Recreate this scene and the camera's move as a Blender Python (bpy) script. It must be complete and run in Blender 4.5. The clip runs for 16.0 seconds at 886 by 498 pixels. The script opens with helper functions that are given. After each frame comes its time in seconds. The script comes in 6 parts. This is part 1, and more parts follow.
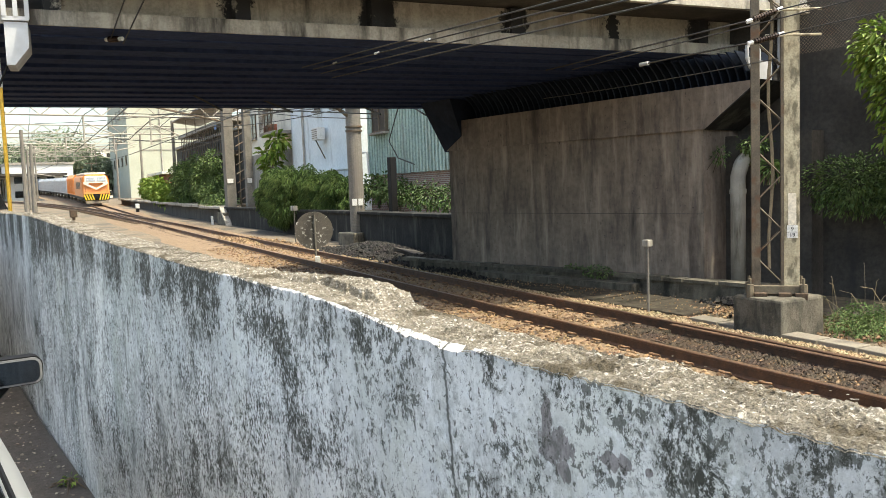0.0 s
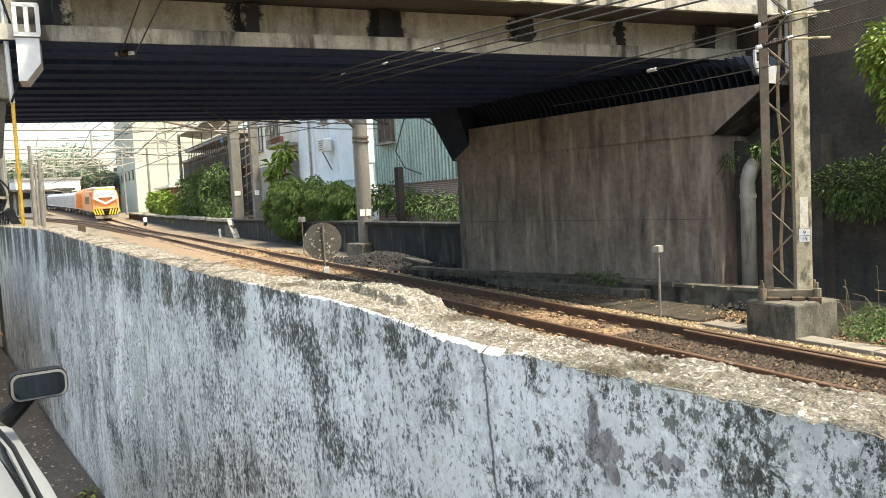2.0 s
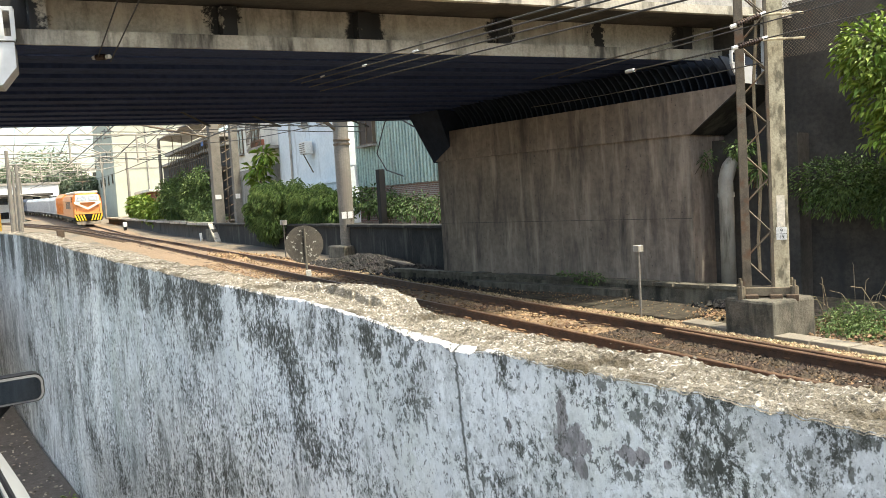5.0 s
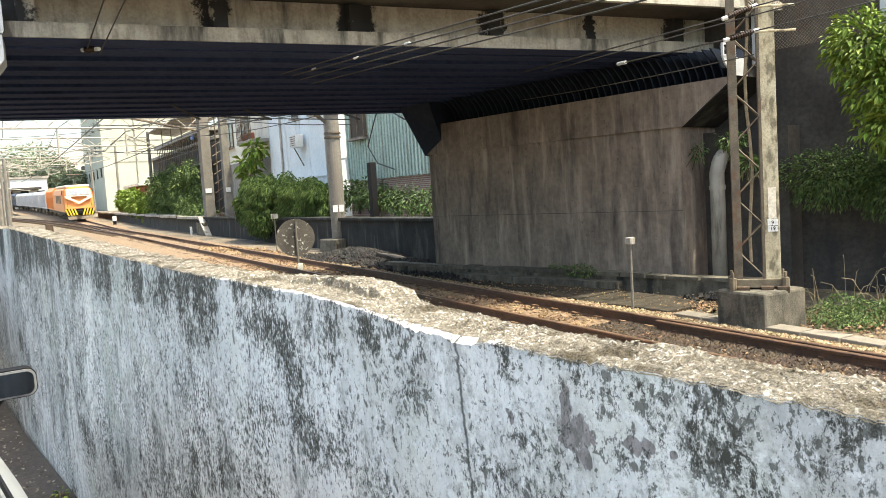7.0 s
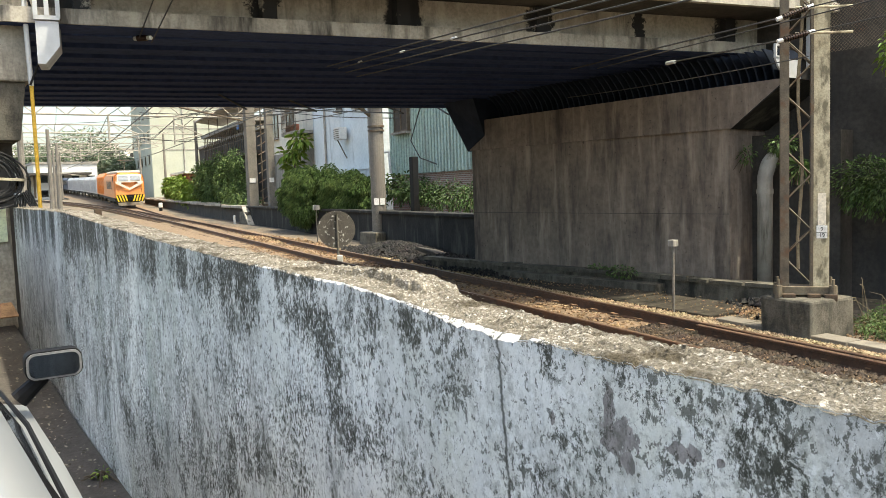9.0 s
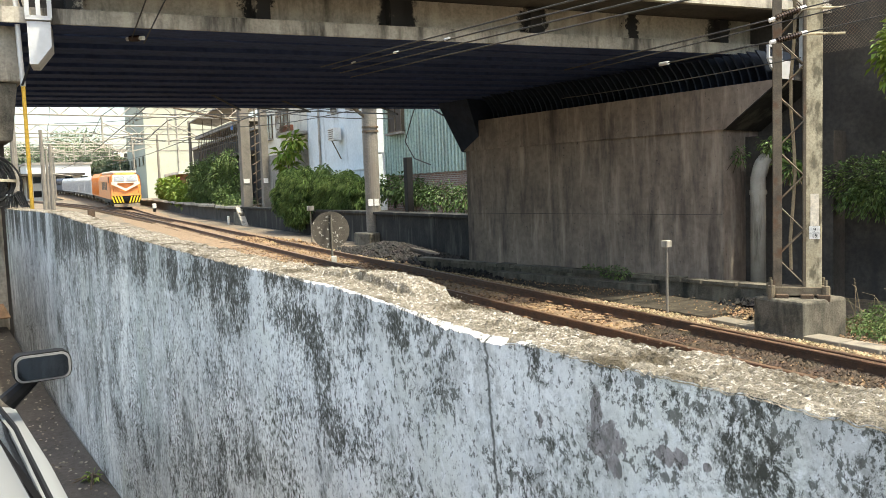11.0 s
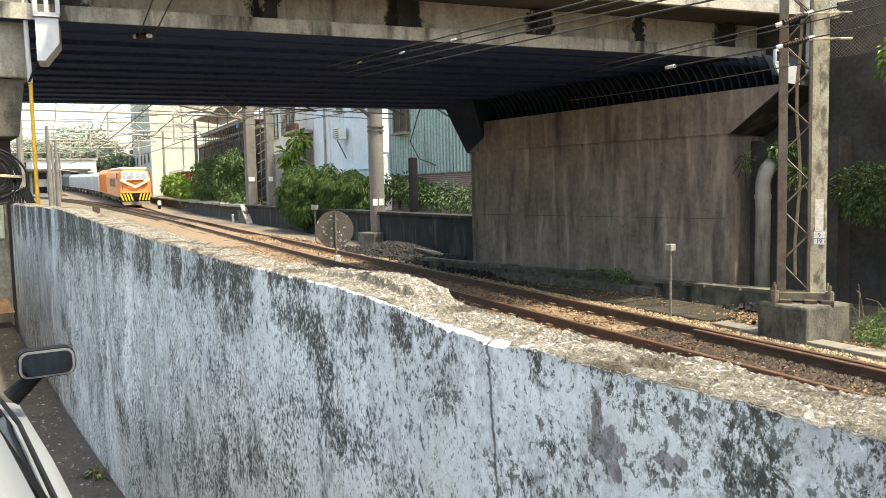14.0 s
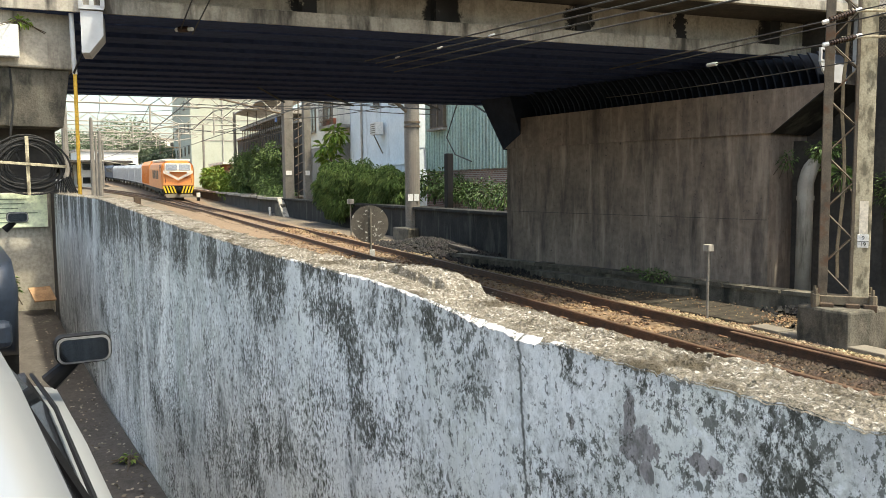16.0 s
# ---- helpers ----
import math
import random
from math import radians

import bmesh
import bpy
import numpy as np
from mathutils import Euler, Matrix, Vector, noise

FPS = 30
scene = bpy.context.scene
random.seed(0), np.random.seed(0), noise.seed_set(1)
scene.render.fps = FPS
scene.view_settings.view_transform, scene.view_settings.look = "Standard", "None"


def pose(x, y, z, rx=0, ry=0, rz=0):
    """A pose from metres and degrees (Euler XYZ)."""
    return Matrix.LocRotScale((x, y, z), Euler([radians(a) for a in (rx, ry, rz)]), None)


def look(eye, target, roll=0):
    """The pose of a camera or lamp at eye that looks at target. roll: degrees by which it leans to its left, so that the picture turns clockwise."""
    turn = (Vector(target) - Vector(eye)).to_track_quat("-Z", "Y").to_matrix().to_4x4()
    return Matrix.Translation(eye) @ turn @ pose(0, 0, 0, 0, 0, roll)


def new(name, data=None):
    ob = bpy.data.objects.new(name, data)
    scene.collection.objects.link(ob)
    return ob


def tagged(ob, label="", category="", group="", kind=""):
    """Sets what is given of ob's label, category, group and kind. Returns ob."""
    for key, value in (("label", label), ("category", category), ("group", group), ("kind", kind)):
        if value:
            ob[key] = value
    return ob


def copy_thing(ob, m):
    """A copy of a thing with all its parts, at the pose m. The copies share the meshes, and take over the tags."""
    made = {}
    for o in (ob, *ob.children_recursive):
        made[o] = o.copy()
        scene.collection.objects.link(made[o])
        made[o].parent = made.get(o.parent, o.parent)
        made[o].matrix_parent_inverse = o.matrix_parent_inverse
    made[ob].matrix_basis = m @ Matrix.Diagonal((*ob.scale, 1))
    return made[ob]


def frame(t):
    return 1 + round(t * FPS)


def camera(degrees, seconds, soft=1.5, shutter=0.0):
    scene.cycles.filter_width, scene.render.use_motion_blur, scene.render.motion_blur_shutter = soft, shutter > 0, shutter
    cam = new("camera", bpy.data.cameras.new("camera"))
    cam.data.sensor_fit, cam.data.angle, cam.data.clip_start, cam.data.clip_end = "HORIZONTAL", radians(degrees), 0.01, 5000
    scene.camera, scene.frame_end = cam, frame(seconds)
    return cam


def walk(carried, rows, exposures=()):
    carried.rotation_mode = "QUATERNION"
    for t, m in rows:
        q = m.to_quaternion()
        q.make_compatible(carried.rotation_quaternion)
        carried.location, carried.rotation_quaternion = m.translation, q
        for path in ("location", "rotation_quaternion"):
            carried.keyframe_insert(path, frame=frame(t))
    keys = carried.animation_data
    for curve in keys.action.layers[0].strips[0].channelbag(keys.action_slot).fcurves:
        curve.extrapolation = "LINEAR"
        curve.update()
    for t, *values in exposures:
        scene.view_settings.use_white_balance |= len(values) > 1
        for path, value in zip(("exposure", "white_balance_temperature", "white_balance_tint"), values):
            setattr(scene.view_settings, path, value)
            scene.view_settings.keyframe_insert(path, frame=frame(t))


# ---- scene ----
cam = camera(58.6, 16.0, soft=0.7)
METRES, EYE, TILT, LEAN, TURN = 0.43, 1.6, -1.25, 0.0, -35.1
ROWS = [
    (0.0, 0.0, 0.0, 0.0, -0.12, -3.39, 2.11),
    (0.5, -0.1325, -0.0369, -0.0087, -0.09, -3.18, 2.55),
    (1.0, -0.119, -0.0715, -0.0162, 0.24, -2.91, 2.87),
    (1.5, -0.0973, -0.0402, -0.0088, 0.29, -2.71, 3.13),
    (2.0, -0.1497, 0.0036, -0.0201, 0.3, -2.68, 2.93),
    (2.5, -0.1715, -0.0067, -0.0175, 0.38, -2.8, 2.71),
    (3.0, -0.1575, -0.0463, -0.0195, 0.43, -2.73, 2.68),
    (3.5, -0.1158, -0.0599, -0.0235, 0.31, -2.42, 2.74),
    (4.0, -0.1018, -0.0486, -0.0258, 0.03, -2.2, 3.05),
    (6.5, -0.0942, -0.0395, -0.0392, -2.1, -3.19, 3.62),
    (7.0, -0.1409, -0.0125, -0.0409, -1.63, -3.15, 3.61),
    (7.5, -0.1372, 0.0272, -0.0421, -1.33, -3.2, 3.5),
    (8.0, -0.141, 0.0624, -0.0457, -0.77, -3.29, 3.05),
    (8.5, -0.1932, 0.0617, -0.0443, 0.45, -3.28, 2.34),
    (9.0, -0.1663, 0.0291, -0.0489, 1.31, -3.31, 1.91),
    (11.5, -0.1191, 0.0589, -0.0418, 0.84, -3.31, 1.95),
    (12.0, -0.1067, 0.0682, -0.0459, 0.82, -3.44, 1.95),
    (12.5, -0.1081, 0.0729, -0.0393, 0.85, -3.49, 1.89),
    (13.0, -0.1047, 0.0365, -0.0245, 0.79, -3.44, 1.69),
    (13.5, -0.1069, 0.0209, -0.0246, 0.79, -3.37, 1.57),
    (14.0, -0.1316, 0.0323, -0.0303, 1.24, -3.24, 1.23),
    (14.5, -0.1252, 0.0654, -0.0393, 2.4, -3.37, 0.84),
    (15.0, -0.1397, 0.0577, -0.0361, 2.94, -3.42, 0.62),
    (15.5, -0.1459, 0.0489, -0.0441, 3.48, -3.36, 0.39),
    (16.0, -0.1228, 0.0789, -0.0486, 3.8, -3.47, 0.31),
]
walk(cam, [(t, pose(0, 0, EYE, TILT, LEAN, TURN) @ pose(METRES * x, METRES * y, METRES * z, 90 + pitch, roll, yaw)) for t, x, y, z, yaw, pitch, roll in ROWS],
     exposures=[(t, 1.68 + s, 7300, 3) for t, s in ((0.0, 0.0), (0.5, 0.23), (1.0, 0.43), (1.5, -0.06), (2.0, 0.22), (3.5, 0.26), (4.2, 0.14), (6.5, 0.35), (7.5, 0.27), (8.5, -0.05), (9.0, -0.05), (11.5, 0.18), (12.0, 0.07), (12.5, 0.05), (13.0, 0.20), (13.5, 0.22), (14.0, 0.20), (14.5, -0.12), (16.0, -0.1))])

# ---- light ----
world = bpy.data.worlds.new("sky")
scene.world = world
world.use_nodes = True
wn = world.node_tree.nodes
sky = wn.new("ShaderNodeTexSky")
sky.sky_type = "NISHITA"
sky.sun_disc = False
sky.sun_elevation = radians(66)
sky.sun_rotation = radians(150)
sky.air_density, sky.dust_density, sky.ozone_density = 1.0, 4.0, 1.0
world.node_tree.links.new(sky.outputs[0], wn["Background"].inputs[0])
wn["Background"].inputs[1].default_value = 0.15
sun = new("sun", bpy.data.lights.new("sun", "SUN"))
sun.data.energy, sun.data.angle, sun.data.color = 2.3, radians(2.0), (1.0, 0.95, 0.86)
az, el = radians(150), radians(66)
sun.matrix_world = look((0, 0, 60), Vector((0, 0, 60)) - Vector((math.sin(az) * math.cos(el), math.cos(az) * math.cos(el), math.sin(el))))


# ---- materials ----
def mat(name, base, rough=0.8, metal=0.0, dark=None, scale=6.0, amount=0.5, streak=None, bump=0.0, bscale=40.0,
        stain=None, stain_scale=1.2, stain_lo=0.52, stain_hi=0.66, vary=0.0, fine=None, spec=0.5, grain=0.3, runs=None):
    """Base colour with grain, large stains (streak: stretch of the stain along z) and fine relief."""
    m = bpy.data.materials.new(name)
    m.use_nodes = True
    nt = m.node_tree
    n, l = nt.nodes, nt.links
    b = n["Principled BSDF"]
    b.inputs["Roughness"].default_value = rough
    b.inputs["Metallic"].default_value = metal
    b.inputs["Specular IOR Level"].default_value = spec
    tc = n.new("ShaderNodeTexCoord")
    geo = n.new("ShaderNodeNewGeometry")

    def noise_of(sc, detail=5.0, stretch=None, off=0.0):
        mp = n.new("ShaderNodeMapping")
        mp.inputs["Location"].default_value = (off, off * 0.7, off * 1.3)
        if stretch:
            mp.inputs["Scale"].default_value = stretch
        l.new(geo.outputs["Position"] if not vary else tc.outputs["Object"], mp.inputs[0])
        t = n.new("ShaderNodeTexNoise")
        t.inputs["Scale"].default_value = sc
        t.inputs["Detail"].default_value = detail
        t.inputs["Roughness"].default_value = 0.62
        l.new(mp.outputs[0], t.inputs["Vector"])
        return t.outputs["Fac"]

    def ramp(f, lo, hi):
        r = n.new("ShaderNodeMapRange")
        r.inputs["From Min"].default_value, r.inputs["From Max"].default_value = lo, hi
        l.new(f, r.inputs["Value"])
        return r.outputs[0]

    def mixed(f, a, c):
        mx = n.new("ShaderNodeMix")
        mx.data_type = "RGBA"
        l.new(f, mx.inputs["Factor"])
        for sock, v in ((mx.inputs["A"], a), (mx.inputs["B"], c)):
            if isinstance(v, tuple):
                sock.default_value = (*v, 1)
            else:
                l.new(v, sock)
        return mx.outputs["Result"]

    d = dark or tuple(v * (1 - amount) for v in base)
    col = mixed(ramp(noise_of(scale), 0.3, 0.7), d, base)
    gr = n.new("ShaderNodeMix")
    gr.data_type, gr.blend_type = "RGBA", "MULTIPLY"
    gr.inputs["Factor"].default_value = grain
    l.new(col, gr.inputs["A"])
    gv = n.new("ShaderNodeCombineColor")
    gf = ramp(noise_of(scale * 11, 6.0, None, 1.9), 0.36, 0.6)
    for k in range(3):
        l.new(gf, gv.inputs[k])
    l.new(gv.outputs[0], gr.inputs["B"])
    col = gr.outputs["Result"]
    if fine:
        col = mixed(ramp(noise_of(fine[1], 3.0, None, 3.1), fine[2], fine[2] + 0.08), col, fine[0])
    if runs:
        col = mixed(ramp(noise_of(3.2, 10.0, (1.5, 1.5, 0.22), 12.3), 0.5, 0.74), col, runs)
    if stain:
        f = noise_of(stain_scale, 8.0, streak, 7.7)
        col = mixed(ramp(f, stain_lo, stain_hi), col, stain)
    if vary:
        oi = n.new("ShaderNodeObjectInfo")
        hv = n.new("ShaderNodeHueSaturation")
        r = n.new("ShaderNodeMapRange")
        r.inputs["To Min"].default_value, r.inputs["To Max"].default_value = 1 - vary, 1 + vary
        l.new(oi.outputs["Random"], r.inputs["Value"])
        l.new(r.outputs[0], hv.inputs["Value"])
        l.new(col, hv.inputs["Color"])
        col = hv.outputs[0]
    l.new(col, b.inputs["Base Color"])
    if bump:
        bp = n.new("ShaderNodeBump")
        bp.inputs["Strength"].default_value = bump
        bp.inputs["Distance"].default_value = 0.02
        l.new(noise_of(bscale, 6.0), bp.inputs["Height"])
        l.new(bp.outputs[0], b.inputs["Normal"])
    return m


M_CONC = mat("weathered_concrete", (0.46, 0.42, 0.35), 0.9, dark=(0.27, 0.245, 0.205), scale=2.4, stain=(0.055, 0.05, 0.042), stain_scale=1.9,
             streak=(1.6, 1.6, 0.28), stain_lo=0.50, stain_hi=0.66, grain=0.25, runs=(0.44, 0.41, 0.34), bump=0.35, bscale=14)
M_FASCIA = mat("grey_parapet_concrete", (0.40, 0.39, 0.37), 0.9, dark=(0.27, 0.265, 0.25), scale=2.4, stain=(0.10, 0.098, 0.09), stain_scale=2.4, streak=(1.8, 1.8, 0.3), stain_lo=0.52, stain_hi=0.68, bump=0.3, bscale=14)
M_ABUT = mat("brown_stained_concrete", (0.265, 0.212, 0.172), 0.92, dark=(0.155, 0.123, 0.10), scale=0.8, stain=(0.06, 0.05, 0.043), stain_scale=1.5,
             streak=(1.7, 1.7, 0.3), stain_lo=0.50, stain_hi=0.70, bump=0.4, bscale=10, grain=0.25, runs=(0.36, 0.30, 0.24), fine=((0.075, 0.06, 0.05), 13, 0.645))
# Dark concrete; on the footway's underside this tone stands in for shade.
M_CONC_DARK = mat("dark_concrete", (0.085, 0.076, 0.066), 0.95, dark=(0.036, 0.033, 0.030), scale=1.2, stain=(0.03, 0.03, 0.03), stain_scale=1.0,
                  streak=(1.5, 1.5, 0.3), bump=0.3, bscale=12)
# Soot, with the navy shade and haze under the deck in the colour.
M_SOFFIT = mat("sooty_shade_soffit", (0.041, 0.062, 0.138), 0.95, spec=0.15, dark=(0.030, 0.047, 0.108), scale=0.7, bump=0.2)
M_BLOCK = mat("mossy_concrete", (0.15, 0.134, 0.105), 0.95, dark=(0.05, 0.046, 0.037), scale=4, stain=(0.02, 0.021, 0.016), stain_scale=2.2, streak=(1.3, 1.3, 0.6), runs=(0.17, 0.16, 0.125), bump=0.6, bscale=25)
M_ASPH = mat("asphalt", (0.105, 0.093, 0.082), 0.95, dark=(0.06, 0.053, 0.047), scale=2.2, fine=((0.16, 0.15, 0.13), 60, 0.66), bump=0.5, bscale=90)
M_GROUND = mat("gravel_ground", (0.21, 0.168, 0.118), 0.97, dark=(0.09, 0.07, 0.048), scale=5, fine=((0.28, 0.22, 0.155), 24, 0.6), bump=0.8, bscale=24,
               stain=(0.075, 0.065, 0.05), stain_scale=0.35, stain_lo=0.5, stain_hi=0.6)
M_BALLAST = mat("rusty_ballast", (0.27, 0.185, 0.11), 0.95, dark=(0.11, 0.074, 0.045), scale=9, fine=((0.38, 0.30, 0.22), 30, 0.62), bump=0.5, bscale=40)
M_RAIL = mat("rusty_rail_steel", (0.135, 0.066, 0.034), 0.7, dark=(0.055, 0.03, 0.02), scale=7, bump=0.3, bscale=60)
M_RAILTOP = mat("worn_rail_head", (0.21, 0.13, 0.08), 0.45, 0.5, scale=5)
M_SLEEPER = mat("sleeper_timber", (0.10, 0.065, 0.04), 0.95, dark=(0.05, 0.035, 0.025), scale=8, bump=0.5)
M_CLIP = mat("rusty_clip", (0.26, 0.14, 0.065), 0.7, dark=(0.12, 0.065, 0.035), scale=20)
# Near-black base: the shade by the bridge is put into the colour.
M_SHADED = mat("shade_black_concrete", (0.038, 0.038, 0.036), 0.9, dark=(0.018, 0.018, 0.018), scale=1.4, stain=(0.07, 0.068, 0.06), stain_scale=1.6, streak=(1.5, 1.5, 0.3), spec=0.2)
M_BASEW = mat("damp_pale_render", (0.50, 0.46, 0.38), 0.92, dark=(0.36, 0.33, 0.27), scale=2.5, stain=(0.13, 0.12, 0.09), stain_scale=2.2, streak=(1.5, 1.5, 0.35))
M_STEEL = mat("aged_steel", (0.17, 0.135, 0.09), 0.7, dark=(0.07, 0.055, 0.04), scale=5, stain=(0.10, 0.05, 0.025), stain_scale=4)
M_BOLT = mat("dull_rusty_steel", (0.20, 0.165, 0.11), 0.8, dark=(0.09, 0.07, 0.05), scale=9)
M_COLUMN = mat("pale_aged_column", (0.56, 0.50, 0.35), 0.8, dark=(0.40, 0.345, 0.23), scale=4, stain=(0.15, 0.13, 0.085), stain_scale=4.5, streak=(1.3, 1.3, 0.6), stain_lo=0.5, stain_hi=0.60, bump=0.2)
M_POLEC = mat("pole_concrete", (0.225, 0.208, 0.178), 0.9, dark=(0.14, 0.127, 0.108), scale=2, stain=(0.16, 0.14, 0.12), stain_scale=1.4, streak=(2, 2, 0.2), bump=0.2)
M_WHITE = mat("white_paint", (0.75, 0.75, 0.72), 0.6, scale=3, amount=0.12)
M_BLACK = mat("black_paint", (0.008, 0.008, 0.009), 0.6, spec=0.2, scale=5)
M_WIRE = mat("dark_wire", (0.05, 0.045, 0.04), 0.6)
M_GALV = mat("galvanised_steel", (0.55, 0.56, 0.57), 0.5, 0.2, grain=0.0, scale=4, amount=0.25)
M_INSUL = mat("brown_porcelain", (0.06, 0.035, 0.025), 0.25)
M_PIPE = mat("grey_drain_pipe", (0.42, 0.40, 0.36), 0.6, grain=0.06, dark=(0.28, 0.26, 0.23), scale=3, stain=(0.13, 0.12, 0.1), stain_scale=3, streak=(2, 2, 0.3))
M_YELLOW = mat("yellow_plastic", (0.70, 0.42, 0.04), 0.5, scale=4, amount=0.2)
M_ORANGE = mat("orange_loco_paint", (0.78, 0.27, 0.06), 0.45, scale=2, amount=0.12)
M_CREAM = mat("cream_paint", (0.80, 0.72, 0.58), 0.5, scale=2, amount=0.1)
M_WAGON = mat("pale_wagon_steel", (0.55, 0.56, 0.58), 0.5, 0.2, scale=1.5, amount=0.2)
M_COACH = mat("dark_blue_coach_paint", (0.07, 0.09, 0.14), 0.5, scale=1.5)
M_GLASS = mat("dark_glass", (0.02, 0.024, 0.028), 0.08, spec=0.8)
M_CARGLASS = mat("dark_window_glass", (0.015, 0.018, 0.022), 0.06, spec=1.0)
M_SILVER = mat("silver_car_paint", (0.36, 0.375, 0.38), 0.3, 0.5, grain=0.0, scale=2, amount=0.03)
M_NAVY = mat("dark_blue_car_paint", (0.025, 0.035, 0.055), 0.3, 0.2, scale=2, amount=0.1)
M_RUBBER = mat("black_rubber", (0.02, 0.02, 0.02), 0.8)
M_MIRROR = bpy.data.materials.new("mirror_glass")
M_MIRROR.use_nodes = True
M_MIRROR.node_tree.nodes["Principled BSDF"].inputs["Metallic"].default_value = 1.0
M_MIRROR.node_tree.nodes["Principled BSDF"].inputs["Roughness"].default_value = 0.04
M_MIRROR.node_tree.nodes["Principled BSDF"].inputs["Base Color"].default_value = (0.085, 0.095, 0.105, 1)
M_RED = mat("red_lamp", (0.5, 0.02, 0.03), 0.3)
M_BARK = mat("bark", (0.12, 0.09, 0.06), 0.9, scale=6, bump=0.5)
M_STRAW = mat("dry_stalk", (0.34, 0.27, 0.17), 0.9, scale=6)
M_BLUEWALL = mat("pale_blue_render", (0.72, 0.77, 0.80), 0.85, dark=(0.58, 0.65, 0.69), grain=0.12, scale=0.8, stain=(0.30, 0.32, 0.34), stain_scale=0.9, streak=(1.5, 1.5, 0.3), stain_lo=0.56, stain_hi=0.7)
M_CREAMWALL = mat("cream_render", (0.80, 0.77, 0.68), 0.85, dark=(0.68, 0.65, 0.57), grain=0.12, scale=0.7, stain=(0.3, 0.28, 0.24), stain_scale=0.7, streak=(1.5, 1.5, 0.25), stain_lo=0.56, stain_hi=0.72)
M_GREYWALL = mat("grey_render", (0.40, 0.37, 0.33), 0.9, dark=(0.27, 0.25, 0.22), scale=0.8, stain=(0.14, 0.13, 0.11), stain_scale=0.8, streak=(1.5, 1.5, 0.25))
M_GREENWALL = mat("pale_green_render", (0.44, 0.455, 0.37), 0.85, dark=(0.36, 0.375, 0.30), grain=0.1, scale=0.5, stain=(0.38, 0.40, 0.33), stain_scale=0.4, streak=(1.5, 1.5, 0.25))
M_CORR = mat("pale_green_corrugated_steel", (0.44, 0.56, 0.50), 0.6, 0.0, dark=(0.33, 0.43, 0.385), scale=1.0, stain=(0.20, 0.20, 0.17), stain_scale=1.2, streak=(2, 2, 0.2), stain_lo=0.56, stain_hi=0.72)
M_WOODDARK = mat("dark_weathered_timber", (0.09, 0.07, 0.055), 0.9, scale=3)
M_SLAB = mat("trough_slab_concrete", (0.21, 0.185, 0.15), 0.92, dark=(0.17, 0.155, 0.125), scale=4, stain=(0.18, 0.16, 0.12), stain_scale=2, vary=0.12)
M_KERB = mat("worn_kerb_stone", (0.15, 0.135, 0.105), 0.95, dark=(0.055, 0.05, 0.04), scale=5, vary=0.35, bump=0.5, bscale=25)
M_SIGN = mat("pale_green_board", (0.80, 0.86, 0.60), 0.6, scale=2, amount=0.12)
M_SIGNTXT = mat("sign_ink", (0.25, 0.30, 0.18), 0.7)
# Pale grey-green: distance haze is mixed into the hills' colour.
M_HILL = mat("haze_paled_hill", (0.34, 0.40, 0.36), 1.0, scale=0.02)
M_ROOFRED = mat("red_roof", (0.35, 0.12, 0.07), 0.8, scale=2)
M_BLUE = mat("blue_paint", (0.05, 0.2, 0.6), 0.5)


DARK_SPOTS = ((1.654, 1.251, 0.07, 0.05, 1.0), (2.234, 1.192, 0.2, 0.07, 0.9), (2.098, 1.111, 0.1, 0.1, 0.9), (3.409, 1.234, 0.45, 0.08, 0.6), (2.354, 1.32, 0.3, 0.05, 0.7),
              (1.15, 1.268, 0.035, 0.045, 0.8), (0.892, 1.255, 0.022, 0.06, 1.0), (0.669, 1.268, 0.06, 0.05, 0.9), (0.709, 1.186, 0.07, 0.055, 1.0), (0.78, 1.243, 0.05, 0.04, 0.7),
              (1.074, 1.114, 0.1, 0.045, 0.6), (1.198, 1.025, 0.12, 0.05, 0.7), (1.88, 0.90, 0.21, 0.1, 0.6), (0.83, 1.135, 0.06, 0.03, 0.7), (0.559, 1.22, 0.04, 0.035, 0.7), (0.462, 1.262, 0.012, 0.014, 1.0),
              (2.06, 0.903, 0.16, 0.1, 0.5), (1.44, 1.125, 0.07, 0.06, 0.55), (1.29, 1.24, 0.02, 0.05, 0.7),
              (2.7, 0.62, 0.45, 0.14, 0.5), (1.5, 0.84, 0.22, 0.09, 0.5), (1.0, 1.0, 0.14, 0.05, 0.55), (4.4, 1.25, 0.6, 0.1, 0.4), (3.6, 0.4, 0.5, 0.2, 0.35), (6.2, 1.3, 0.9, 0.1, 0.4), (5.0, 0.2, 0.25, 0.15, 0.5), (0.62, 1.08, 0.08, 0.04, 0.6))
PEELS = ((0.981, 1.198, 0.014, 0.035), (0.961, 1.154, 0.042, 0.034), (0.942, 1.12, 0.02, 0.02), (0.833, 1.164, 0.042, 0.014), (1.128, 1.146, 0.008, 0.014), (0.76, 1.165, 0.006, 0.006))


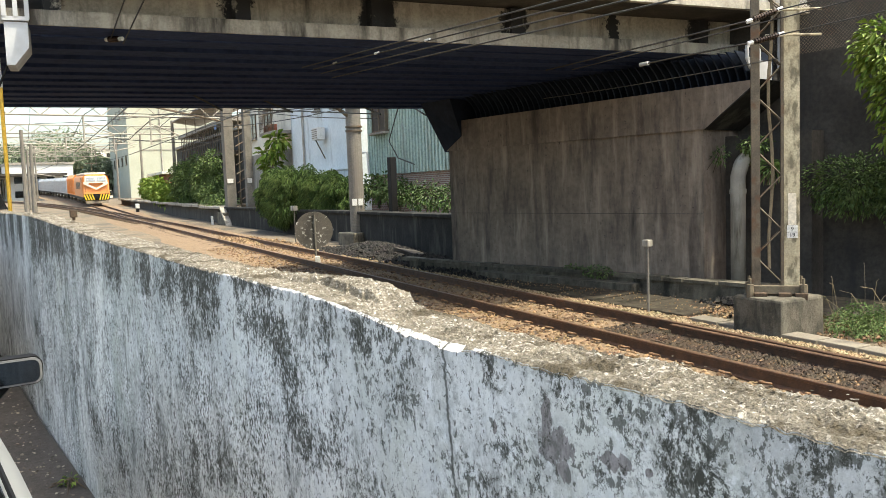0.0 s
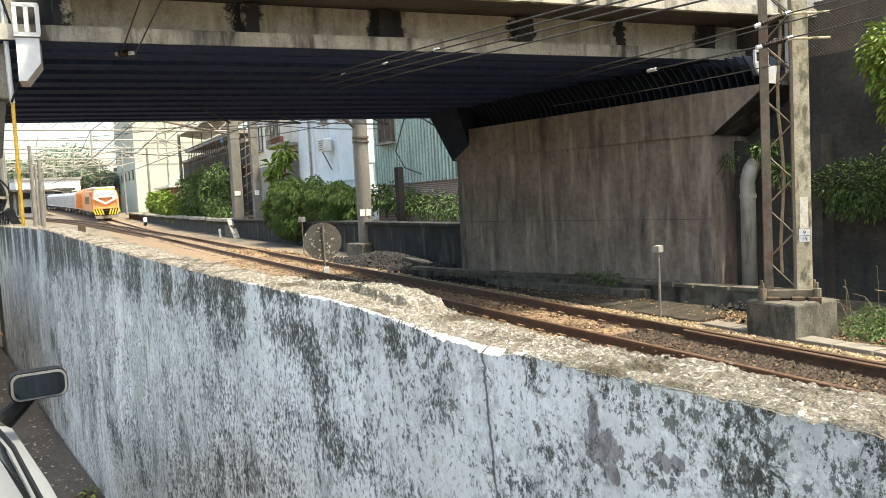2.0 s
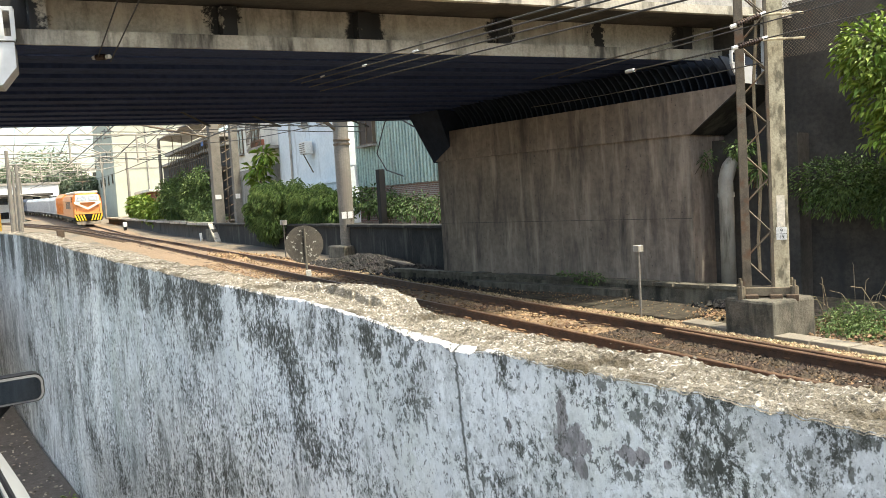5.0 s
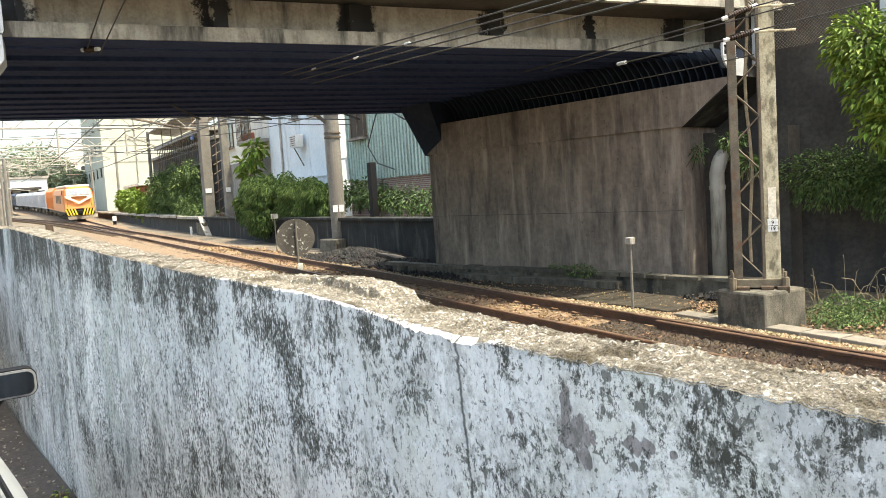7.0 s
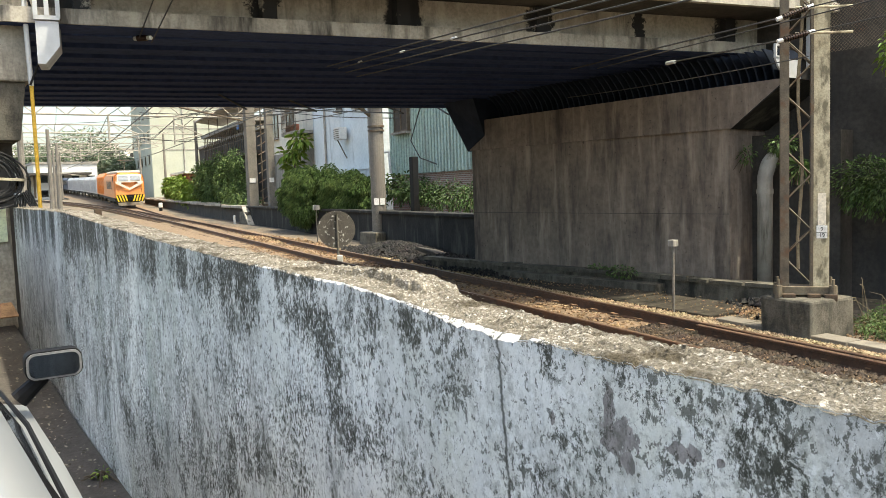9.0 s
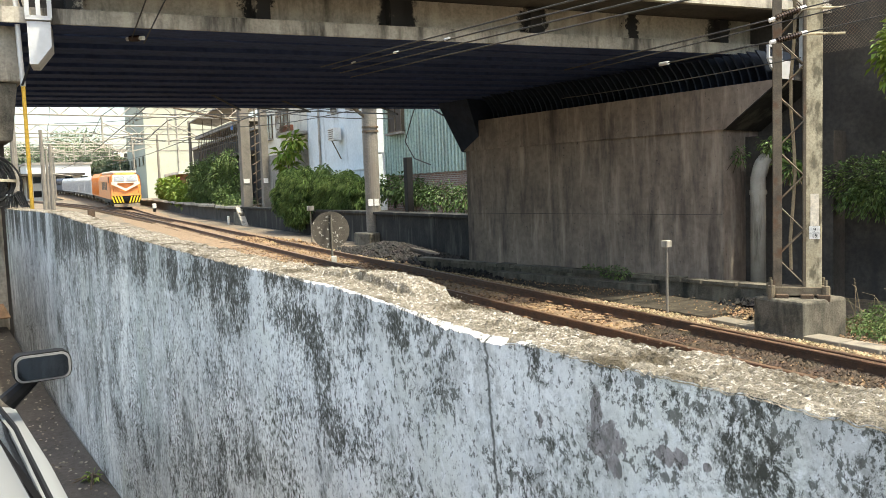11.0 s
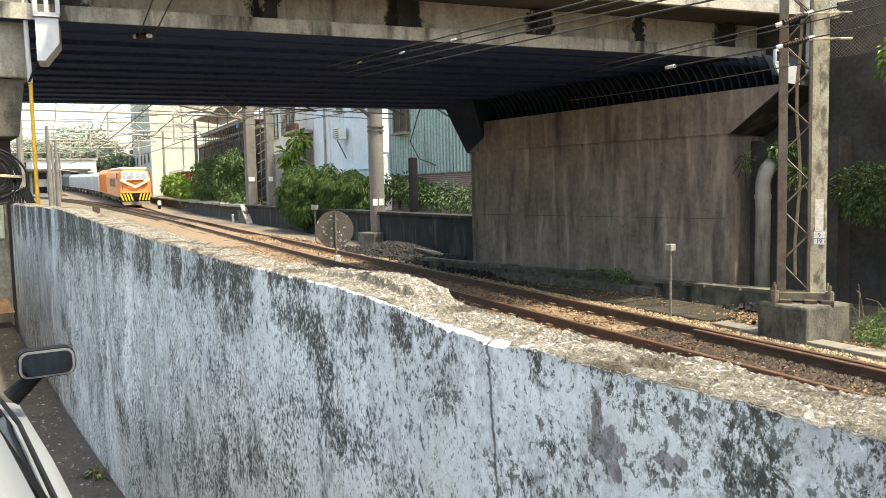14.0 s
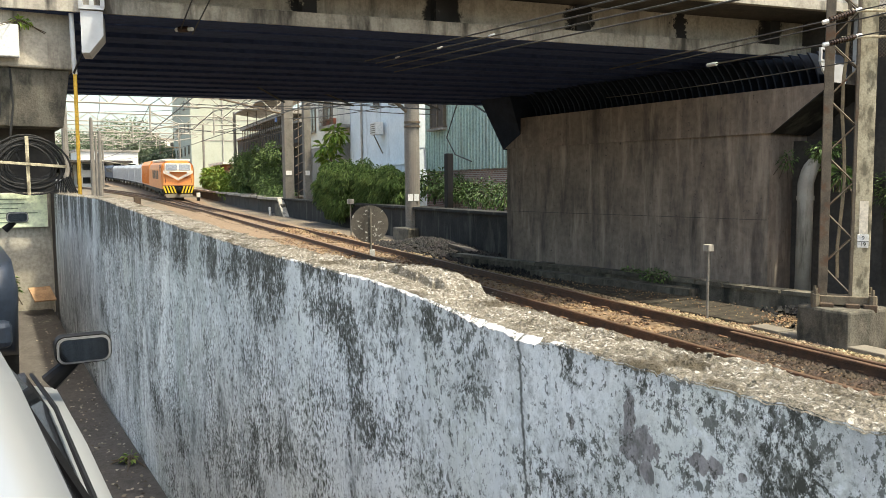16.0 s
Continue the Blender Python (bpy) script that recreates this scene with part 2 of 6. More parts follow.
def wall_paint():
    """White-blue limewash on a concrete wall: grey smears, clustered black lichen flecks, peeled patches and one crack."""
    m = bpy.data.materials.new("peeling_blue_white_limewash")
    m.use_nodes = True
    nt = m.node_tree
    n, l = nt.nodes, nt.links
    b = n["Principled BSDF"]
    b.inputs["Roughness"].default_value = 0.92
    b.inputs["Specular IOR Level"].default_value = 0.2
    geo = n.new("ShaderNodeNewGeometry")

    def nz(sc, stretch, detail=8.0, rough=0.65, off=0.0, warp=0.0):
        mp = n.new("ShaderNodeMapping")
        mp.inputs["Scale"].default_value = stretch
        mp.inputs["Location"].default_value = (off, off, off)
        l.new(geo.outputs["Position"], mp.inputs[0])
        t = n.new("ShaderNodeTexNoise")
        t.inputs["Scale"].default_value, t.inputs["Detail"].default_value, t.inputs["Roughness"].default_value = sc, detail, rough
        t.inputs["Distortion"].default_value = warp
        l.new(mp.outputs[0], t.inputs["Vector"])
        return t.outputs["Fac"]

    def ramp(f, lo, hi, a=0.0, c=1.0):
        r = n.new("ShaderNodeMapRange")
        r.inputs["From Min"].default_value, r.inputs["From Max"].default_value = lo, hi
        r.inputs["To Min"].default_value, r.inputs["To Max"].default_value = a, c
        l.new(f, r.inputs["Value"])
        return r.outputs[0]

    def mixed(f, a, c):
        mx = n.new("ShaderNodeMix")
        mx.data_type = "RGBA"
        l.new(f, mx.inputs["Factor"])
        for sock, v in ((mx.inputs["A"], a), (mx.inputs["B"], c)):
            if isinstance(v, tuple):
                sock.default_value = (*v, 1)
            else:
                l.new(v, sock)
        return mx.outputs["Result"]

    def maths(op, a, c=0.0):
        q = n.new("ShaderNodeMath")
        q.operation = op
        for sock, v in zip(q.inputs, (a, c)):
            if isinstance(v, (int, float)):
                sock.default_value = v
            else:
                l.new(v, sock)
        return q.outputs[0]

    sep = n.new("ShaderNodeSeparateXYZ")
    l.new(geo.outputs["Position"], sep.inputs[0])
    Y, Z = sep.outputs["Y"], sep.outputs["Z"]

    def blot(y, z, ry, rz):
        """1 in the middle of an upright ellipse, 0 outside."""
        dy = maths("MULTIPLY", maths("SUBTRACT", Y, y), 1 / ry)
        dz = maths("MULTIPLY", maths("SUBTRACT", Z, z), 1 / rz)
        d = maths("SQRT", maths("ADD", maths("MULTIPLY", dy, dy), maths("MULTIPLY", dz, dz)))
        return d

    far = ramp(Y, 1.5, 4.2)
    low = ramp(Z, 1.12, 0.85)
    pale = mixed(ramp(nz(2.6, (1, 1, 0.5), 5.0), 0.36, 0.64), (0.63, 0.625, 0.615), (0.83, 0.82, 0.80))
    blue = mixed(ramp(nz(4.0, (1, 0.5, 0.3), 8.0), 0.36, 0.64), (0.45, 0.485, 0.47), (0.77, 0.775, 0.735))
    col = mixed(far, pale, blue)
    # greenish and pinkish breath over the wash
    col = mixed(maths("MULTIPLY", ramp(nz(1.7, (1, 1, 0.5), 4.0, 0.6, 51.0), 0.52, 0.68), 0.55), col, (0.50, 0.52, 0.43))
    # bare grey-buff render in upright smears
    col = mixed(maths("MULTIPLY", ramp(nz(7.5, (1, 0.45, 0.26), 12.0, 0.78, 5.0, 0.2), 0.50, 0.60), 0.6), col, (0.36, 0.355, 0.34))
    col = mixed(maths("MULTIPLY", ramp(nz(16.0, (1, 0.45, 0.22), 8.0, 0.7, 8.0), 0.53, 0.60), 0.5), col, (0.62, 0.63, 0.64))
    # brush-wide upright streaks: bright wash beside bare dark render, stronger where the wall is older
    st = nz(12.0, (1, 0.42, 0.16), 12.0, 0.8, 61.0, 0.35)
    patchy = ramp(nz(2.8, (1, 1, 0.7), 5.0, 0.6, 64.0), 0.40, 0.58, 0.25, 1.0)
    old = maths("MULTIPLY", maths("ADD", maths("MULTIPLY", far, 0.7), maths("MULTIPLY", low, 0.45)), patchy)
    col = mixed(maths("MULTIPLY", ramp(st, 0.53, 0.58), maths("MINIMUM", old, 0.85)), col, (0.83, 0.84, 0.82))
    col = mixed(maths("MULTIPLY", ramp(st, 0.47, 0.41), maths("MINIMUM", old, 0.6)), col, (0.115, 0.125, 0.12))
    # flakes of whiter wash and faint grey mottling
    col = mixed(maths("MULTIPLY", ramp(nz(36.0, (1, 0.5, 0.5), 9.0, 0.8, 41.0), 0.54, 0.585), 0.65), col, (0.80, 0.80, 0.80))
    col = mixed(maths("MULTIPLY", ramp(nz(50.0, (1, 0.5, 0.55), 8.0, 0.8, 47.0), 0.55, 0.60), 0.55), col, (0.27, 0.265, 0.245))
    # salt and pepper of tiny flakes
    pep = nz(140.0, (1, 0.55, 0.42), 4.0, 0.7, 71.0)
    wide = ramp(nz(3.4, (1, 1, 0.6), 5.0, 0.65, 74.0), 0.44, 0.60)
    peppery = maths("MULTIPLY", wide, maths("ADD", maths("MULTIPLY", low, 0.6), 0.4))
    col = mixed(maths("MULTIPLY", ramp(pep, 0.535, 0.60), peppery), col, (0.85, 0.85, 0.84))
    col = mixed(maths("MULTIPLY", ramp(pep, 0.475, 0.42), peppery), col, (0.075, 0.078, 0.06))
    # peeled patches with ragged edges
    rag = maths("MULTIPLY", maths("SUBTRACT", nz(45.0, (1, 1, 0.6), 6.0, 0.65, 3.0), 0.5), 3.0)
    bare = mixed(ramp(nz(60.0, (1, 1, 0.6), 6.0, 0.7, 81.0), 0.4, 0.6), (0.17, 0.16, 0.15), (0.33, 0.30, 0.295))
    for y, z, ry, rz in PEELS:
        col = mixed(ramp(maths("ADD", blot(y, z, ry, rz), rag), 1.04, 0.93), col, bare)
    # lichen: fine flecks whose number follows wide patches, the coping and the known blots
    dens = maths("ADD", maths("MULTIPLY", ramp(nz(1.9, (1, 1, 0.55), 5.0, 0.6, 11.0), 0.44, 0.74), 0.07), maths("MULTIPLY", ramp(nz(6.0, (1, 0.6, 0.5), 6.0, 0.65, 91.0), 0.52, 0.68), 0.085))
    top = maths("MULTIPLY", ramp(Z, 1.02, 1.36), maths("MULTIPLY", ramp(nz(4.0, (1, 1, 0.05), 3.0, 0.6, 14.0), 0.40, 0.60), maths("ADD", maths("MULTIPLY", far, 0.10), 0.085)))
    dens = maths("ADD", maths("ADD", dens, top), maths("ADD", maths("MULTIPLY", far, 0.02), 0.012))
    for y, z, ry, rz, w in DARK_SPOTS:
        dens = maths("ADD", dens, ramp(blot(y, z, ry * 1.3, rz * 1.3), 1.0, 0.1, 0.0, 0.115 * w))
    f = maths("ADD", nz(30.0, (1, 0.62, 0.42), 12.0, 0.9, 2.0, 0.3), dens)
    col = mixed(maths("MULTIPLY", maths("MULTIPLY", ramp(f, 0.60, 0.632), ramp(nz(140.0, (1, 0.7, 0.45), 5.0, 0.8, 31.0), 0.44, 0.51)), 0.94), col, (0.026, 0.026, 0.018))
    g = maths("ADD", nz(95.0, (1, 0.6, 0.45), 4.0, 0.75, 6.0), maths("MULTIPLY", dens, 0.9))
    col = mixed(maths("MULTIPLY", ramp(g, 0.605, 0.65), 0.8), col, (0.065, 0.064, 0.052))
    h = maths("ADD", nz(11.0, (1, 0.4, 0.2), 9.0, 0.7, 21.0, 0.2), maths("MULTIPLY", far, 0.02))
    col = mixed(maths("MULTIPLY", maths("MULTIPLY", ramp(h, 0.585, 0.66), ramp(nz(70.0, (1, 0.5, 0.4), 5.0, 0.8, 33.0), 0.42, 0.54)), 0.85), col, (0.055, 0.054, 0.044))
    # the crack
    cy = maths("ADD", maths("MULTIPLY", maths("SUBTRACT", nz(9.0, (0, 0, 1), 6.0, 0.7, 1.0), 0.5), 0.05), maths("ADD", maths("MULTIPLY", Z, 0.08), 1.188))
    crack = maths("ABSOLUTE", maths("SUBTRACT", Y, cy))
    col = mixed(maths("MULTIPLY", ramp(maths("ADD", crack, maths("MULTIPLY", nz(50.0, (1, 1, 1), 4.0, 0.6), 0.008)), 0.0105, 0.006), 0.85), col, (0.07, 0.068, 0.06))
    l.new(col, b.inputs["Base Color"])
    bp = n.new("ShaderNodeBump")
    bp.inputs["Strength"].default_value, bp.inputs["Distance"].default_value = 0.85, 0.012
    l.new(nz(22.0, (1, 1, 0.5), 9.0, 0.7), bp.inputs["Height"])
    l.new(bp.outputs[0], b.inputs["Normal"])
    return m


M_LIME = wall_paint()
M_COPING = mat("crumbling_coping", (0.33, 0.295, 0.235), 0.97, dark=(0.14, 0.12, 0.088), scale=22, stain=(0.075, 0.06, 0.036), stain_scale=7, stain_lo=0.50, stain_hi=0.60,
               fine=((0.52, 0.49, 0.43), 90, 0.56), bump=1.0, bscale=110, grain=0.45)


def island_mat(name, a, b, rough=0.9):
    """Loose pieces, each of its own shade."""
    m = bpy.data.materials.new(name)
    m.use_nodes = True
    n, l = m.node_tree.nodes, m.node_tree.links
    g = n.new("ShaderNodeNewGeometry")
    r = n.new("ShaderNodeValToRGB")
    r.color_ramp.elements[0].color, r.color_ramp.elements[1].color = (*a, 1), (*b, 1)
    l.new(g.outputs["Random Per Island"], r.inputs[0])
    nz = n.new("ShaderNodeTexNoise")
    nz.inputs["Scale"].default_value = 3.0
    l.new(g.outputs["Position"], nz.inputs["Vector"])
    mx = n.new("ShaderNodeMix")
    mx.data_type, mx.blend_type = "RGBA", "MULTIPLY"
    mx.inputs["Factor"].default_value = 0.6
    l.new(r.outputs[0], mx.inputs["A"])
    l.new(nz.outputs["Color"], mx.inputs["B"])
    mr = n.new("ShaderNodeMix")
    mr.data_type = "RGBA"
    l.new(r.outputs[0], mr.inputs["A"])
    l.new(mx.outputs["Result"], mr.inputs["B"])
    mr.inputs["Factor"].default_value = 0.5
    p = n["Principled BSDF"]
    l.new(mr.outputs["Result"], p.inputs["Base Color"])
    p.inputs["Roughness"].default_value = rough
    p.inputs["Specular IOR Level"].default_value = 0.25
    return m


M_STONES = island_mat("ballast_stone", (0.09, 0.05, 0.028), (0.36, 0.25, 0.15))
M_OILY = island_mat("oily_stone", (0.020, 0.015, 0.011), (0.085, 0.058, 0.038), 0.75)
M_GRAVEL = island_mat("tan_gravel", (0.10, 0.072, 0.04), (0.46, 0.36, 0.23))
M_RUBBLE = island_mat("dark_rubble_stone", (0.010, 0.010, 0.011), (0.045, 0.043, 0.041))
M_FOL = island_mat("mixed_leaves", (0.03, 0.065, 0.018), (0.17, 0.25, 0.08), 0.55)
# Leaves lightened to paint in the haze over far trees.
M_FOL_FAR = island_mat("haze_paled_leaves", (0.10, 0.14, 0.09), (0.22, 0.27, 0.17), 0.7)
# Darker copy of the mixed leaves, with the bridge's shade in the colour.
M_FOL_DARK = island_mat("shade_darkened_leaves", (0.018, 0.04, 0.01), (0.07, 0.13, 0.03), 0.55)
M_FOL_YOUNG = island_mat("young_leaves", (0.10, 0.19, 0.02), (0.28, 0.36, 0.07), 0.5)



def blotched(m, spots):
    """Adds ragged black blotches, at known places along x, over a material's colour."""
    n, l = m.node_tree.nodes, m.node_tree.links
    b = n["Principled BSDF"]
    col = b.inputs["Base Color"].links[0].from_socket
    geo = n.new("ShaderNodeNewGeometry")
    sep = n.new("ShaderNodeSeparateXYZ")
    l.new(geo.outputs["Position"], sep.inputs[0])
    nz = n.new("ShaderNodeTexNoise")
    nz.inputs["Scale"].default_value, nz.inputs["Detail"].default_value, nz.inputs["Roughness"].default_value = 3.5, 10.0, 0.7
    l.new(geo.outputs["Position"], nz.inputs["Vector"])
    for x, w in spots:
        d = n.new("ShaderNodeMath")
        d.operation = "SUBTRACT"
        d.inputs[1].default_value = x
        l.new(sep.outputs["X"], d.inputs[0])
        a = n.new("ShaderNodeMath")
        a.operation = "ABSOLUTE"
        l.new(d.outputs[0], a.inputs[0])
        e = n.new("ShaderNodeMath")
        e.operation = "MULTIPLY_ADD"
        e.inputs[1].default_value = 0.9
        l.new(nz.outputs["Fac"], e.inputs[0])
        l.new(a.outputs[0], e.inputs[2])
        r = n.new("ShaderNodeMapRange")
        r.inputs["From Min"].default_value, r.inputs["From Max"].default_value = 0.45 + w, 0.45 + w * 0.72
        l.new(e.outputs[0], r.inputs["Value"])
        mx = n.new("ShaderNodeMix")
        mx.data_type = "RGBA"
        l.new(r.outputs[0], mx.inputs["Factor"])
        l.new(col, mx.inputs["A"])
        mx.inputs["B"].default_value = (0.016, 0.016, 0.017, 1)
        col = mx.outputs["Result"]
    l.new(col, b.inputs["Base Color"])
    return m


M_WEB = blotched(mat("blotched_girder_web", (0.42, 0.385, 0.33), 0.9, dark=(0.27, 0.245, 0.21), scale=2.0, stain=(0.05, 0.045, 0.04), stain_scale=1.7, streak=(1.6, 1.6, 0.35),
                   stain_lo=0.52, stain_hi=0.70, grain=0.25, runs=(0.46, 0.42, 0.36), bump=0.3), ((1.7, 0.30), (4.2, 0.20), (6.2, 0.33), (8.45, 0.24), (10.3, 0.12), (12.1, 0.28)))


# ---- mesh helpers ----
def part(name, bm, material, parent=None, label="", smooth=False):
    me = bpy.data.meshes.new(name)
    if smooth:
        for f in bm.faces:
            f.smooth = True
    bm.to_mesh(me)
    bm.free()
    me.materials.append(material)
    ob = new(name, me)
    if parent is not None:
        ob.parent = parent
    if label:
        ob["label"] = label
    return ob


def empty(name, m, label="", category="", group="", kind=""):
    ob = new(name)
    ob.matrix_basis = m
    return tagged(ob, label, category, group, kind)


def box(sx, sy, sz, at=(0, 0, 0), bevel=0.0, bm=None, rot=None):
    """A bevelled box with its middle at at."""
    own = bmesh.new()
    bmesh.ops.create_cube(own, size=1.0)
    bmesh.ops.scale(own, vec=(sx, sy, sz), verts=own.verts)
    if bevel:
        bmesh.ops.bevel(own, geom=own.edges[:], offset=bevel, segments=2, affect="EDGES", profile=0.5)
    m = Matrix.Translation(at)
    if rot is not None:
        m = m @ rot
    bmesh.ops.transform(own, matrix=m, verts=own.verts)
    if bm is None:
        return own
    me = bpy.data.meshes.new("tmp")
    own.to_mesh(me)
    own.free()
    bm.from_mesh(me)
    bpy.data.meshes.remove(me)
    return bm


def rod(a, b, r, r2=None, seg=8, bm=None):
    """A tapered round bar from a to b."""
    bm = bm or bmesh.new()
    a, b = Vector(a), Vector(b)
    d = b - a
    q = d.to_track_quat("Z", "Y").to_matrix().to_4x4()
    q.translation = (a + b) / 2
    bmesh.ops.create_cone(bm, cap_ends=True, segments=seg, radius1=r, radius2=r if r2 is None else r2, depth=d.length, matrix=q)
    return bm


def tube(points, r, seg=6, bm=None, closed=False):
    """A bent round bar through points."""
    bm = bm or bmesh.new()
    pts = [Vector(p) for p in points]
    rings = []
    side = None
    for i, p in enumerate(pts):
        d = (pts[min(i + 1, len(pts) - 1)] - pts[max(i - 1, 0)])
        if closed:
            d = pts[(i + 1) % len(pts)] - pts[i - 1]
        d.normalize()
        if side is None:
            side = d.orthogonal().normalized()
        side = (side - d * side.dot(d)).normalized()
        other = d.cross(side)
        rings.append([bm.verts.new(p + side * (r * math.cos(k * 2 * math.pi / seg)) + other * (r * math.sin(k * 2 * math.pi / seg))) for k in range(seg)])
    n = len(rings)
    for i in range(n if closed else n - 1):
        for k in range(seg):
            bm.faces.new((rings[i][k], rings[i][(k + 1) % seg], rings[(i + 1) % n][(k + 1) % seg], rings[(i + 1) % n][k]))
    if not closed:
        bm.faces.new(rings[0][::-1])
        bm.faces.new(rings[-1])
    return bm


def prism(poly, y0, y1, axis="y", bm=None):
    """A flat outline pushed along an axis; the outline is in the two other axes, in order."""
    bm = bm or bmesh.new()

    def p3(p, v):
        return {"x": (v, p[0], p[1]), "y": (p[0], v, p[1]), "z": (p[0], p[1], v)}[axis]
    a = [bm.verts.new(p3(p, y0)) for p in poly]
    b = [bm.verts.new(p3(p, y1)) for p in poly]
    n = len(poly)
    for i in range(n):
        bm.faces.new((a[i], a[(i + 1) % n], b[(i + 1) % n], b[i]))
    bm.faces.new(a[::-1])
    bm.faces.new(b)
    bmesh.ops.recalc_face_normals(bm, faces=bm.faces[:])
    return bm


def plate_round(w, h, d, r, at):
    """A plate with well rounded corners, d thick along y, its middle at at."""
    pts = []
    for cx, cz, a0 in ((w / 2 - r, h / 2 - r, 0), (-w / 2 + r, h / 2 - r, 90), (-w / 2 + r, -h / 2 + r, 180), (w / 2 - r, -h / 2 + r, 270)):
        for k in range(6):
            a = radians(a0 + 18 * k)
            pts.append((at[0] + cx + r * math.cos(a), at[2] + cz + r * math.sin(a)))
    return prism(pts, at[1] - d / 2, at[1] + d / 2)


def hexa(c, bm=None):
    """A solid from eight corners: four below, four above, both in the same order."""
    bm = bm or bmesh.new()
    v = [bm.verts.new(p) for p in c]
    for f in ((3, 2, 1, 0), (4, 5, 6, 7), (0, 1, 5, 4), (1, 2, 6, 5), (2, 3, 7, 6), (3, 0, 4, 7)):
        bm.faces.new([v[i] for i in f])
    bmesh.ops.recalc_face_normals(bm, faces=bm.faces[:])
    return bm


HEAD = -math.degrees(math.atan(0.131))   # the line's heading


def track_z(y):
    """Height of the rail heads along the line."""
    return -0.40 + 0.008 * y + 0.012 * max(0.0, y - 62)


def track_x(y):
    """Middle of the line."""
    return 7.09 + 0.131 * y - 0.0003 * max(0.0, y - 95) ** 2


def ground_z(x, y):
    if x < 0.95:
        return -0.27 + 0.05 * max(0.0, min(y, 14) - 7.2) if y < 14 else 0.07
    return track_z(max(y, -20)) - 0.22


# ---- ground, road, wall ----
def make_ground():
    xs = [-900, -300, -100, -30, -10, -4, 0.94, 0.96] + [1 + 0.8 * i for i in range(1, 40)] + [40, 60, 100, 200, 400, 900]
    ys = [-300, -80, -30, -12] + [-8 + 2 * i for i in range(11)] + [15.98, 16.02] + [18 + 4 * i for i in range(30)] + [150, 180, 220, 300, 450, 700, 1200, 2500]
    bm = bmesh.new()
    grid = []
    for y in ys:
        row = []
        for x in xs:
            z = ground_z(x, min(y, 140))
            if 2 < x < 34 and y < 140:
                z += 0.05 * noise.noise((x * 0.7, y * 0.7, 0)) - 0.03
            row.append(bm.verts.new((x, y, z - (0.05 if x < 0.95 else 0))))
        grid.append(row)
    for j in range(len(ys) - 1):
        for i in range(len(xs) - 1):
            bm.faces.new((grid[j][i], grid[j][i + 1], grid[j + 1][i + 1], grid[j + 1][i]))
    tagged(part("ground", bm, M_GROUND), "brown gravelly trackside ground with dark dirt", "ground", kind="structure")
    bm = bmesh.new()
    ys = [-12 + 0.5 * i for i in range(53)]
    xs = [-9, -6, -3, -1.5, -0.6, 0, 0.4, 0.94]
    grid = [[bm.verts.new((x, y, ground_z(0, y) + 0.012 * noise.noise((x, y, 4)))) for x in xs] for y in ys]
    for j in range(len(ys) - 1):
        for i in range(len(xs) - 1):
            bm.faces.new((grid[j][i], grid[j][i + 1], grid[j + 1][i + 1], grid[j + 1][i]))
    tagged(part("road", bm, M_ASPH), "dark worn asphalt lane along the painted wall", "road", kind="structure")


def wall_face_x(y):
    return 0.885 + 0.01 * y


def wall_top(y):
    """Height of the broken coping along the wall."""
    z = 1.29 + 0.035 * min(1.0, max(0.0, (y - 1.3) / 0.7)) + 0.045 * min(1.0, max(0.0, (y - 2.2) / 2.0)) + 0.11 * min(1.0, max(0.0, (y - 4.2) / 3.0)) + 0.012 * max(0.0, (y - 7) / 4)
    return z + 0.005 * noise.noise((y * 3.0, 0.3, 0.0))


def chip(y):
    """How far the front arris is broken down."""
    c = 0.003 + 0.005 * noise.noise((y * 14.0, 7.0, 0)) + 0.007 * noise.noise((y * 45.0, 7.0, 0)) + 0.005 * noise.noise((y * 110.0, 7.0, 0))
    c += (0.016 * math.exp(-((y - 1.27) / 0.05) ** 2) + 0.011 * math.exp(-((y - 1.43) / 0.10) ** 2)) * (1 + 0.7 * noise.noise((y * 38.0, 2.0, 5)))
    return max(0.0, c)


def lapped(y):
    """Whether the coping's crust hangs over the white arris here."""
    return noise.noise((y * 7.0, 4.0, 4.0)) + 0.5 * noise.noise((y * 31.0, 4.0, 4.0)) > (0.35 if 1.14 < y < 2.6 else -0.45)


def clods(x, y):
    """Relief of the crumbled top: flat broken lumps with sunken seams, and pits."""
    wx, wy = x + 0.012 * noise.noise((x * 30, y * 30, 1)), y + 0.02 * noise.noise((x * 22, y * 22, 8))
    d = noise.voronoi((wx * 34, wy * 19, 0.4))[0]
    lump = min(1.0, (d[1] - d[0]) * 2.4)
    e = noise.voronoi((wx * 85, wy * 60, 2.4))[0]
    grit = min(1.0, (e[1] - e[0]) * 2.5)
    high = noise.noise((x * 9, y * 7, 3.0))
    return 0.008 * lump * (0.6 + 0.9 * noise.noise((x * 26, y * 14, 5.0))) + 0.005 * grit + 0.009 * high + 0.003 * noise.noise((x * 120, y * 120, 6.0)) - 0.006


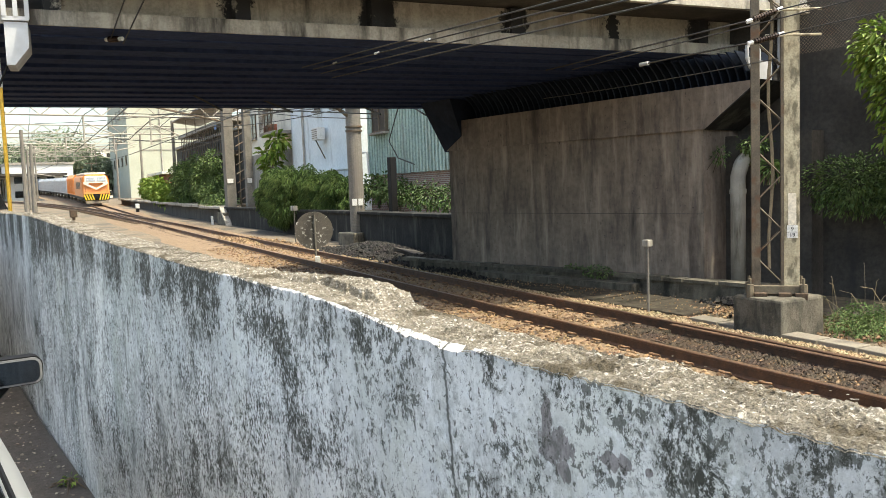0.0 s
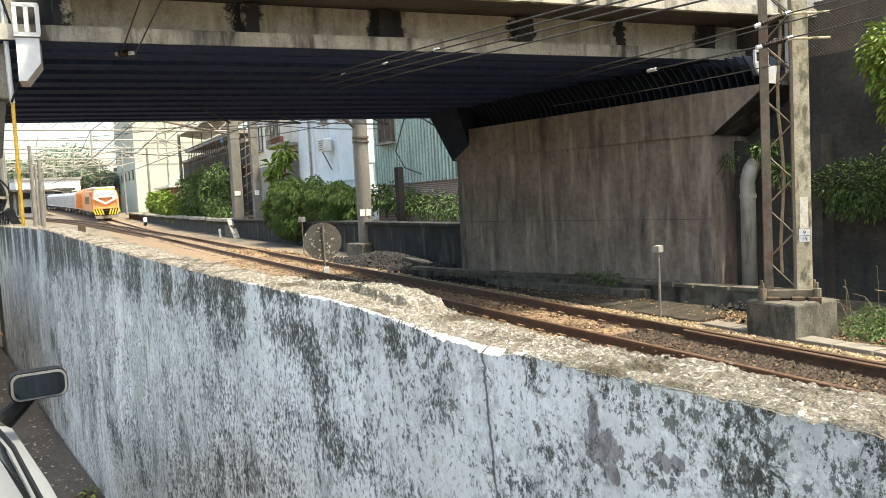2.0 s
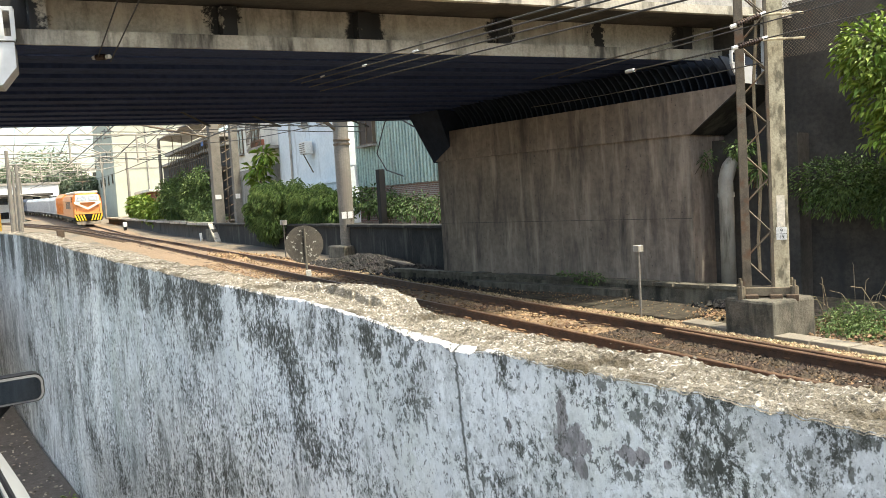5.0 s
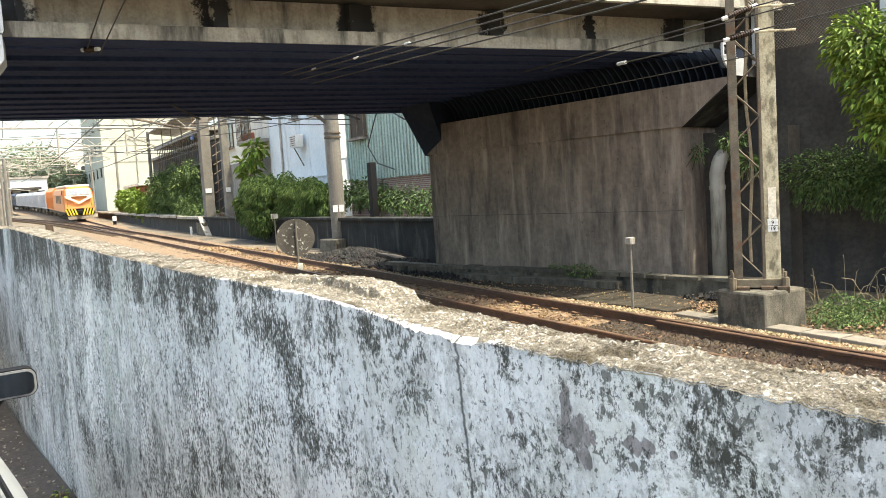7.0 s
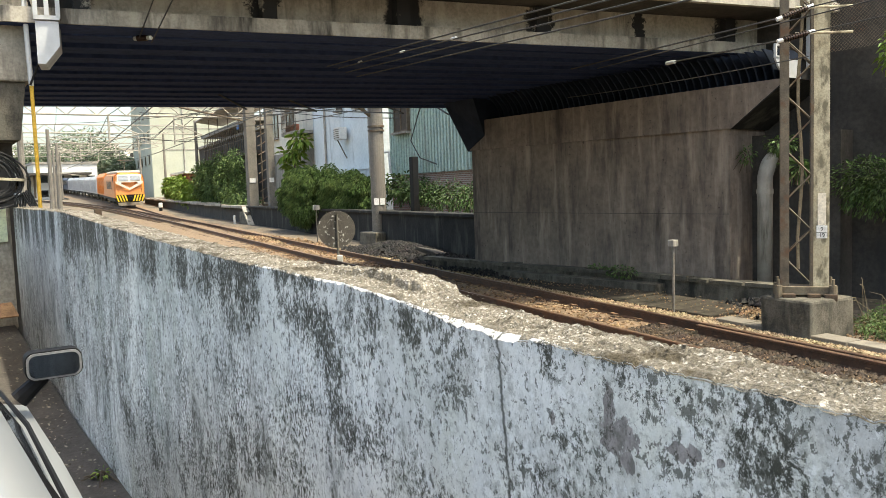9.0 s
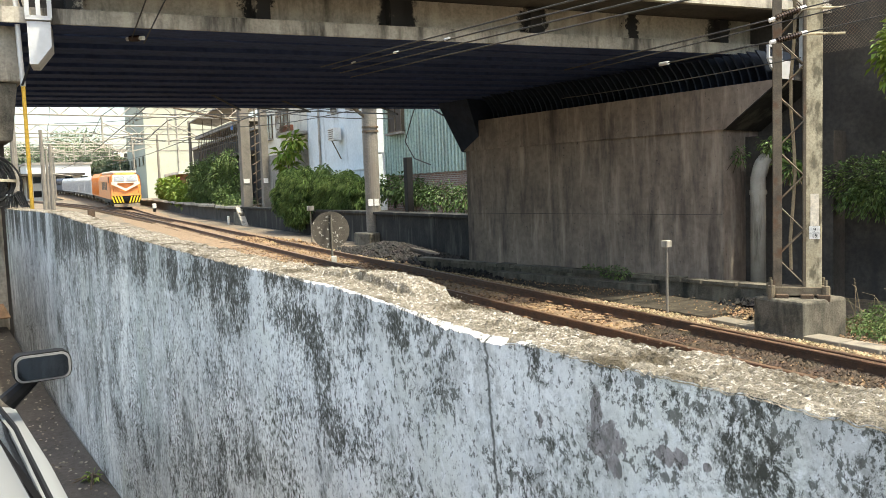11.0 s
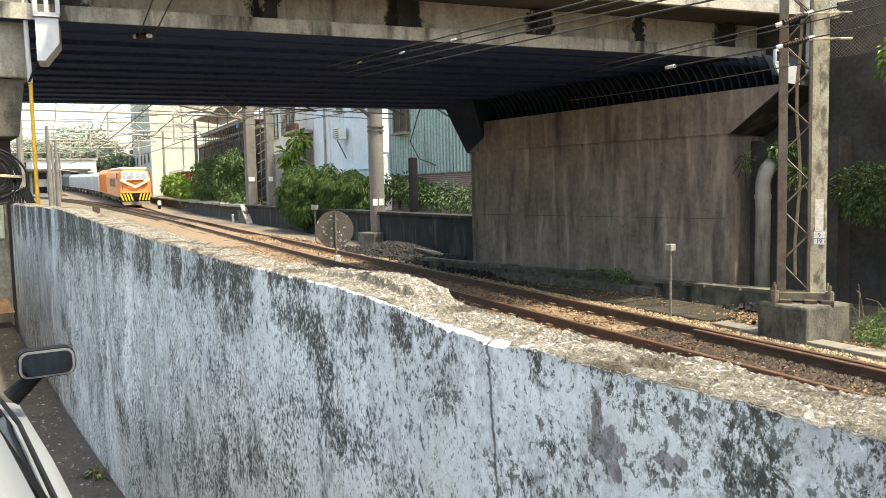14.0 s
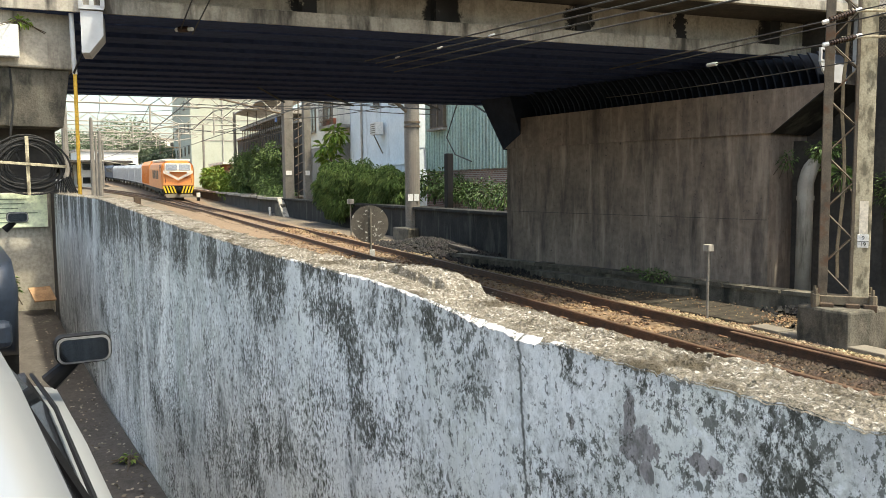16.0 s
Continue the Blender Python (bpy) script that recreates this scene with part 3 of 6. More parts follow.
def make_wall():
    """The wall: face with a broken white arris, and a rough coping."""
    ys = [-3 + 0.25 * i for i in range(12)] + [0.0 + 0.006 * i for i in range(500)] + [3.0 + 0.04 * i for i in range(100)] + [7 + 0.125 * i for i in range(38)]
    ys = [y for y in ys if y < 11.62]
    low = [-0.6, -0.2, 0.2, 0.5, 0.8, 1.0, 1.12, 1.2]
    bm = bmesh.new()
    rows = []
    for y in ys:
        zt, xf, c = wall_top(y), wall_face_x(y), chip(y)
        row = []
        for z in low:
            row.append(bm.verts.new((xf + 0.004 * noise.noise((y * 2, z * 2, 1.0)), y, z if z > 0 else ground_z(0, y) - 0.15 + (z + 0.6) * 0.3)))
        row.append(bm.verts.new((xf, y, zt - 0.005 - c * 0.8)))
        if lapped(y):
            row.append(bm.verts.new((xf + 0.004, y, zt - 0.012 - 0.8 * c)))
        else:
            row.append(bm.verts.new((xf + 0.001 + c * 0.9, y, zt - 0.002 - 0.3 * c + 0.003 * noise.noise((y * 40, 3, 0)))))
        rows.append(row)
    for a, b in zip(rows, rows[1:]):
        for i in range(len(a) - 1):
            bm.faces.new((a[i], a[i + 1], b[i + 1], b[i]))
    bmesh.ops.recalc_face_normals(bm, faces=bm.faces[:])
    wall = part("boundary_wall", bm, M_LIME)
    tagged(wall, "low concrete wall with peeling blue-white limewash and black streaks", "wall", kind="structure")
    bm = bmesh.new()
    rows = []
    for y in ys:
        zt, xf, c = wall_top(y), wall_face_x(y), chip(y)
        depth = 0.20 + 0.022 * noise.noise((y * 2.2, 5.0, 0)) + 0.014 * noise.noise((y * 11, 5.0, 0)) + 0.008 * noise.noise((y * 34, 5.0, 0))
        slab = min(1.0, max(0.0, (y - 1.70 - 0.05 * noise.noise((y * 3, 0, 9))) / 0.05)) * min(1.0, max(0.0, (2.5 - y) / 0.5))
        x0 = xf + 0.0015 + c * 0.9
        if lapped(y):
            row = [bm.verts.new((xf - 0.002 - 0.002 * noise.noise((y * 60, 1, 1)), y, zt - 0.008 - 0.8 * c + 0.004 * noise.noise((y * 90, 2, 1))))]
        else:
            row = [bm.verts.new((x0 - 0.0005, y, zt - 0.003 - 0.3 * c + 0.003 * noise.noise((y * 40, 3, 0))))]
        for k in range(1, 31):
            u = k / 30
            x = x0 + (xf + depth + 0.03 * slab - x0) * u
            edge = min(1.0, u * 6)
            z = zt + edge * clods(x, y) - 0.3 * c * (1 - u) - 0.022 * max(0.0, (u - 0.65) / 0.35) ** 2
            if u > 0.42 + 0.12 * noise.noise((y * 6, 1, 1)):
                z += 0.022 * slab
            row.append(bm.verts.new((x, y, z)))
        row.append(bm.verts.new((xf + depth + 0.03 * slab + 0.008, y, zt - 0.05)))
        row.append(bm.verts.new((xf + 0.20, y, -0.9)))
        rows.append(row)
    for a, b in zip(rows, rows[1:]):
        for i in range(len(a) - 1):
            bm.faces.new((a[i], a[i + 1], b[i + 1], b[i]))
    bmesh.ops.recalc_face_normals(bm, faces=bm.faces[:])
    part("coping", bm, M_COPING, wall, "crumbling bare concrete coping")
    # loose crumbs on the coping
    rnd = random.Random(12)
    verts, faces = [], []
    for _ in range(600):
        y = 0.2 + 6.0 * rnd.random() ** 1.6
        x = wall_face_x(y) + rnd.uniform(0.03, 0.19)
        r = rnd.uniform(0.0012, 0.0034)
        z = wall_top(y) + clods(x, y) + 0.0005
        o = len(verts)
        for dx, dy, dz in ((1, 0, 0), (-1, 0, 0), (0, 1, 0), (0, -1, 0), (0, 0, 1), (0, 0, -1)):
            k = r * rnd.uniform(0.6, 1.3)
            verts.append((x + dx * k * 1.4 + rnd.uniform(-.4, .4) * r, y + dy * k * 1.4 + rnd.uniform(-.4, .4) * r, z + dz * k * 0.55))
        for f in ((0, 2, 4), (2, 1, 4), (1, 3, 4), (3, 0, 4), (2, 0, 5), (1, 2, 5), (3, 1, 5), (0, 3, 5)):
            faces.append(tuple(o + i for i in f))
    me = bpy.data.meshes.new("coping_crumbs")
    me.from_pydata(verts, [], faces)
    me.materials.append(M_COPING)
    tagged(new("coping_crumbs", me), "loose pale crumbs of concrete on the wall top", "rubble", kind="stuff")
    return wall


make_ground()
boundary_wall = make_wall()


# ---- the line ----
RAIL = [(-0.055, 0), (0.055, 0), (0.055, 0.012), (0.009, 0.03), (0.009, 0.108), (0.032, 0.118), (0.034, 0.145), (0.026, 0.152), (-0.026, 0.152), (-0.034, 0.145), (-0.032, 0.118), (-0.009, 0.108), (-0.009, 0.03), (-0.055, 0.012)]


def sweep(profile, path, mat_main, name, label, group):
    bm = bmesh.new()
    rings = []
    for i, p in enumerate(path):
        a, b = Vector(path[max(i - 1, 0)]), Vector(path[min(i + 1, len(path) - 1)])
        d = (b - a).normalized()
        s = Vector((d.y, -d.x, 0)).normalized()
        rings.append([bm.verts.new(Vector(p) + s * u + Vector((0, 0, v))) for u, v in profile])
    n = len(profile)
    for a, b in zip(rings, rings[1:]):
        for i in range(n):
            bm.faces.new((a[i], a[(i + 1) % n], b[(i + 1) % n], b[i]))
    bm.faces.new(rings[0])
    bm.faces.new(rings[-1][::-1])
    bmesh.ops.recalc_face_normals(bm, faces=bm.faces[:])
    ob = part(name, bm, mat_main)
    ob.data.materials.append(M_RAILTOP)
    for f in ob.data.polygons:
        if f.normal.z > 0.9 and f.center.z > min(p[2] for p in path) and abs(len(f.vertices)) == 4:
            if f.area / max(1e-6, max((ob.data.vertices[f.vertices[0]].co - ob.data.vertices[v].co).length for v in f.vertices)) < 0.06 and f.index % n == 7:
                f.material_index = 1
    return tagged(ob, label, "rail", group, "structure")


def branch_x(y):
    return track_x(y) - 0.0012 * max(0.0, y - 45) ** 2


def line_path(fx, off, y0, y1, step):
    out = []
    y = y0
    while y <= y1:
        h = 0.131
        out.append((fx(y) + off * 0.9915, y - off * h * 0.99, track_z(y) - 0.152))
        y += step
    return out


for off in (-0.565, 0.565):
    sweep(RAIL, line_path(track_x, off, -14, 250, 2.0), M_RAIL, "rail", "rusty running rail on timber sleepers", "running rails")
for off in (-0.565, 0.565):
    sweep(RAIL, line_path(branch_x, off, 40, 170, 2.0), M_RAIL, "rail", "rusty rail of the diverging siding", "siding rails")
# guard rail inside the far running rail
sweep(RAIL, line_path(track_x, 0.42, 0.5, 7.4, 0.9), M_RAIL, "rail", "rusty check rail beside the running rail", "check rails")


def make_ballast():
    bm = bmesh.new()
    rows = []
    prof = [(-3.0, -0.42), (-2.1, -0.26), (-1.5, -0.20), (-0.9, -0.155), (-0.4, -0.15), (0, -0.15), (0.4, -0.15), (0.9, -0.155), (1.35, -0.18), (1.75, -0.235), (2.2, -0.26)]
    y = -14.0
    while y < 250:
        rows.append([bm.verts.new((track_x(y) + u, y, track_z(y) + v + 0.025 * noise.noise((u * 3, y * 3, 1)))) for u, v in prof])
        y += 0.35 if y < 30 else 2.0
    for a, b in zip(rows, rows[1:]):
        for i in range(len(prof) - 1):
            bm.faces.new((a[i], a[i + 1], b[i + 1], b[i]))
    bmesh.ops.recalc_face_normals(bm, faces=bm.faces[:])
    tagged(part("ballast_bed", bm, M_BALLAST), "rust-stained ballast under the rails", "ballast", kind="structure")
    # loose stones
    rnd = random.Random(4)
    verts, faces = [], []

    def stone(x, y, z, r):
        o = len(verts)
        for dx, dy, dz in ((1, 0, 0), (-1, 0, 0), (0, 1, 0), (0, -1, 0), (0, 0, 1), (0, 0, -1)):
            k = r * rnd.uniform(0.6, 1.25)
            verts.append((x + dx * k + rnd.uniform(-.3, .3) * r, y + dy * k + rnd.uniform(-.3, .3) * r, z + dz * k * 0.75))
        for f in ((0, 2, 4), (2, 1, 4), (1, 3, 4), (3, 0, 4), (2, 0, 5), (1, 2, 5), (3, 1, 5), (0, 3, 5)):
            faces.append(tuple(o + i for i in f))
    for _ in range(15000):
        y = 1.5 + 26 * rnd.random() ** 1.7
        u = rnd.uniform(-1.6, 2.15)
        v = np.interp(u, [p[0] for p in prof], [p[1] for p in prof])
        if abs(abs(u) - 0.56) < 0.07:
            continue
        stone(track_x(y) + u, y, track_z(y) + v + 0.008, rnd.uniform(0.018, 0.038))
    stones = len(faces)
    for _ in range(6500):
        y = rnd.uniform(0.3, 7.6)
        u = rnd.uniform(-0.5, 0.53)
        stone(track_x(y) + u, y, track_z(y) - 0.135 + rnd.uniform(0, 0.012), rnd.uniform(0.018, 0.036))
    mo = bpy.data.meshes.new("oily_ballast")
    base = min(min(f) for f in faces[stones:])
    mo.from_pydata(verts[base:], [], [tuple(i - base for i in f) for f in faces[stones:]])
    mo.materials.append(M_OILY)
    tagged(new("oily_ballast", mo), "dark oil-blackened ballast between the rails", "ballast", kind="stuff")
    del verts[base:], faces[stones:]
    for _ in range(14000):
        y = 0.8 + 24 * rnd.random() ** 1.5
        u = rnd.uniform(0.68, 1.52) if rnd.random() < 0.8 else rnd.uniform(1.5, 2.3)
        v = np.interp(u, [p[0] for p in prof], [p[1] for p in prof])
        if 1.49 < u < 1.84 and y < 7.3:
            continue
        stone(track_x(y) + u, y, track_z(y) + v + 0.012, rnd.uniform(0.016, 0.036))
    mg = bpy.data.meshes.new("shoulder_gravel")
    base = min(min(f) for f in faces[stones:])
    mg.from_pydata(verts[base:], [], [tuple(i - base for i in f) for f in faces[stones:]])
    mg.materials.append(M_GRAVEL)
    tagged(new("shoulder_gravel", mg), "loose yellow-brown gravel beside the far rail", "gravel", kind="stuff")
    del verts[base:], faces[stones:]
    me = bpy.data.meshes.new("ballast_stones")
    me.from_pydata(verts, [], faces)
    me.materials.append(M_STONES)
    tagged(new("ballast_stones", me), "loose rust-brown ballast stones between the sleepers", "ballast", kind="stuff")


make_ballast()


def make_sleepers():
    first = None
    y = -6.0
    me_clip = None
    while y < 70:
        m = pose(track_x(y), y, track_z(y) - 0.205, 0, 0, HEAD)
        if first is None:
            first = empty("sleeper", m, "dark timber sleeper with rusty rail clips", "sleeper", "sleepers under the line")
            part("timber", box(2.1, 0.2, 0.14, (0, 0, -0.02), 0.012), M_SLEEPER, first)
            for s in (-0.565, 0.565):
                for e in (-0.11, 0.11):
                    part("base_plate", box(0.10, 0.12, 0.02, (s + e * 0.9, 0, 0.055), 0.004), M_SLEEPER, first)
                    bm = tube([(s + e * 0.55, -0.05, 0.075), (s + e * 0.9, -0.06, 0.10), (s + e * 1.35, -0.03, 0.105), (s + e * 1.35, 0.03, 0.105), (s + e * 0.9, 0.06, 0.10), (s + e * 0.55, 0.045, 0.085)], 0.011, 6)
                    part("rail_clip", bm, M_CLIP, first, "rusty sprung steel rail clip")
        else:
            copy_thing(first, m)
        y += 0.52 if y < 26 else 1.04


make_sleepers()
y = 52.0
siding = None
while y < 112:
    dx = (branch_x(y + 1) - branch_x(y - 1)) / 2
    m = pose(branch_x(y), y, track_z(y) - 0.19, 0, 0, -math.degrees(math.atan(dx)))
    if siding is None:
        siding = tagged(part("siding_sleeper", box(2.1, 0.3, 0.14, (0, 0, 0), 0.01), M_SLEEPER), "dark timber sleeper of the siding", "sleeper", "sleepers of the siding")
        siding.matrix_basis = m
    else:
        copy_thing(siding, m)
    y += 1.2


# ---- the bridge ----
FL, FR, BR, BL = Vector((-0.9, 11.5, 3.76)), Vector((13.1, 8.7, 3.74)), Vector((12.6, 16.1, 3.50)), Vector((-0.4, 23.4, 3.95))


def span(u, v, up=0.0):
    """A place on the deck's underside: u across the line, v from the near to the far edge."""
    p = FL.lerp(FR, u).lerp(BL.lerp(BR, u), v)
    return Vector((p.x, p.y, p.z + up))


def make_bridge():
    bridge = empty("road_bridge", pose(0, 0, 0), "concrete girder road bridge over the railway, dark with soot and painted shade", "bridge", kind="structure")
    part("deck_slab", hexa([span(0, 0.06, 0.75), span(1, 0.06, 0.75), span(1, 0.99, 0.75), span(0, 0.99, 0.75), span(0, 0.06, 1.05), span(1, 0.06, 1.05), span(1, 0.99, 1.05), span(0, 0.99, 1.05)]), M_SOFFIT, bridge, "sooty deck slab with shade in its colour")
    n = 11
    for k in range(n):
        v0 = 0.0 + k / n
        if k == 0:
            # edge girder: bottom flange, web set back
            part("edge_girder", hexa([span(0, 0.0, 0.0), span(1, 0.0, 0.0), span(1, 0.026, 0.0), span(0, 0.026, 0.0), span(0, 0.0, 0.19), span(1, 0.0, 0.19), span(1, 0.026, 0.22), span(0, 0.026, 0.22)]), M_CONC, bridge, "pale stained bottom flange")
            # Thin dark sheet added below the flange to act as its shade.
            part("flange_soffit", hexa([span(0, 0.004, -0.008), span(1, 0.004, -0.008), span(1, 0.06, 0.0), span(0, 0.06, 0.0), span(0, 0.004, 0.0), span(1, 0.004, 0.0), span(1, 0.06, 0.2), span(0, 0.06, 0.2)]), M_SOFFIT, bridge, "dark sheet for the shade below the edge girder")
            part("girder_web", hexa([span(0, 0.022, 0.2), span(1, 0.022, 0.2), span(1, 0.05, 0.2), span(0, 0.05, 0.2), span(0, 0.022, 0.62), span(1, 0.022, 0.62), span(1, 0.05, 0.62), span(0, 0.05, 0.62)]), M_WEB, bridge)
            continue
        a, b = v0, v0 + 0.052
        part("girder", hexa([span(0, a, 0.03), span(1, a, 0.03), span(1, b, 0.03), span(0, b, 0.03), span(0, a, 0.8), span(1, a, 0.8), span(1, b, 0.8), span(0, b, 0.8)]), M_SOFFIT, bridge, "inner girder with soot and shade in its colour")
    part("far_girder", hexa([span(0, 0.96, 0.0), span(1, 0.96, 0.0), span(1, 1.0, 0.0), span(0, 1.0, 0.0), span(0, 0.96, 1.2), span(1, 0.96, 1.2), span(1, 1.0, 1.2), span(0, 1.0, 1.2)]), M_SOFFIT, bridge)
    # upright stiffeners on the edge girder
    for u in (0.2, 0.365, 0.502, 0.665, 0.93):
        a, b, c, d = u - 0.007, u + 0.007, u - 0.007, u + 0.007
        part("stiffener", hexa([span(a, 0.006, 0.19), span(b, 0.006, 0.19), span(b, 0.03, 0.19), span(a, 0.03, 0.19), span(c, 0.006, 0.6), span(d, 0.006, 0.6), span(d, 0.03, 0.6), span(c, 0.03, 0.6)]), M_WEB, bridge, "black-streaked upright rib")
    # outer deck edge and parapet
    def brim(o, i, z0, z1, back=0.0):
        """A strip along the overhang, between two distances in front of the girder."""
        def at(u, d, up):
            depth = FL.lerp(FR, u).y - BL.lerp(BR, u).y
            return span(u, d / abs(depth), up)
        u0, u1 = 0.185, 1.25
        return hexa([at(u0, -o, z0), at(u1, -o, z0), at(u1, -i, z0 + back), at(u0, -i, z0 + back), at(u0, -o, z1), at(u1, -o, z1), at(u1, -i, z1 + back), at(u0, -i, z1 + back)])

    # The dark material paints in the shade below the overhang.
    part("cantilever_slab", brim(0.86, -0.5, 0.60, 0.80, 0.03), M_CONC_DARK, bridge, "underside of the overhanging footway, shade in its dark colour")
    part("deck_edge", brim(0.95, 0.85, 0.56, 0.70), M_CONC, bridge, "projecting drip edge of the deck")
    part("parapet", brim(0.90, 0.75, 0.70, 1.7), M_FASCIA, bridge, "pale grey parapet face")
    return bridge


make_bridge()

# abutment: face from A (far) to B (near)
AB_A, AB_B = Vector((11.30, 17.4, 0)), Vector((12.08, 8.95, 0))
AB_D = (AB_B - AB_A).normalized()
AB_N = Vector((-AB_D.y, AB_D.x, 0))
if AB_N.x < 0:
    AB_N = -AB_N


def ab(s, d, z):
    """A place by the abutment: s along from the near corner, d behind its face."""
    p = AB_B - AB_D * s + AB_N * d
    return Vector((p.x, p.y, z))


def slab_ab(s0, s1, d0, d1, z0, z1):
    return hexa([ab(s0, d0, z0), ab(s1, d0, z0), ab(s1, d1, z0), ab(s0, d1, z0), ab(s0, d0, z1), ab(s1, d0, z1), ab(s1, d1, z1), ab(s0, d1, z1)])


# Blue-black base carries the deep shade under the deck.
M_BEARING = mat("shade_dark_bearing", (0.022, 0.032, 0.055), 0.8, spec=0.2, scale=5)


def make_abutment():
    a = empty("bridge_abutment", pose(0, 0, 0), "tall grey-brown stained concrete bridge abutment", "abutment", kind="structure")
    part("lower_wall", slab_ab(0, 6.95, 0, 2.5, -0.9, 2.42), M_ABUT, a)
    bm = bmesh.new()
    c = [ab(-0.06, -0.06, 2.42), ab(6.95, -0.06, 2.42), ab(6.95, 2.5, 2.42), ab(-0.06, 2.5, 2.42), ab(-1.1, -0.06, 3.18), ab(6.95, -0.06, 3.12), ab(6.95, 2.5, 3.12), ab(-1.1, 2.5, 3.18)]
    # Thin dark skin added over the sloped end in place of its shade.
    part("ledge_end", hexa([ab(-0.066, -0.058, 2.415), ab(-0.056, -0.058, 2.41), ab(-0.056, 2.5, 2.41), ab(-0.066, 2.5, 2.415), ab(-1.12, -0.058, 3.17), ab(-1.06, -0.058, 3.17), ab(-1.06, 2.5, 3.17), ab(-1.12, 2.5, 3.17)]), M_SHADED, a, "slanting end of the shelf, its shade painted black")
    part("bearing_ledge", hexa(c, bm), M_ABUT, a, "projecting bearing shelf")
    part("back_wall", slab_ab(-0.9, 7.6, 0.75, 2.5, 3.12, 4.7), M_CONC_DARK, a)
    part("plinth", slab_ab(-1.2, 8.0, -0.55, 0.1, -0.9, -0.28), M_BLOCK, a, "low mossy footing")
    part("plinth_step", slab_ab(1.0, 5.2, -0.85, -0.5, -0.9, -0.36), M_BLOCK, a)
    rnd = random.Random(17)
    s = -1.15
    while s < 7.6:
        ln = rnd.uniform(0.4, 0.75)
        d = -0.60 + rnd.uniform(-.02, .02)
        part("kerb_stone", slab_ab(s, s + ln - rnd.uniform(0.015, 0.05), d, d + 0.26, -0.285, -0.215 + rnd.uniform(-.02, .015)), M_KERB, a)
        s += ln
    # row of bearing plates under the girders
    for k in range(46):
        s0 = -0.95 + k * 0.155
        bm = bmesh.new()
        fin = [(0.12 - 0.42 * (q / 8) ** 1.8, 3.15 + 0.52 * q / 8) for q in range(9)]
        lo = [[bm.verts.new(ab(s0 + e, d, z)) for d, z in fin] + [bm.verts.new(ab(s0 + e, 0.7, 3.67)), bm.verts.new(ab(s0 + e, 0.7, 3.15))] for e in (0.0, 0.03)]
        n = len(lo[0])
        bm.faces.new(lo[0])
        bm.faces.new(lo[1][::-1])
        for i in range(n):
            bm.faces.new((lo[0][i], lo[1][i], lo[1][(i + 1) % n], lo[0][(i + 1) % n]))
        bmesh.ops.recalc_face_normals(bm, faces=bm.faces[:])
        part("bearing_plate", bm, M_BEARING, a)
    bm = bmesh.new()
    edge = [(-0.34, 3.50), (-0.24, 3.36), (0.04, 3.17), (0.5, 3.17), (0.5, 3.50)]
    rings = [[bm.verts.new(ab(e, d, z)) for d, z in edge] for e in (-1.03, -1.0)]
    bm.faces.new(rings[0])
    bm.faces.new(rings[1][::-1])
    for i in range(5):
        bm.faces.new((rings[0][i], rings[1][i], rings[1][(i + 1) % 5], rings[0][(i + 1) % 5]))
    bmesh.ops.recalc_face_normals(bm, faces=bm.faces[:])
    plate = part("end_plate", bm, M_GALV, a, "pale grey steel end plate")
    for d0, d1, z0, z1 in ((-0.34, 0.1, 3.50, 3.53), (-0.34, 0.1, 3.69, 3.72), (-0.34, -0.30, 3.53, 3.69), (-0.14, -0.10, 3.53, 3.69), (0.06, 0.1, 3.53, 3.69)):
        part("plate_frame", slab_ab(-1.04, -1.0, d0, d1, z0, z1), M_GALV, plate)
    # Haunch coloured blue-black for the shade at the deck corner.
    part("deck_haunch", hexa([ab(6.4, -0.07, 2.75), ab(7.02, -0.07, 2.40), ab(7.02, 2.4, 2.40), ab(6.4, 2.4, 2.75), ab(6.4, -0.4, 3.62), ab(7.5, -0.4, 3.62), ab(7.5, 2.4, 3.62), ab(6.4, 2.4, 3.62)]), M_BEARING, a, "haunch below the deck corner, its shade painted blue-black")
    for z in (0.9,):
        part("pour_joint", slab_ab(0.02, 6.93, -0.006, 0.02, z, z + 0.008), M_CONC_DARK, a)
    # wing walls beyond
    part("wing_wall", slab_ab(-16, 0, 1.2, 3.0, -0.9, 4.6), M_CONC_DARK, a, "dark wing wall")
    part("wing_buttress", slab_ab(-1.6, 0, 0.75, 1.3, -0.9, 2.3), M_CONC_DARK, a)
    return a


make_abutment()


def make_left_abutment():
    a = empty("bridge_pier_block", pose(0, 0, 0), "rough concrete bridge seat above a dark recess", "abutment", kind="structure")
    part("upper_block", box(1.55, 1.2, 1.3, (0.53, 11.95, 3.72), 0.03), M_CONC, a, "pale pitted concrete bearing block")
    part("lower_block", hexa([(-0.6, 11.5, 2.35), (1.15, 11.5, 2.35), (1.15, 13, 2.35), (-0.6, 13, 2.35), (-0.6, 11.42, 3.06), (1.24, 11.42, 3.06), (1.24, 13, 3.06), (-0.6, 13, 3.06)]), M_BLOCK, a)
    part("pier_wall", box(8.2, 1.0, 3.6, (-3.0, 12.6, 0.7)), M_CONC_DARK, a)
    part("base_wall", box(8.0, 0.5, 1.6, (-3.02, 11.95, 0.7), 0.02), M_BASEW, a, "pale damp-streaked wall under the sign")
    return a


make_left_abutment()


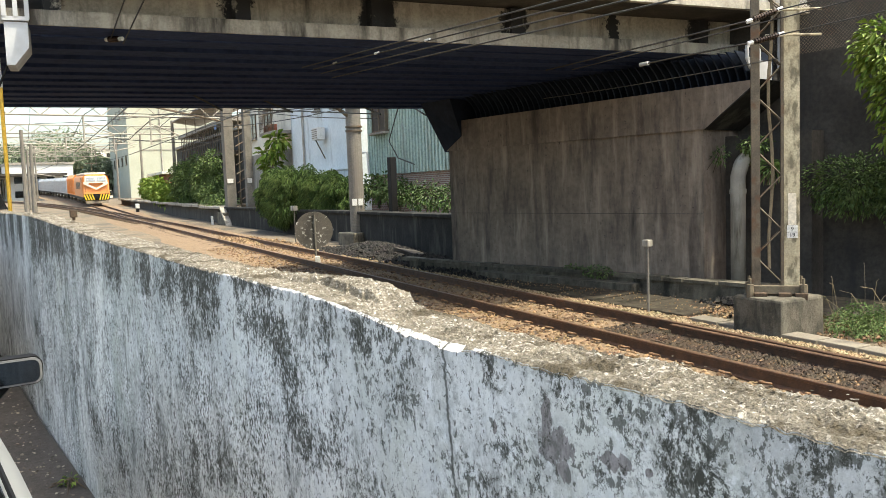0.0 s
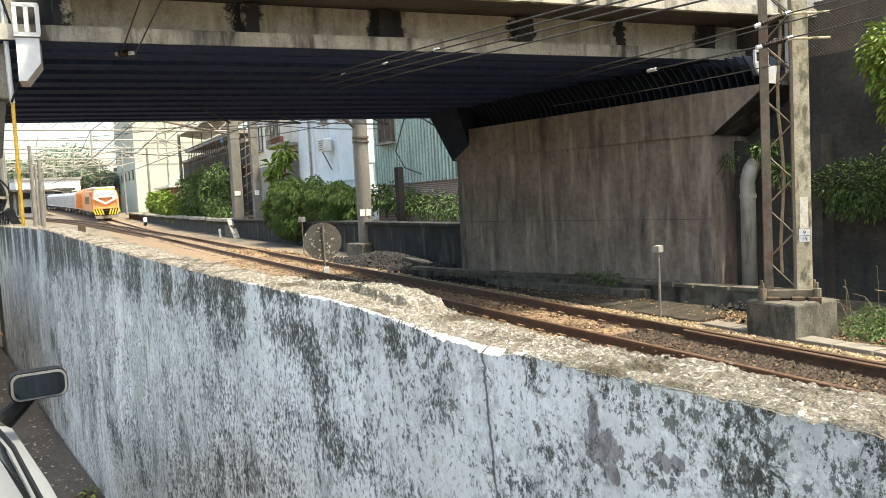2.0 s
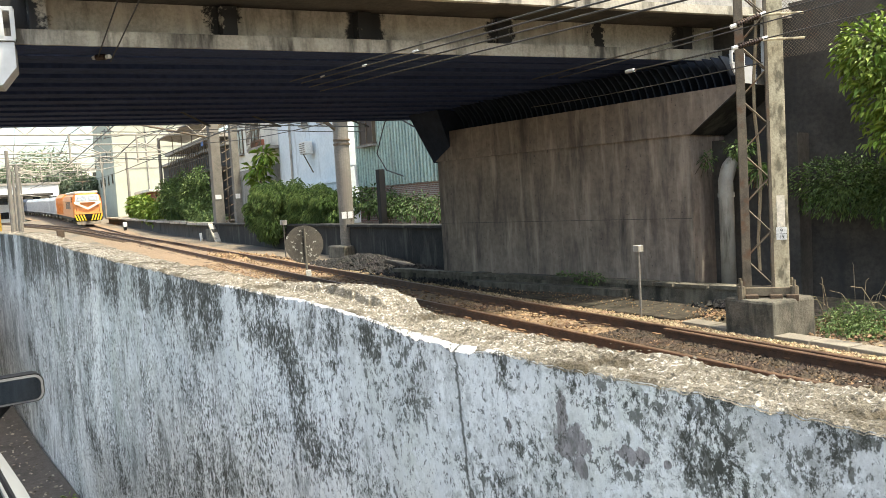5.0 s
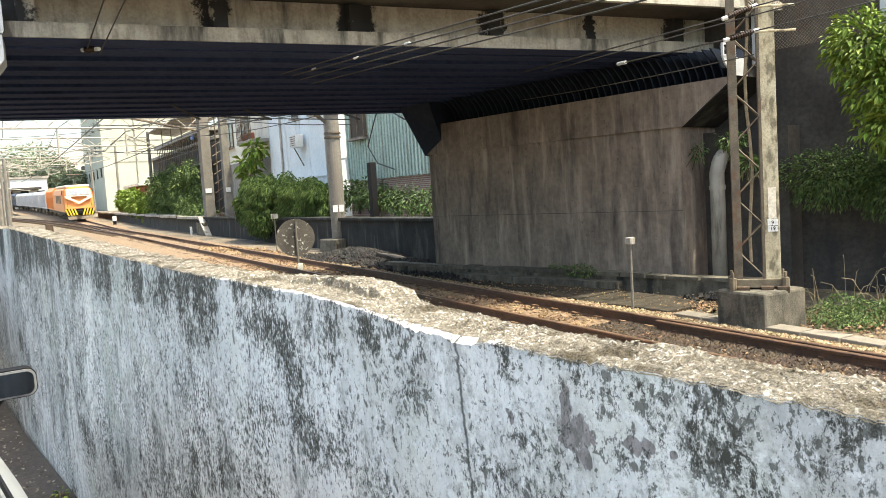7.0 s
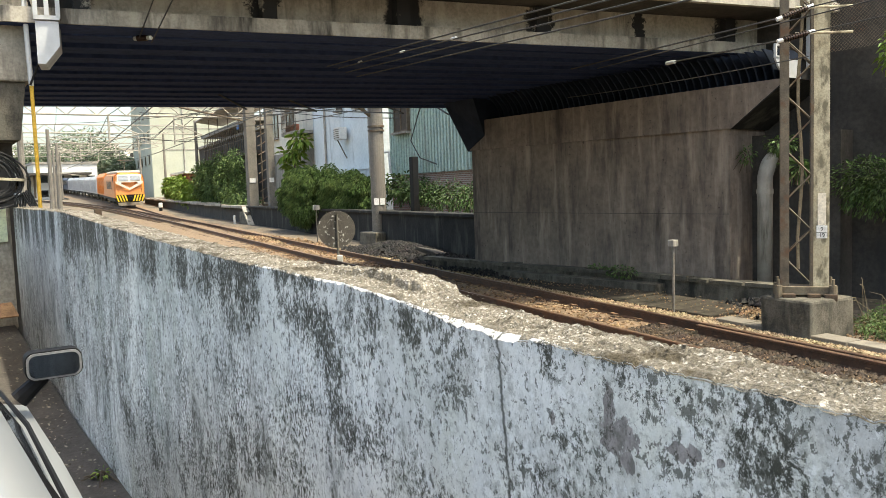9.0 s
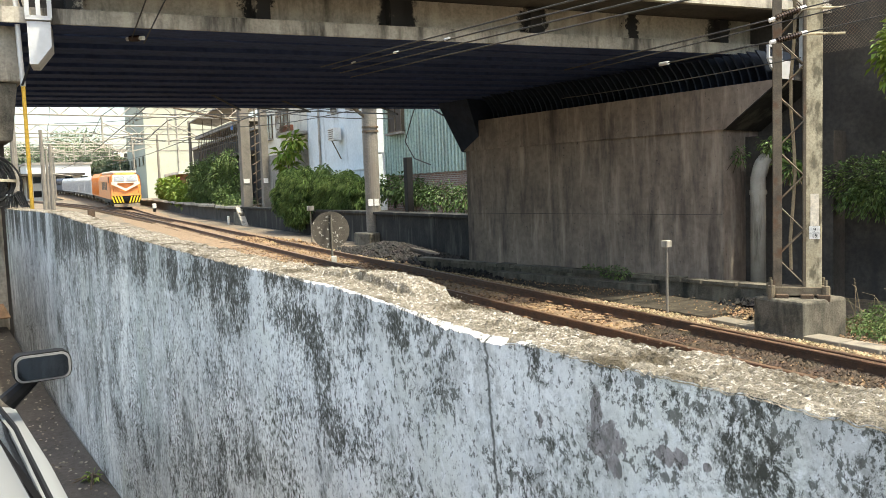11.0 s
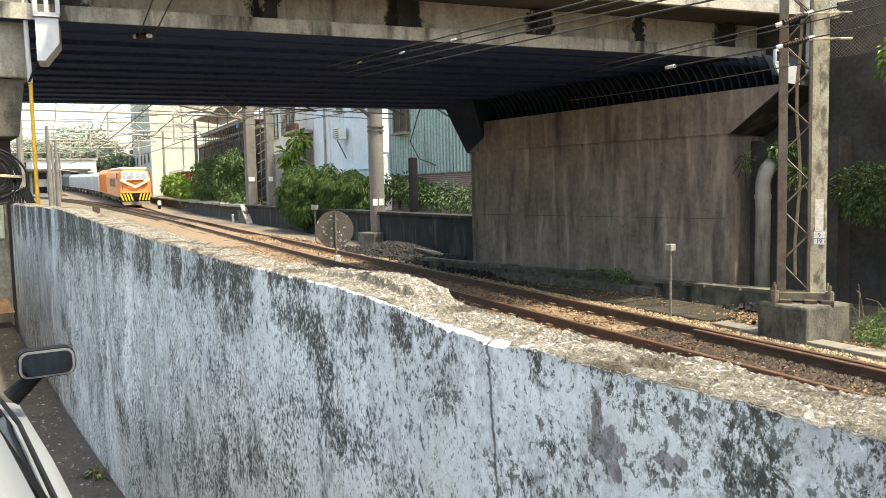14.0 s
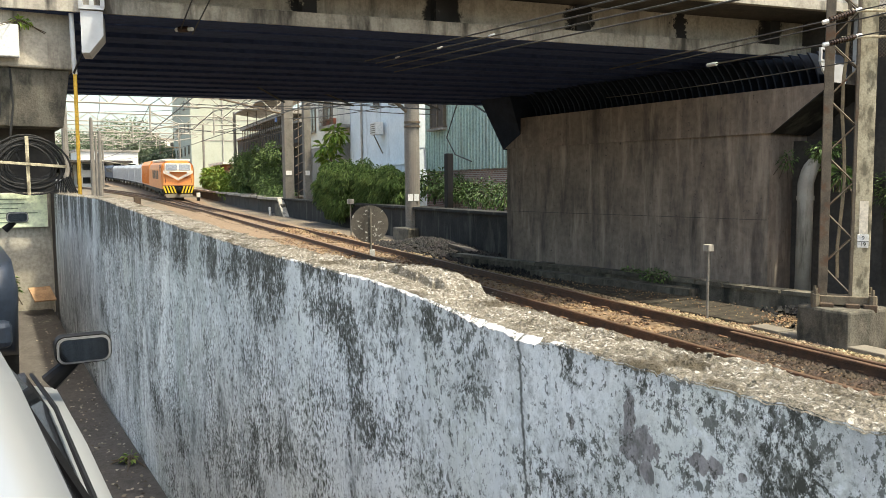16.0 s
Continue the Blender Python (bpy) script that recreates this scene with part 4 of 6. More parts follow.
# ---- line-side poles ----
def lattice_pole():
    p = empty("catenary_pole", pose(9.764, 6.095, -0.01, 0, 0, -54), "weathered steel lattice catenary pole on a concrete block", "pole")
    H = 6.2
    part("front_column", box(0.20, 0.11, H, (0.19, 0, H / 2), 0.006), M_COLUMN, p, "pale weathered flat column")
    bm = box(0.035, 0.16, H, (0.08, 0, H / 2))
    part("column_flange", bm, M_STEEL, p)
    bm = box(0.11, 0.16, H, (-0.25, 0, H / 2), 0.004)
    part("rear_column", bm, M_STEEL, p, "dark brown steel column")
    z, up = 0.15, True
    while z < H - 0.45:
        for y in (-0.07, 0.07):
            a, b = ((-0.25, y, z + 0.33), (0.06, y, z)) if up else ((-0.25, y, z), (0.06, y, z + 0.33))
            part("lattice_bar", rod(a, b, 0.010, seg=4), M_STEEL, p)
        z += 0.36
        up = not up
    for x, y in ((-0.33, -0.14), (0.33, -0.14), (-0.33, 0.16), (0.33, 0.16)):
        bm = rod((x, y, -0.06), (x, y, 0.12), 0.05, seg=8)
        rod((x, y, 0.1), (x, y, 0.2), 0.022, seg=6, bm=bm)
        part("anchor_bolt", bm, M_BOLT, p, "dull rusty capped anchor bolt")
    part("foot", box(0.74, 0.22, 0.12, (0.02, 0, 0.04), 0.01), M_BOLT, p)
    for x in (-0.2, 0.1, 0.3):
        part("packing_block", box(0.16, 0.3, 0.09, (x, -0.06, -0.035), 0.01), M_SLEEPER, p, "dark packing block under the foot")
    part("paper_label", box(0.10, 0.006, 0.42, (0.20, -0.062, 1.12)), M_CREAM, p, "faded cream notice strip")
    plate = part("number_plate", box(0.13, 0.008, 0.17, (0.20, -0.064, 0.82), 0.002), M_WHITE, p, "white numbered plate")
    for txt, z in (("9", 0.855), ("19", 0.775)):
        cu = bpy.data.curves.new("plate_text", "FONT")
        cu.body, cu.size, cu.align_x, cu.align_y, cu.extrude = txt, 0.075, "CENTER", "CENTER", 0.001
        t = new("plate_text", cu)
        cu.materials.append(M_BLACK)
        t.parent = plate
        t.matrix_basis = pose(0.20, -0.069, z, 90, 0, 0)
    part("plate_rule", box(0.13, 0.002, 0.006, (0.20, -0.069, 0.815)), M_BLACK, plate)
    part("hanging_cable", tube([(-0.06 + 0.03 * math.sin(i * 1.3), 0.0, H - i * 0.42) for i in range(15)], 0.022), M_STRAW, p, "yellowed cable inside the lattice")
    b = tagged(part("pole_footing", box(0.84, 0.80, 0.62, (0, 0, 0), 0.04), M_BLOCK), "mossy square concrete pole footing", "footing")
    b.matrix_basis = pose(9.80, 6.09, -0.36, 0, 0, HEAD)
    return p


lattice_pole()


def insulator(a, b, name="insulator"):
    """A ribbed porcelain insulator from a to b."""
    a, b = Vector(a), Vector(b)
    e = empty(name, pose(0, 0, 0), "dark ribbed porcelain tension insulator with pale end fittings", "insulator", "tension insulators")
    bm = rod(a, b, 0.018, seg=8)
    for k in range(9):
        c = a.lerp(b, 0.12 + 0.76 * k / 8)
        d = (b - a).normalized() * 0.012
        rod(c - d, c + d, 0.042, 0.034, seg=12, bm=bm)
    part("ribs", bm, M_INSUL, e)
    d = (b - a).normalized()
    part("end_fitting", rod(a - d * 0.07, a, 0.028, seg=8), M_WHITE, e, "pale end cap")
    part("end_fitting", rod(b, b + d * 0.07, 0.028, seg=8), M_WHITE, e, "pale end cap")
    return e


def wire(a, b, sag=0.1, r=0.012, n=10, label="thin dark overhead wire", name="overhead_wire"):
    a, b = Vector(a), Vector(b)
    pts = [a.lerp(b, i / n) - Vector((0, 0, sag * 4 * (i / n) * (1 - i / n))) for i in range(n + 1)]
    return tagged(part(name, tube(pts, r, 5), M_WIRE), label, "wire", "overhead wires", "structure")


def round_pole():
    p = empty("catenary_pole", pose(13.88, 25.03, -0.45), "stout round concrete catenary pole with steel collar", "pole")
    part("shaft", rod((0, 0, 0), (0, 0, 8.5), 0.27, 0.25, 20), M_POLEC, p, smooth=False)
    for z in (4.05, 4.2, 5.25, 5.4):
        part("collar", rod((0, 0, z), (0, 0, z + 0.06), 0.30, seg=20), M_STEEL, p, "steel band")
    part("foot_block", box(1.25, 1.2, 0.75, (0.1, 0, 0.1), 0.05), M_BLOCK, p, "dark concrete footing")
    for dx, dy in ((0.0, -0.285), (-0.2, -0.2)):
        part("number_plate", box(0.17, 0.02, 0.24, (dx, dy, 1.55), 0, None, Matrix.Rotation(radians(-20), 4, "Z")), M_WHITE, p, "small white number plates")
    bm = rod((-0.2, 0, 4.6), (-3.4, -0.5, 6.6), 0.07, seg=8)
    part("bracket_arm", bm, M_STEEL, p, "slanting steel tube bracket")
    for z in (5.0, 5.35, 5.7):
        part("cross_arm", box(1.2, 0.08, 0.08, (0, -0.3, z)), M_STEEL, p)
    return p


round_pole()


def twin_pole(x, y, z, w, h, name, label):
    p = empty("catenary_pole", pose(x, y, z), label, "pole")
    part("shaft", box(w, w * 0.8, h, (0, 0, h / 2), 0.03), M_POLEC, p)
    part("foot_block", box(w * 2.4, w * 2.2, 0.9, (0, 0, 0.3), 0.05), M_BLOCK, p)
    part("number_plate", box(w * 0.62, w * 0.86, 0.26, (-w * 0.1, -0.02, 2.6)), M_WHITE, p, "small white number plate")
    return p


pa = twin_pole(16.95, 46.0, -0.3, 0.58, 9.5, "a", "tall square concrete catenary pole by the siding wall")
part("lattice_ladder", rod((0.6, 0, 0.2), (0.75, 0, 8.5), 0.04, seg=4), M_STEEL, pa)
for k in range(14):
    part("rung", rod((0.45, 0, 0.8 + k * 0.55), (1.0, 0, 1.1 + k * 0.55), 0.03, seg=4), M_STEEL, pa)
for z, ln in ((6.0, 4.2), (6.8, 3.4), (7.4, 4.6)):
    part("cross_arm", rod((0.4, 0, z), (-ln, -0.5, z + 0.8), 0.06, seg=6), M_STEEL, pa)
twin_pole(16.9, 42.8, -0.35, 0.42, 9.5, "b", "square concrete catenary pole beside a lattice ladder")

# small marker posts and disc
def marker_disc():
    p = empty("marker_disc", pose(9.45, 19.5, -0.5, 0, 0, -25), "round grey track marker disc, paint flaking, on a short post", "sign")
    bm = rod((0, -0.015, 1.0), (0, 0.015, 1.0), 0.51, seg=40)
    part("disc", bm, M_DISC, p)
    part("post", rod((0.02, -0.03, -0.3), (0.02, -0.03, 1.42), 0.03, seg=8), M_POLEC, p)
    part("post_foot", box(0.14, 0.14, 0.36, (0.06, -0.06, 0.12), 0.01), M_WHITE, p)
    return p


M_DISC = mat("flaking_grey_disc", (0.17, 0.15, 0.13), 0.8, dark=(0.11, 0.1, 0.09), scale=4, fine=((0.7, 0.7, 0.66), 11, 0.60))
marker_disc()


def small_post(x, y, z, h, head, label):
    p = empty("marker_post", pose(x, y, z), label, "post")
    part("stake", rod((0, 0, -0.1), (0, 0, h), 0.022, seg=8), M_POLEC, p)
    part("cap", box(head, head, head * 0.9, (0, 0, h + head * 0.4), 0.01), M_PIPE, p, "square metal cap")


small_post(9.95, 8.45, -0.5, 1.0, 0.12, "thin grey metal post with a square cap beside the track")
small_post(12.6, 27.6, -0.4, 1.25, 0.2, "thin white marker post with a small box")
post = tagged(part("black_post", box(0.24, 0.22, 3.3, (0, 0, 1.65), 0.02), M_BLACK), "square black-painted post under the bridge", "post")
post.matrix_basis = pose(14.1, 22.9, -0.7)


def drain_pipe():
    p = empty("drain_pipe", pose(0, 0, 0), "thick grey drain pipe with a bend at the top", "pipe")
    x, y = 12.45, 8.5
    pts = [(x, y, -0.5), (x, y, 1.55)] + [(x + 0.35 * (1 - math.cos(a)), y - 0.02, 1.55 + 0.35 * math.sin(a)) for a in [radians(15 * k) for k in range(1, 7)]] + [(x + 1.2, y - 0.02, 1.9)]
    part("pipe", tube(pts, 0.13, 18), M_PIPE, p, smooth=True)
    part("joint", rod((x, y, 1.25), (x, y, 1.33), 0.145, seg=18), M_PIPE, p, "joint collar")
    return p


drain_pipe()


# ---- the train ----
TRAIN = []


def locomotive():
    e = empty("electric_locomotive", pose(16.7, 73.5, 0.2), "orange electric locomotive with cream band and yellow-black striped apron", "locomotive")
    W, L = 1.42, 16.4
    # body outline seen from the front
    side = [(-W, 0.95), (W, 0.95), (W, 2.75), (W - 0.12, 3.2), (0.85, 3.52), (-0.85, 3.52), (-W + 0.12, 3.2), (-W, 2.75)]
    bm = bmesh.new()
    rings = []
    for y, k, top in ((0.0, 0.90, 0.93), (0.35, 0.985, 0.985), (0.6, 1, 1), (L, 1, 1)):
        rings.append([bm.verts.new((x * k, y + (0.35 if (z > 2.4 and y < 0.5) else 0), 0.95 + (z - 0.95) * top)) for x, z in side])
    n = len(side)
    for a, b in zip(rings, rings[1:]):
        for i in range(n):
            bm.faces.new((a[i], a[(i + 1) % n], b[(i + 1) % n], b[i]))
    bm.faces.new(rings[0])
    bm.faces.new(rings[-1])
    bmesh.ops.recalc_face_normals(bm, faces=bm.faces[:])
    body = part("body", bm, M_ORANGE, e, "bright orange body")
    part("cab_band", hexa([(-1.16, -0.02, 2.5), (1.16, -0.02, 2.5), (1.16, 0.5, 2.5), (-1.16, 0.5, 2.5), (-1.1, 0.2, 3.28), (1.1, 0.2, 3.28), (1.1, 0.6, 3.28), (-1.1, 0.6, 3.28)]), M_CREAM, e, "cream cab front")
    part("roof", box(2.2, L - 0.9, 0.24, (0, L / 2 + 0.1, 3.54), 0.08), M_CREAM, e, "pale roof")
    for s in (-1, 1):
        part("windscreen", hexa([(s * 0.56 - 0.48, -0.045, 2.68), (s * 0.56 + 0.48, -0.045, 2.68), (s * 0.56 + 0.48, 0.2, 2.68), (s * 0.56 - 0.48, 0.2, 2.68), (s * 0.56 - 0.46, 0.1, 3.16), (s * 0.56 + 0.46, 0.1, 3.16), (s * 0.56 + 0.46, 0.4, 3.16), (s * 0.56 - 0.46, 0.4, 3.16)]), M_WINDSCREEN, e, "windscreen with its bright reflection in the colour")
        # cream V on the nose
        part("nose_stripe", hexa([(0, -0.03, 1.72), (0, -0.03, 1.95), (0, 0.05, 1.95), (0, 0.05, 1.72), (s * 1.27, -0.03, 2.38), (s * 1.27, -0.03, 2.62), (s * 1.27, 0.05, 2.62), (s * 1.27, 0.05, 2.38)]), M_CREAM, e, "cream V stripe")
        part("headlight", rod((s * 0.85, -0.05, 2.46), (s * 0.85, 0.1, 2.46), 0.12, seg=10), M_WHITE, e)
        part("handrail", rod((-0.2 * s - s * 0.9, -0.08, 1.5), (-0.2 * s - s * 0.9, -0.08, 1.9), 0.02, seg=6), M_BLACK, e)
        part("side_sill", box(0.05, L - 1, 0.35, (s * 1.36, L / 2, 0.85)), M_BLACK, e)
    apron = part("apron", box(2.6, 0.12, 0.72, (0, -0.02, 0.92), 0.02), M_BLACK, e, "striped buffer apron")
    for k in range(-4, 5):
        if abs(k) < 1:
            continue
        x = k * 0.27
        sl = 0.22 if k > 0 else -0.22
        part("stripe", hexa([(x - 0.06, -0.10, 0.6), (x + 0.08, -0.10, 0.6), (x + 0.08, -0.05, 0.6), (x - 0.06, -0.05, 0.6), (x - 0.06 + sl, -0.10, 1.24), (x + 0.08 + sl, -0.10, 1.24), (x + 0.08 + sl, -0.05, 1.24), (x - 0.06 + sl, -0.05, 1.24)]), M_HAZARD, apron, "yellow slanting stripe")
    part("coupler", box(0.4, 0.5, 0.35, (0, -0.2, 0.9), 0.04), M_BLACK, e)
    part("snow_plough", hexa([(-1.1, -0.25, 0.2), (1.1, -0.25, 0.2), (1.1, 0.1, 0.2), (-1.1, 0.1, 0.2), (-1.2, -0.12, 0.5), (1.2, -0.12, 0.5), (1.2, 0.1, 0.5), (-1.2, 0.1, 0.5)]), M_STEEL, e, "grey guard plate")
    for s in (-1, 1):
        for y in (2.2, 4.4, 6.6, 10.0, 12.2, 14.4):
            part("wheel", rod((s * 0.5, y, 0.5), (s * 0.64, y, 0.5), 0.5, seg=18), M_STEEL, e)
        for y in (4.4, 12.2):
            part("bogie_frame", box(0.16, 5.6, 0.45, (s * 0.95, y, 0.6), 0.05), M_BLACK, e)
        for y in (4.6, 6.6, 8.6, 10.6):
            part("side_grille", box(0.04, 1.3, 0.8, (s * 1.42, y, 2.2)), M_STEEL, e)
        part("side_window", box(0.04, 0.7, 0.6, (s * 1.42, 1.5, 2.8)), M_GLASS, e)
    for y in (4.0,):
        bm = tube([(0, y, 3.65), (0, y + 1.2, 4.2), (0, y, 4.75)], 0.03, 5)
        rod((-0.7, y, 4.77), (0.7, y, 4.77), 0.04, seg=6, bm=bm)
        part("pantograph", bm, M_STEEL, e)
    return e


M_HAZARD = mat("hazard_yellow", (0.80, 0.55, 0.03), 0.5, scale=3, amount=0.1)
# Pale base stands in for the sky reflected in the windscreens.
M_WINDSCREEN = mat("painted_reflection_glass", (0.35, 0.38, 0.40), 0.1, spec=1.0)


def wagon(y, length, h, material, name, label, ribs):
    e = empty(name, pose(track_x(y), y, track_z(y)), label, "wagon", "wagons behind the locomotive")
    bm = prism([(-1.35, 0.95), (1.35, 0.95), (1.38, h - 0.45), (1.05, h), (-1.05, h), (-1.38, h - 0.45)], 0.0, length)
    part("body", bm, material, e)
    part("underframe", box(2.4, length - 0.5, 0.35, (0, length / 2, 0.8)), M_BLACK, e)
    for s in (-1, 1):
        for k in range(ribs):
            yy = length * (k + 0.5) / ribs
            if material is M_COACH:
                part("window", box(0.04, length / ribs * 0.6, 0.75, (s * 1.38, yy, 2.45)), M_GLASS, e)
            else:
                part("side_rib", box(0.09, 0.14, h - 1.6, (s * 1.40, yy, (h + 0.6) / 2)), material, e)
        for yy in (1.8, 3.6, length - 3.6, length - 1.8):
            part("wheel", rod((s * 0.5, yy, 0.42), (s * 0.64, yy, 0.42), 0.42, seg=14), M_STEEL, e)
    return e


loco = locomotive()
TRAIN.append((loco, 0.0))
second = wagon(90, 14.0, 3.6, M_ORANGE, "electric_locomotive", "second orange locomotive coupled behind the first", 7)
second["category"] = "locomotive"
TRAIN.append((second, 17.2))
back = 32.2
for k in range(5):
    TRAIN.append((wagon(110 + 14 * k, 13.2, 3.35, M_WAGON, "goods_wagon", "pale grey covered goods wagon with upright ribs", 9), back))
    back += 14.0
for k in range(2):
    TRAIN.append((wagon(180 + 20 * k, 19.3, 3.5, M_COACH, "passenger_coach", "dark blue passenger coach with a row of windows", 10), back))
    back += 20.2


# ---- parked cars ----
def loft(sections, bm=None):
    """A closed skin through rings of equal length."""
    bm = bm or bmesh.new()
    rings = [[bm.verts.new(p) for p in s] for s in sections]
    n = len(rings[0])
    for a, b in zip(rings, rings[1:]):
        for i in range(n):
            bm.faces.new((a[i], a[(i + 1) % n], b[(i + 1) % n], b[i]))
    bm.faces.new(rings[0][::-1])
    bm.faces.new(rings[-1])
    bmesh.ops.recalc_face_normals(bm, faces=bm.faces[:])
    return bm


def wing_mirror(car, x, y, z, s, housing, glass_label):
    """The wing mirror: housing, glass towards the rear."""
    bm = plate_round(0.205, 0.112, 0.07, 0.036, (x, y, z))
    plate_b = plate_round(0.16, 0.085, 0.05, 0.03, (x - s * 0.01, y + 0.055, z))
    part("mirror_back", plate_b, housing, car)
    h = part("wing_mirror", bm, housing, car, "dark wing mirror housing")
    rim = plate_round(0.196, 0.103, 0.014, 0.032, (x, y - 0.036, z))
    part("mirror_rim", rim, M_RIM, h)
    part("mirror_glass", plate_round(0.178, 0.087, 0.008, 0.026, (x, y - 0.042, z)), M_MIRROR, h, glass_label)
    part("mirror_arm", rod((x - s * 0.03, y + 0.03, z - 0.05), (x - s * 0.125, y + 0.04, z - 0.135), 0.028, 0.038, seg=10), housing, h)


M_RIM = mat("grey_mirror_rim", (0.20, 0.205, 0.21), 0.35, scale=3)


def silver_car():
    """Parked facing away, its right flank by the wall. Own space: x to the right, y ahead, z up from the road."""
    e = empty("silver_car", pose(-0.56, 1.85, -0.27), "silver saloon car with grey door mirror, parked along the wall", "car")
    half = 0.80
    def ring(y, zb, belt, wb, roof, wr):
        return [(-wb, y, zb), (wb, y, zb), (wb + 0.02, y, belt - 0.25), (wb - 0.02, y, belt), (wr, y, roof - 0.05), (wr - 0.14, y, roof), (-wr + 0.14, y, roof), (-wr, y, roof - 0.05), (-wb + 0.02, y, belt), (-wb - 0.02, y, belt - 0.25)]
    low = [ring(-2.2, 0.4, 0.82, 0.76, 0.86, 0.66), ring(-1.9, 0.28, 0.93, 0.87, 0.98, 0.76), ring(-1.0, 0.25, 0.97, 0.87, 1.05, 0.80), ring(1.0, 0.25, 1.0, 0.87, 1.07, 0.80), ring(1.9, 0.25, 0.99, 0.86, 1.05, 0.78), ring(3.1, 0.28, 0.75, 0.80, 0.78, 0.66), ring(3.35, 0.4, 0.62, 0.7, 0.66, 0.6)]
    part("body", loft(low), M_SILVER, e, smooth=True)
    roofz = 1.43
    cab = [ring(-1.6, 1.0, 1.02, 0.76, 1.06, 0.72), ring(-0.9, 1.0, 1.05, 0.785, roofz - 0.02, 0.65), ring(0.1, 1.0, 1.065, 0.79, roofz, 0.615), ring(1.25, 1.0, 1.065, 0.785, roofz - 0.05, 0.58), ring(2.25, 0.9, 1.0, 0.76, 1.03, 0.62)]
    part("cabin_glass", loft(cab), M_CARGLASS, e, "dark side windows")
    roof = [[(-w, y, z), (w, y, z), (w + 0.01, y, z + 0.015), (w - 0.06, y, z + 0.035), (w - 0.25, y, z + 0.05), (0.25 - w, y, z + 0.05), (0.06 - w, y, z + 0.035), (-w - 0.01, y, z + 0.015)] for y, z, w in ((-1.1, roofz - 0.1, 0.665), (-0.8, roofz - 0.035, 0.645), (0.1, roofz - 0.015, 0.61), (1.2, roofz - 0.06, 0.575), (1.42, roofz - 0.14, 0.56))]
    part("roof", loft(roof), M_SILVER, e, smooth=True)
    for s in (-1, 1):
        part("roof_gutter", tube([(s * 0.72, -1.6, 1.04), (s * 0.66, -0.95, roofz - 0.06), (s * 0.637, -0.3, roofz - 0.04), (s * 0.62, 0.1, roofz - 0.04), (s * 0.585, 1.25, roofz - 0.09), (s * 0.615, 1.85, 1.15), (s * 0.63, 2.2, 1.03)], 0.013, 6), M_BLACK, e, "black roof drip moulding")
        part("belt_trim", tube([(s * 0.76, -1.5, 1.04), (s * 0.782, 0.0, 1.07), (s * 0.782, 1.25, 1.07), (s * 0.755, 2.0, 1.04)], 0.009, 6), M_BLACK, e, "black window trim")
        part("door_pillar", tube([(s * 0.775, 0.15, 1.06), (s * 0.622, 0.1, roofz - 0.05)], 0.016, 6), M_BLACK, e)
        part("side_moulding", box(0.03, 2.6, 0.06, (s * 0.875, 0, 0.62), 0.01), M_SILVER, e)
        for y in (-1.35, 1.9):
            w = part("wheel", rod((s * 0.66, y, 0.30), (s * 0.84, y, 0.30), 0.30, seg=24), M_RUBBER, e)
            part("rim", rod((s * 0.82, y, 0.30), (s * 0.85, y, 0.30), 0.19, seg=16), M_GALV, w)
        part("shut_line", box(0.006, 0.008, 0.5, (s * 0.873, 0.15, 0.78)), M_BLACK, e, "dark gap between the doors")
        part("door_handle", box(0.03, 0.16, 0.035, (s * 0.875, 0.25, 0.86), 0.01), M_SILVER, e)
    wing_mirror(e, 0.92, 1.62, 1.205, 1, M_BLACK, "mirror glass reflecting the sky")
    return e


silver_car()


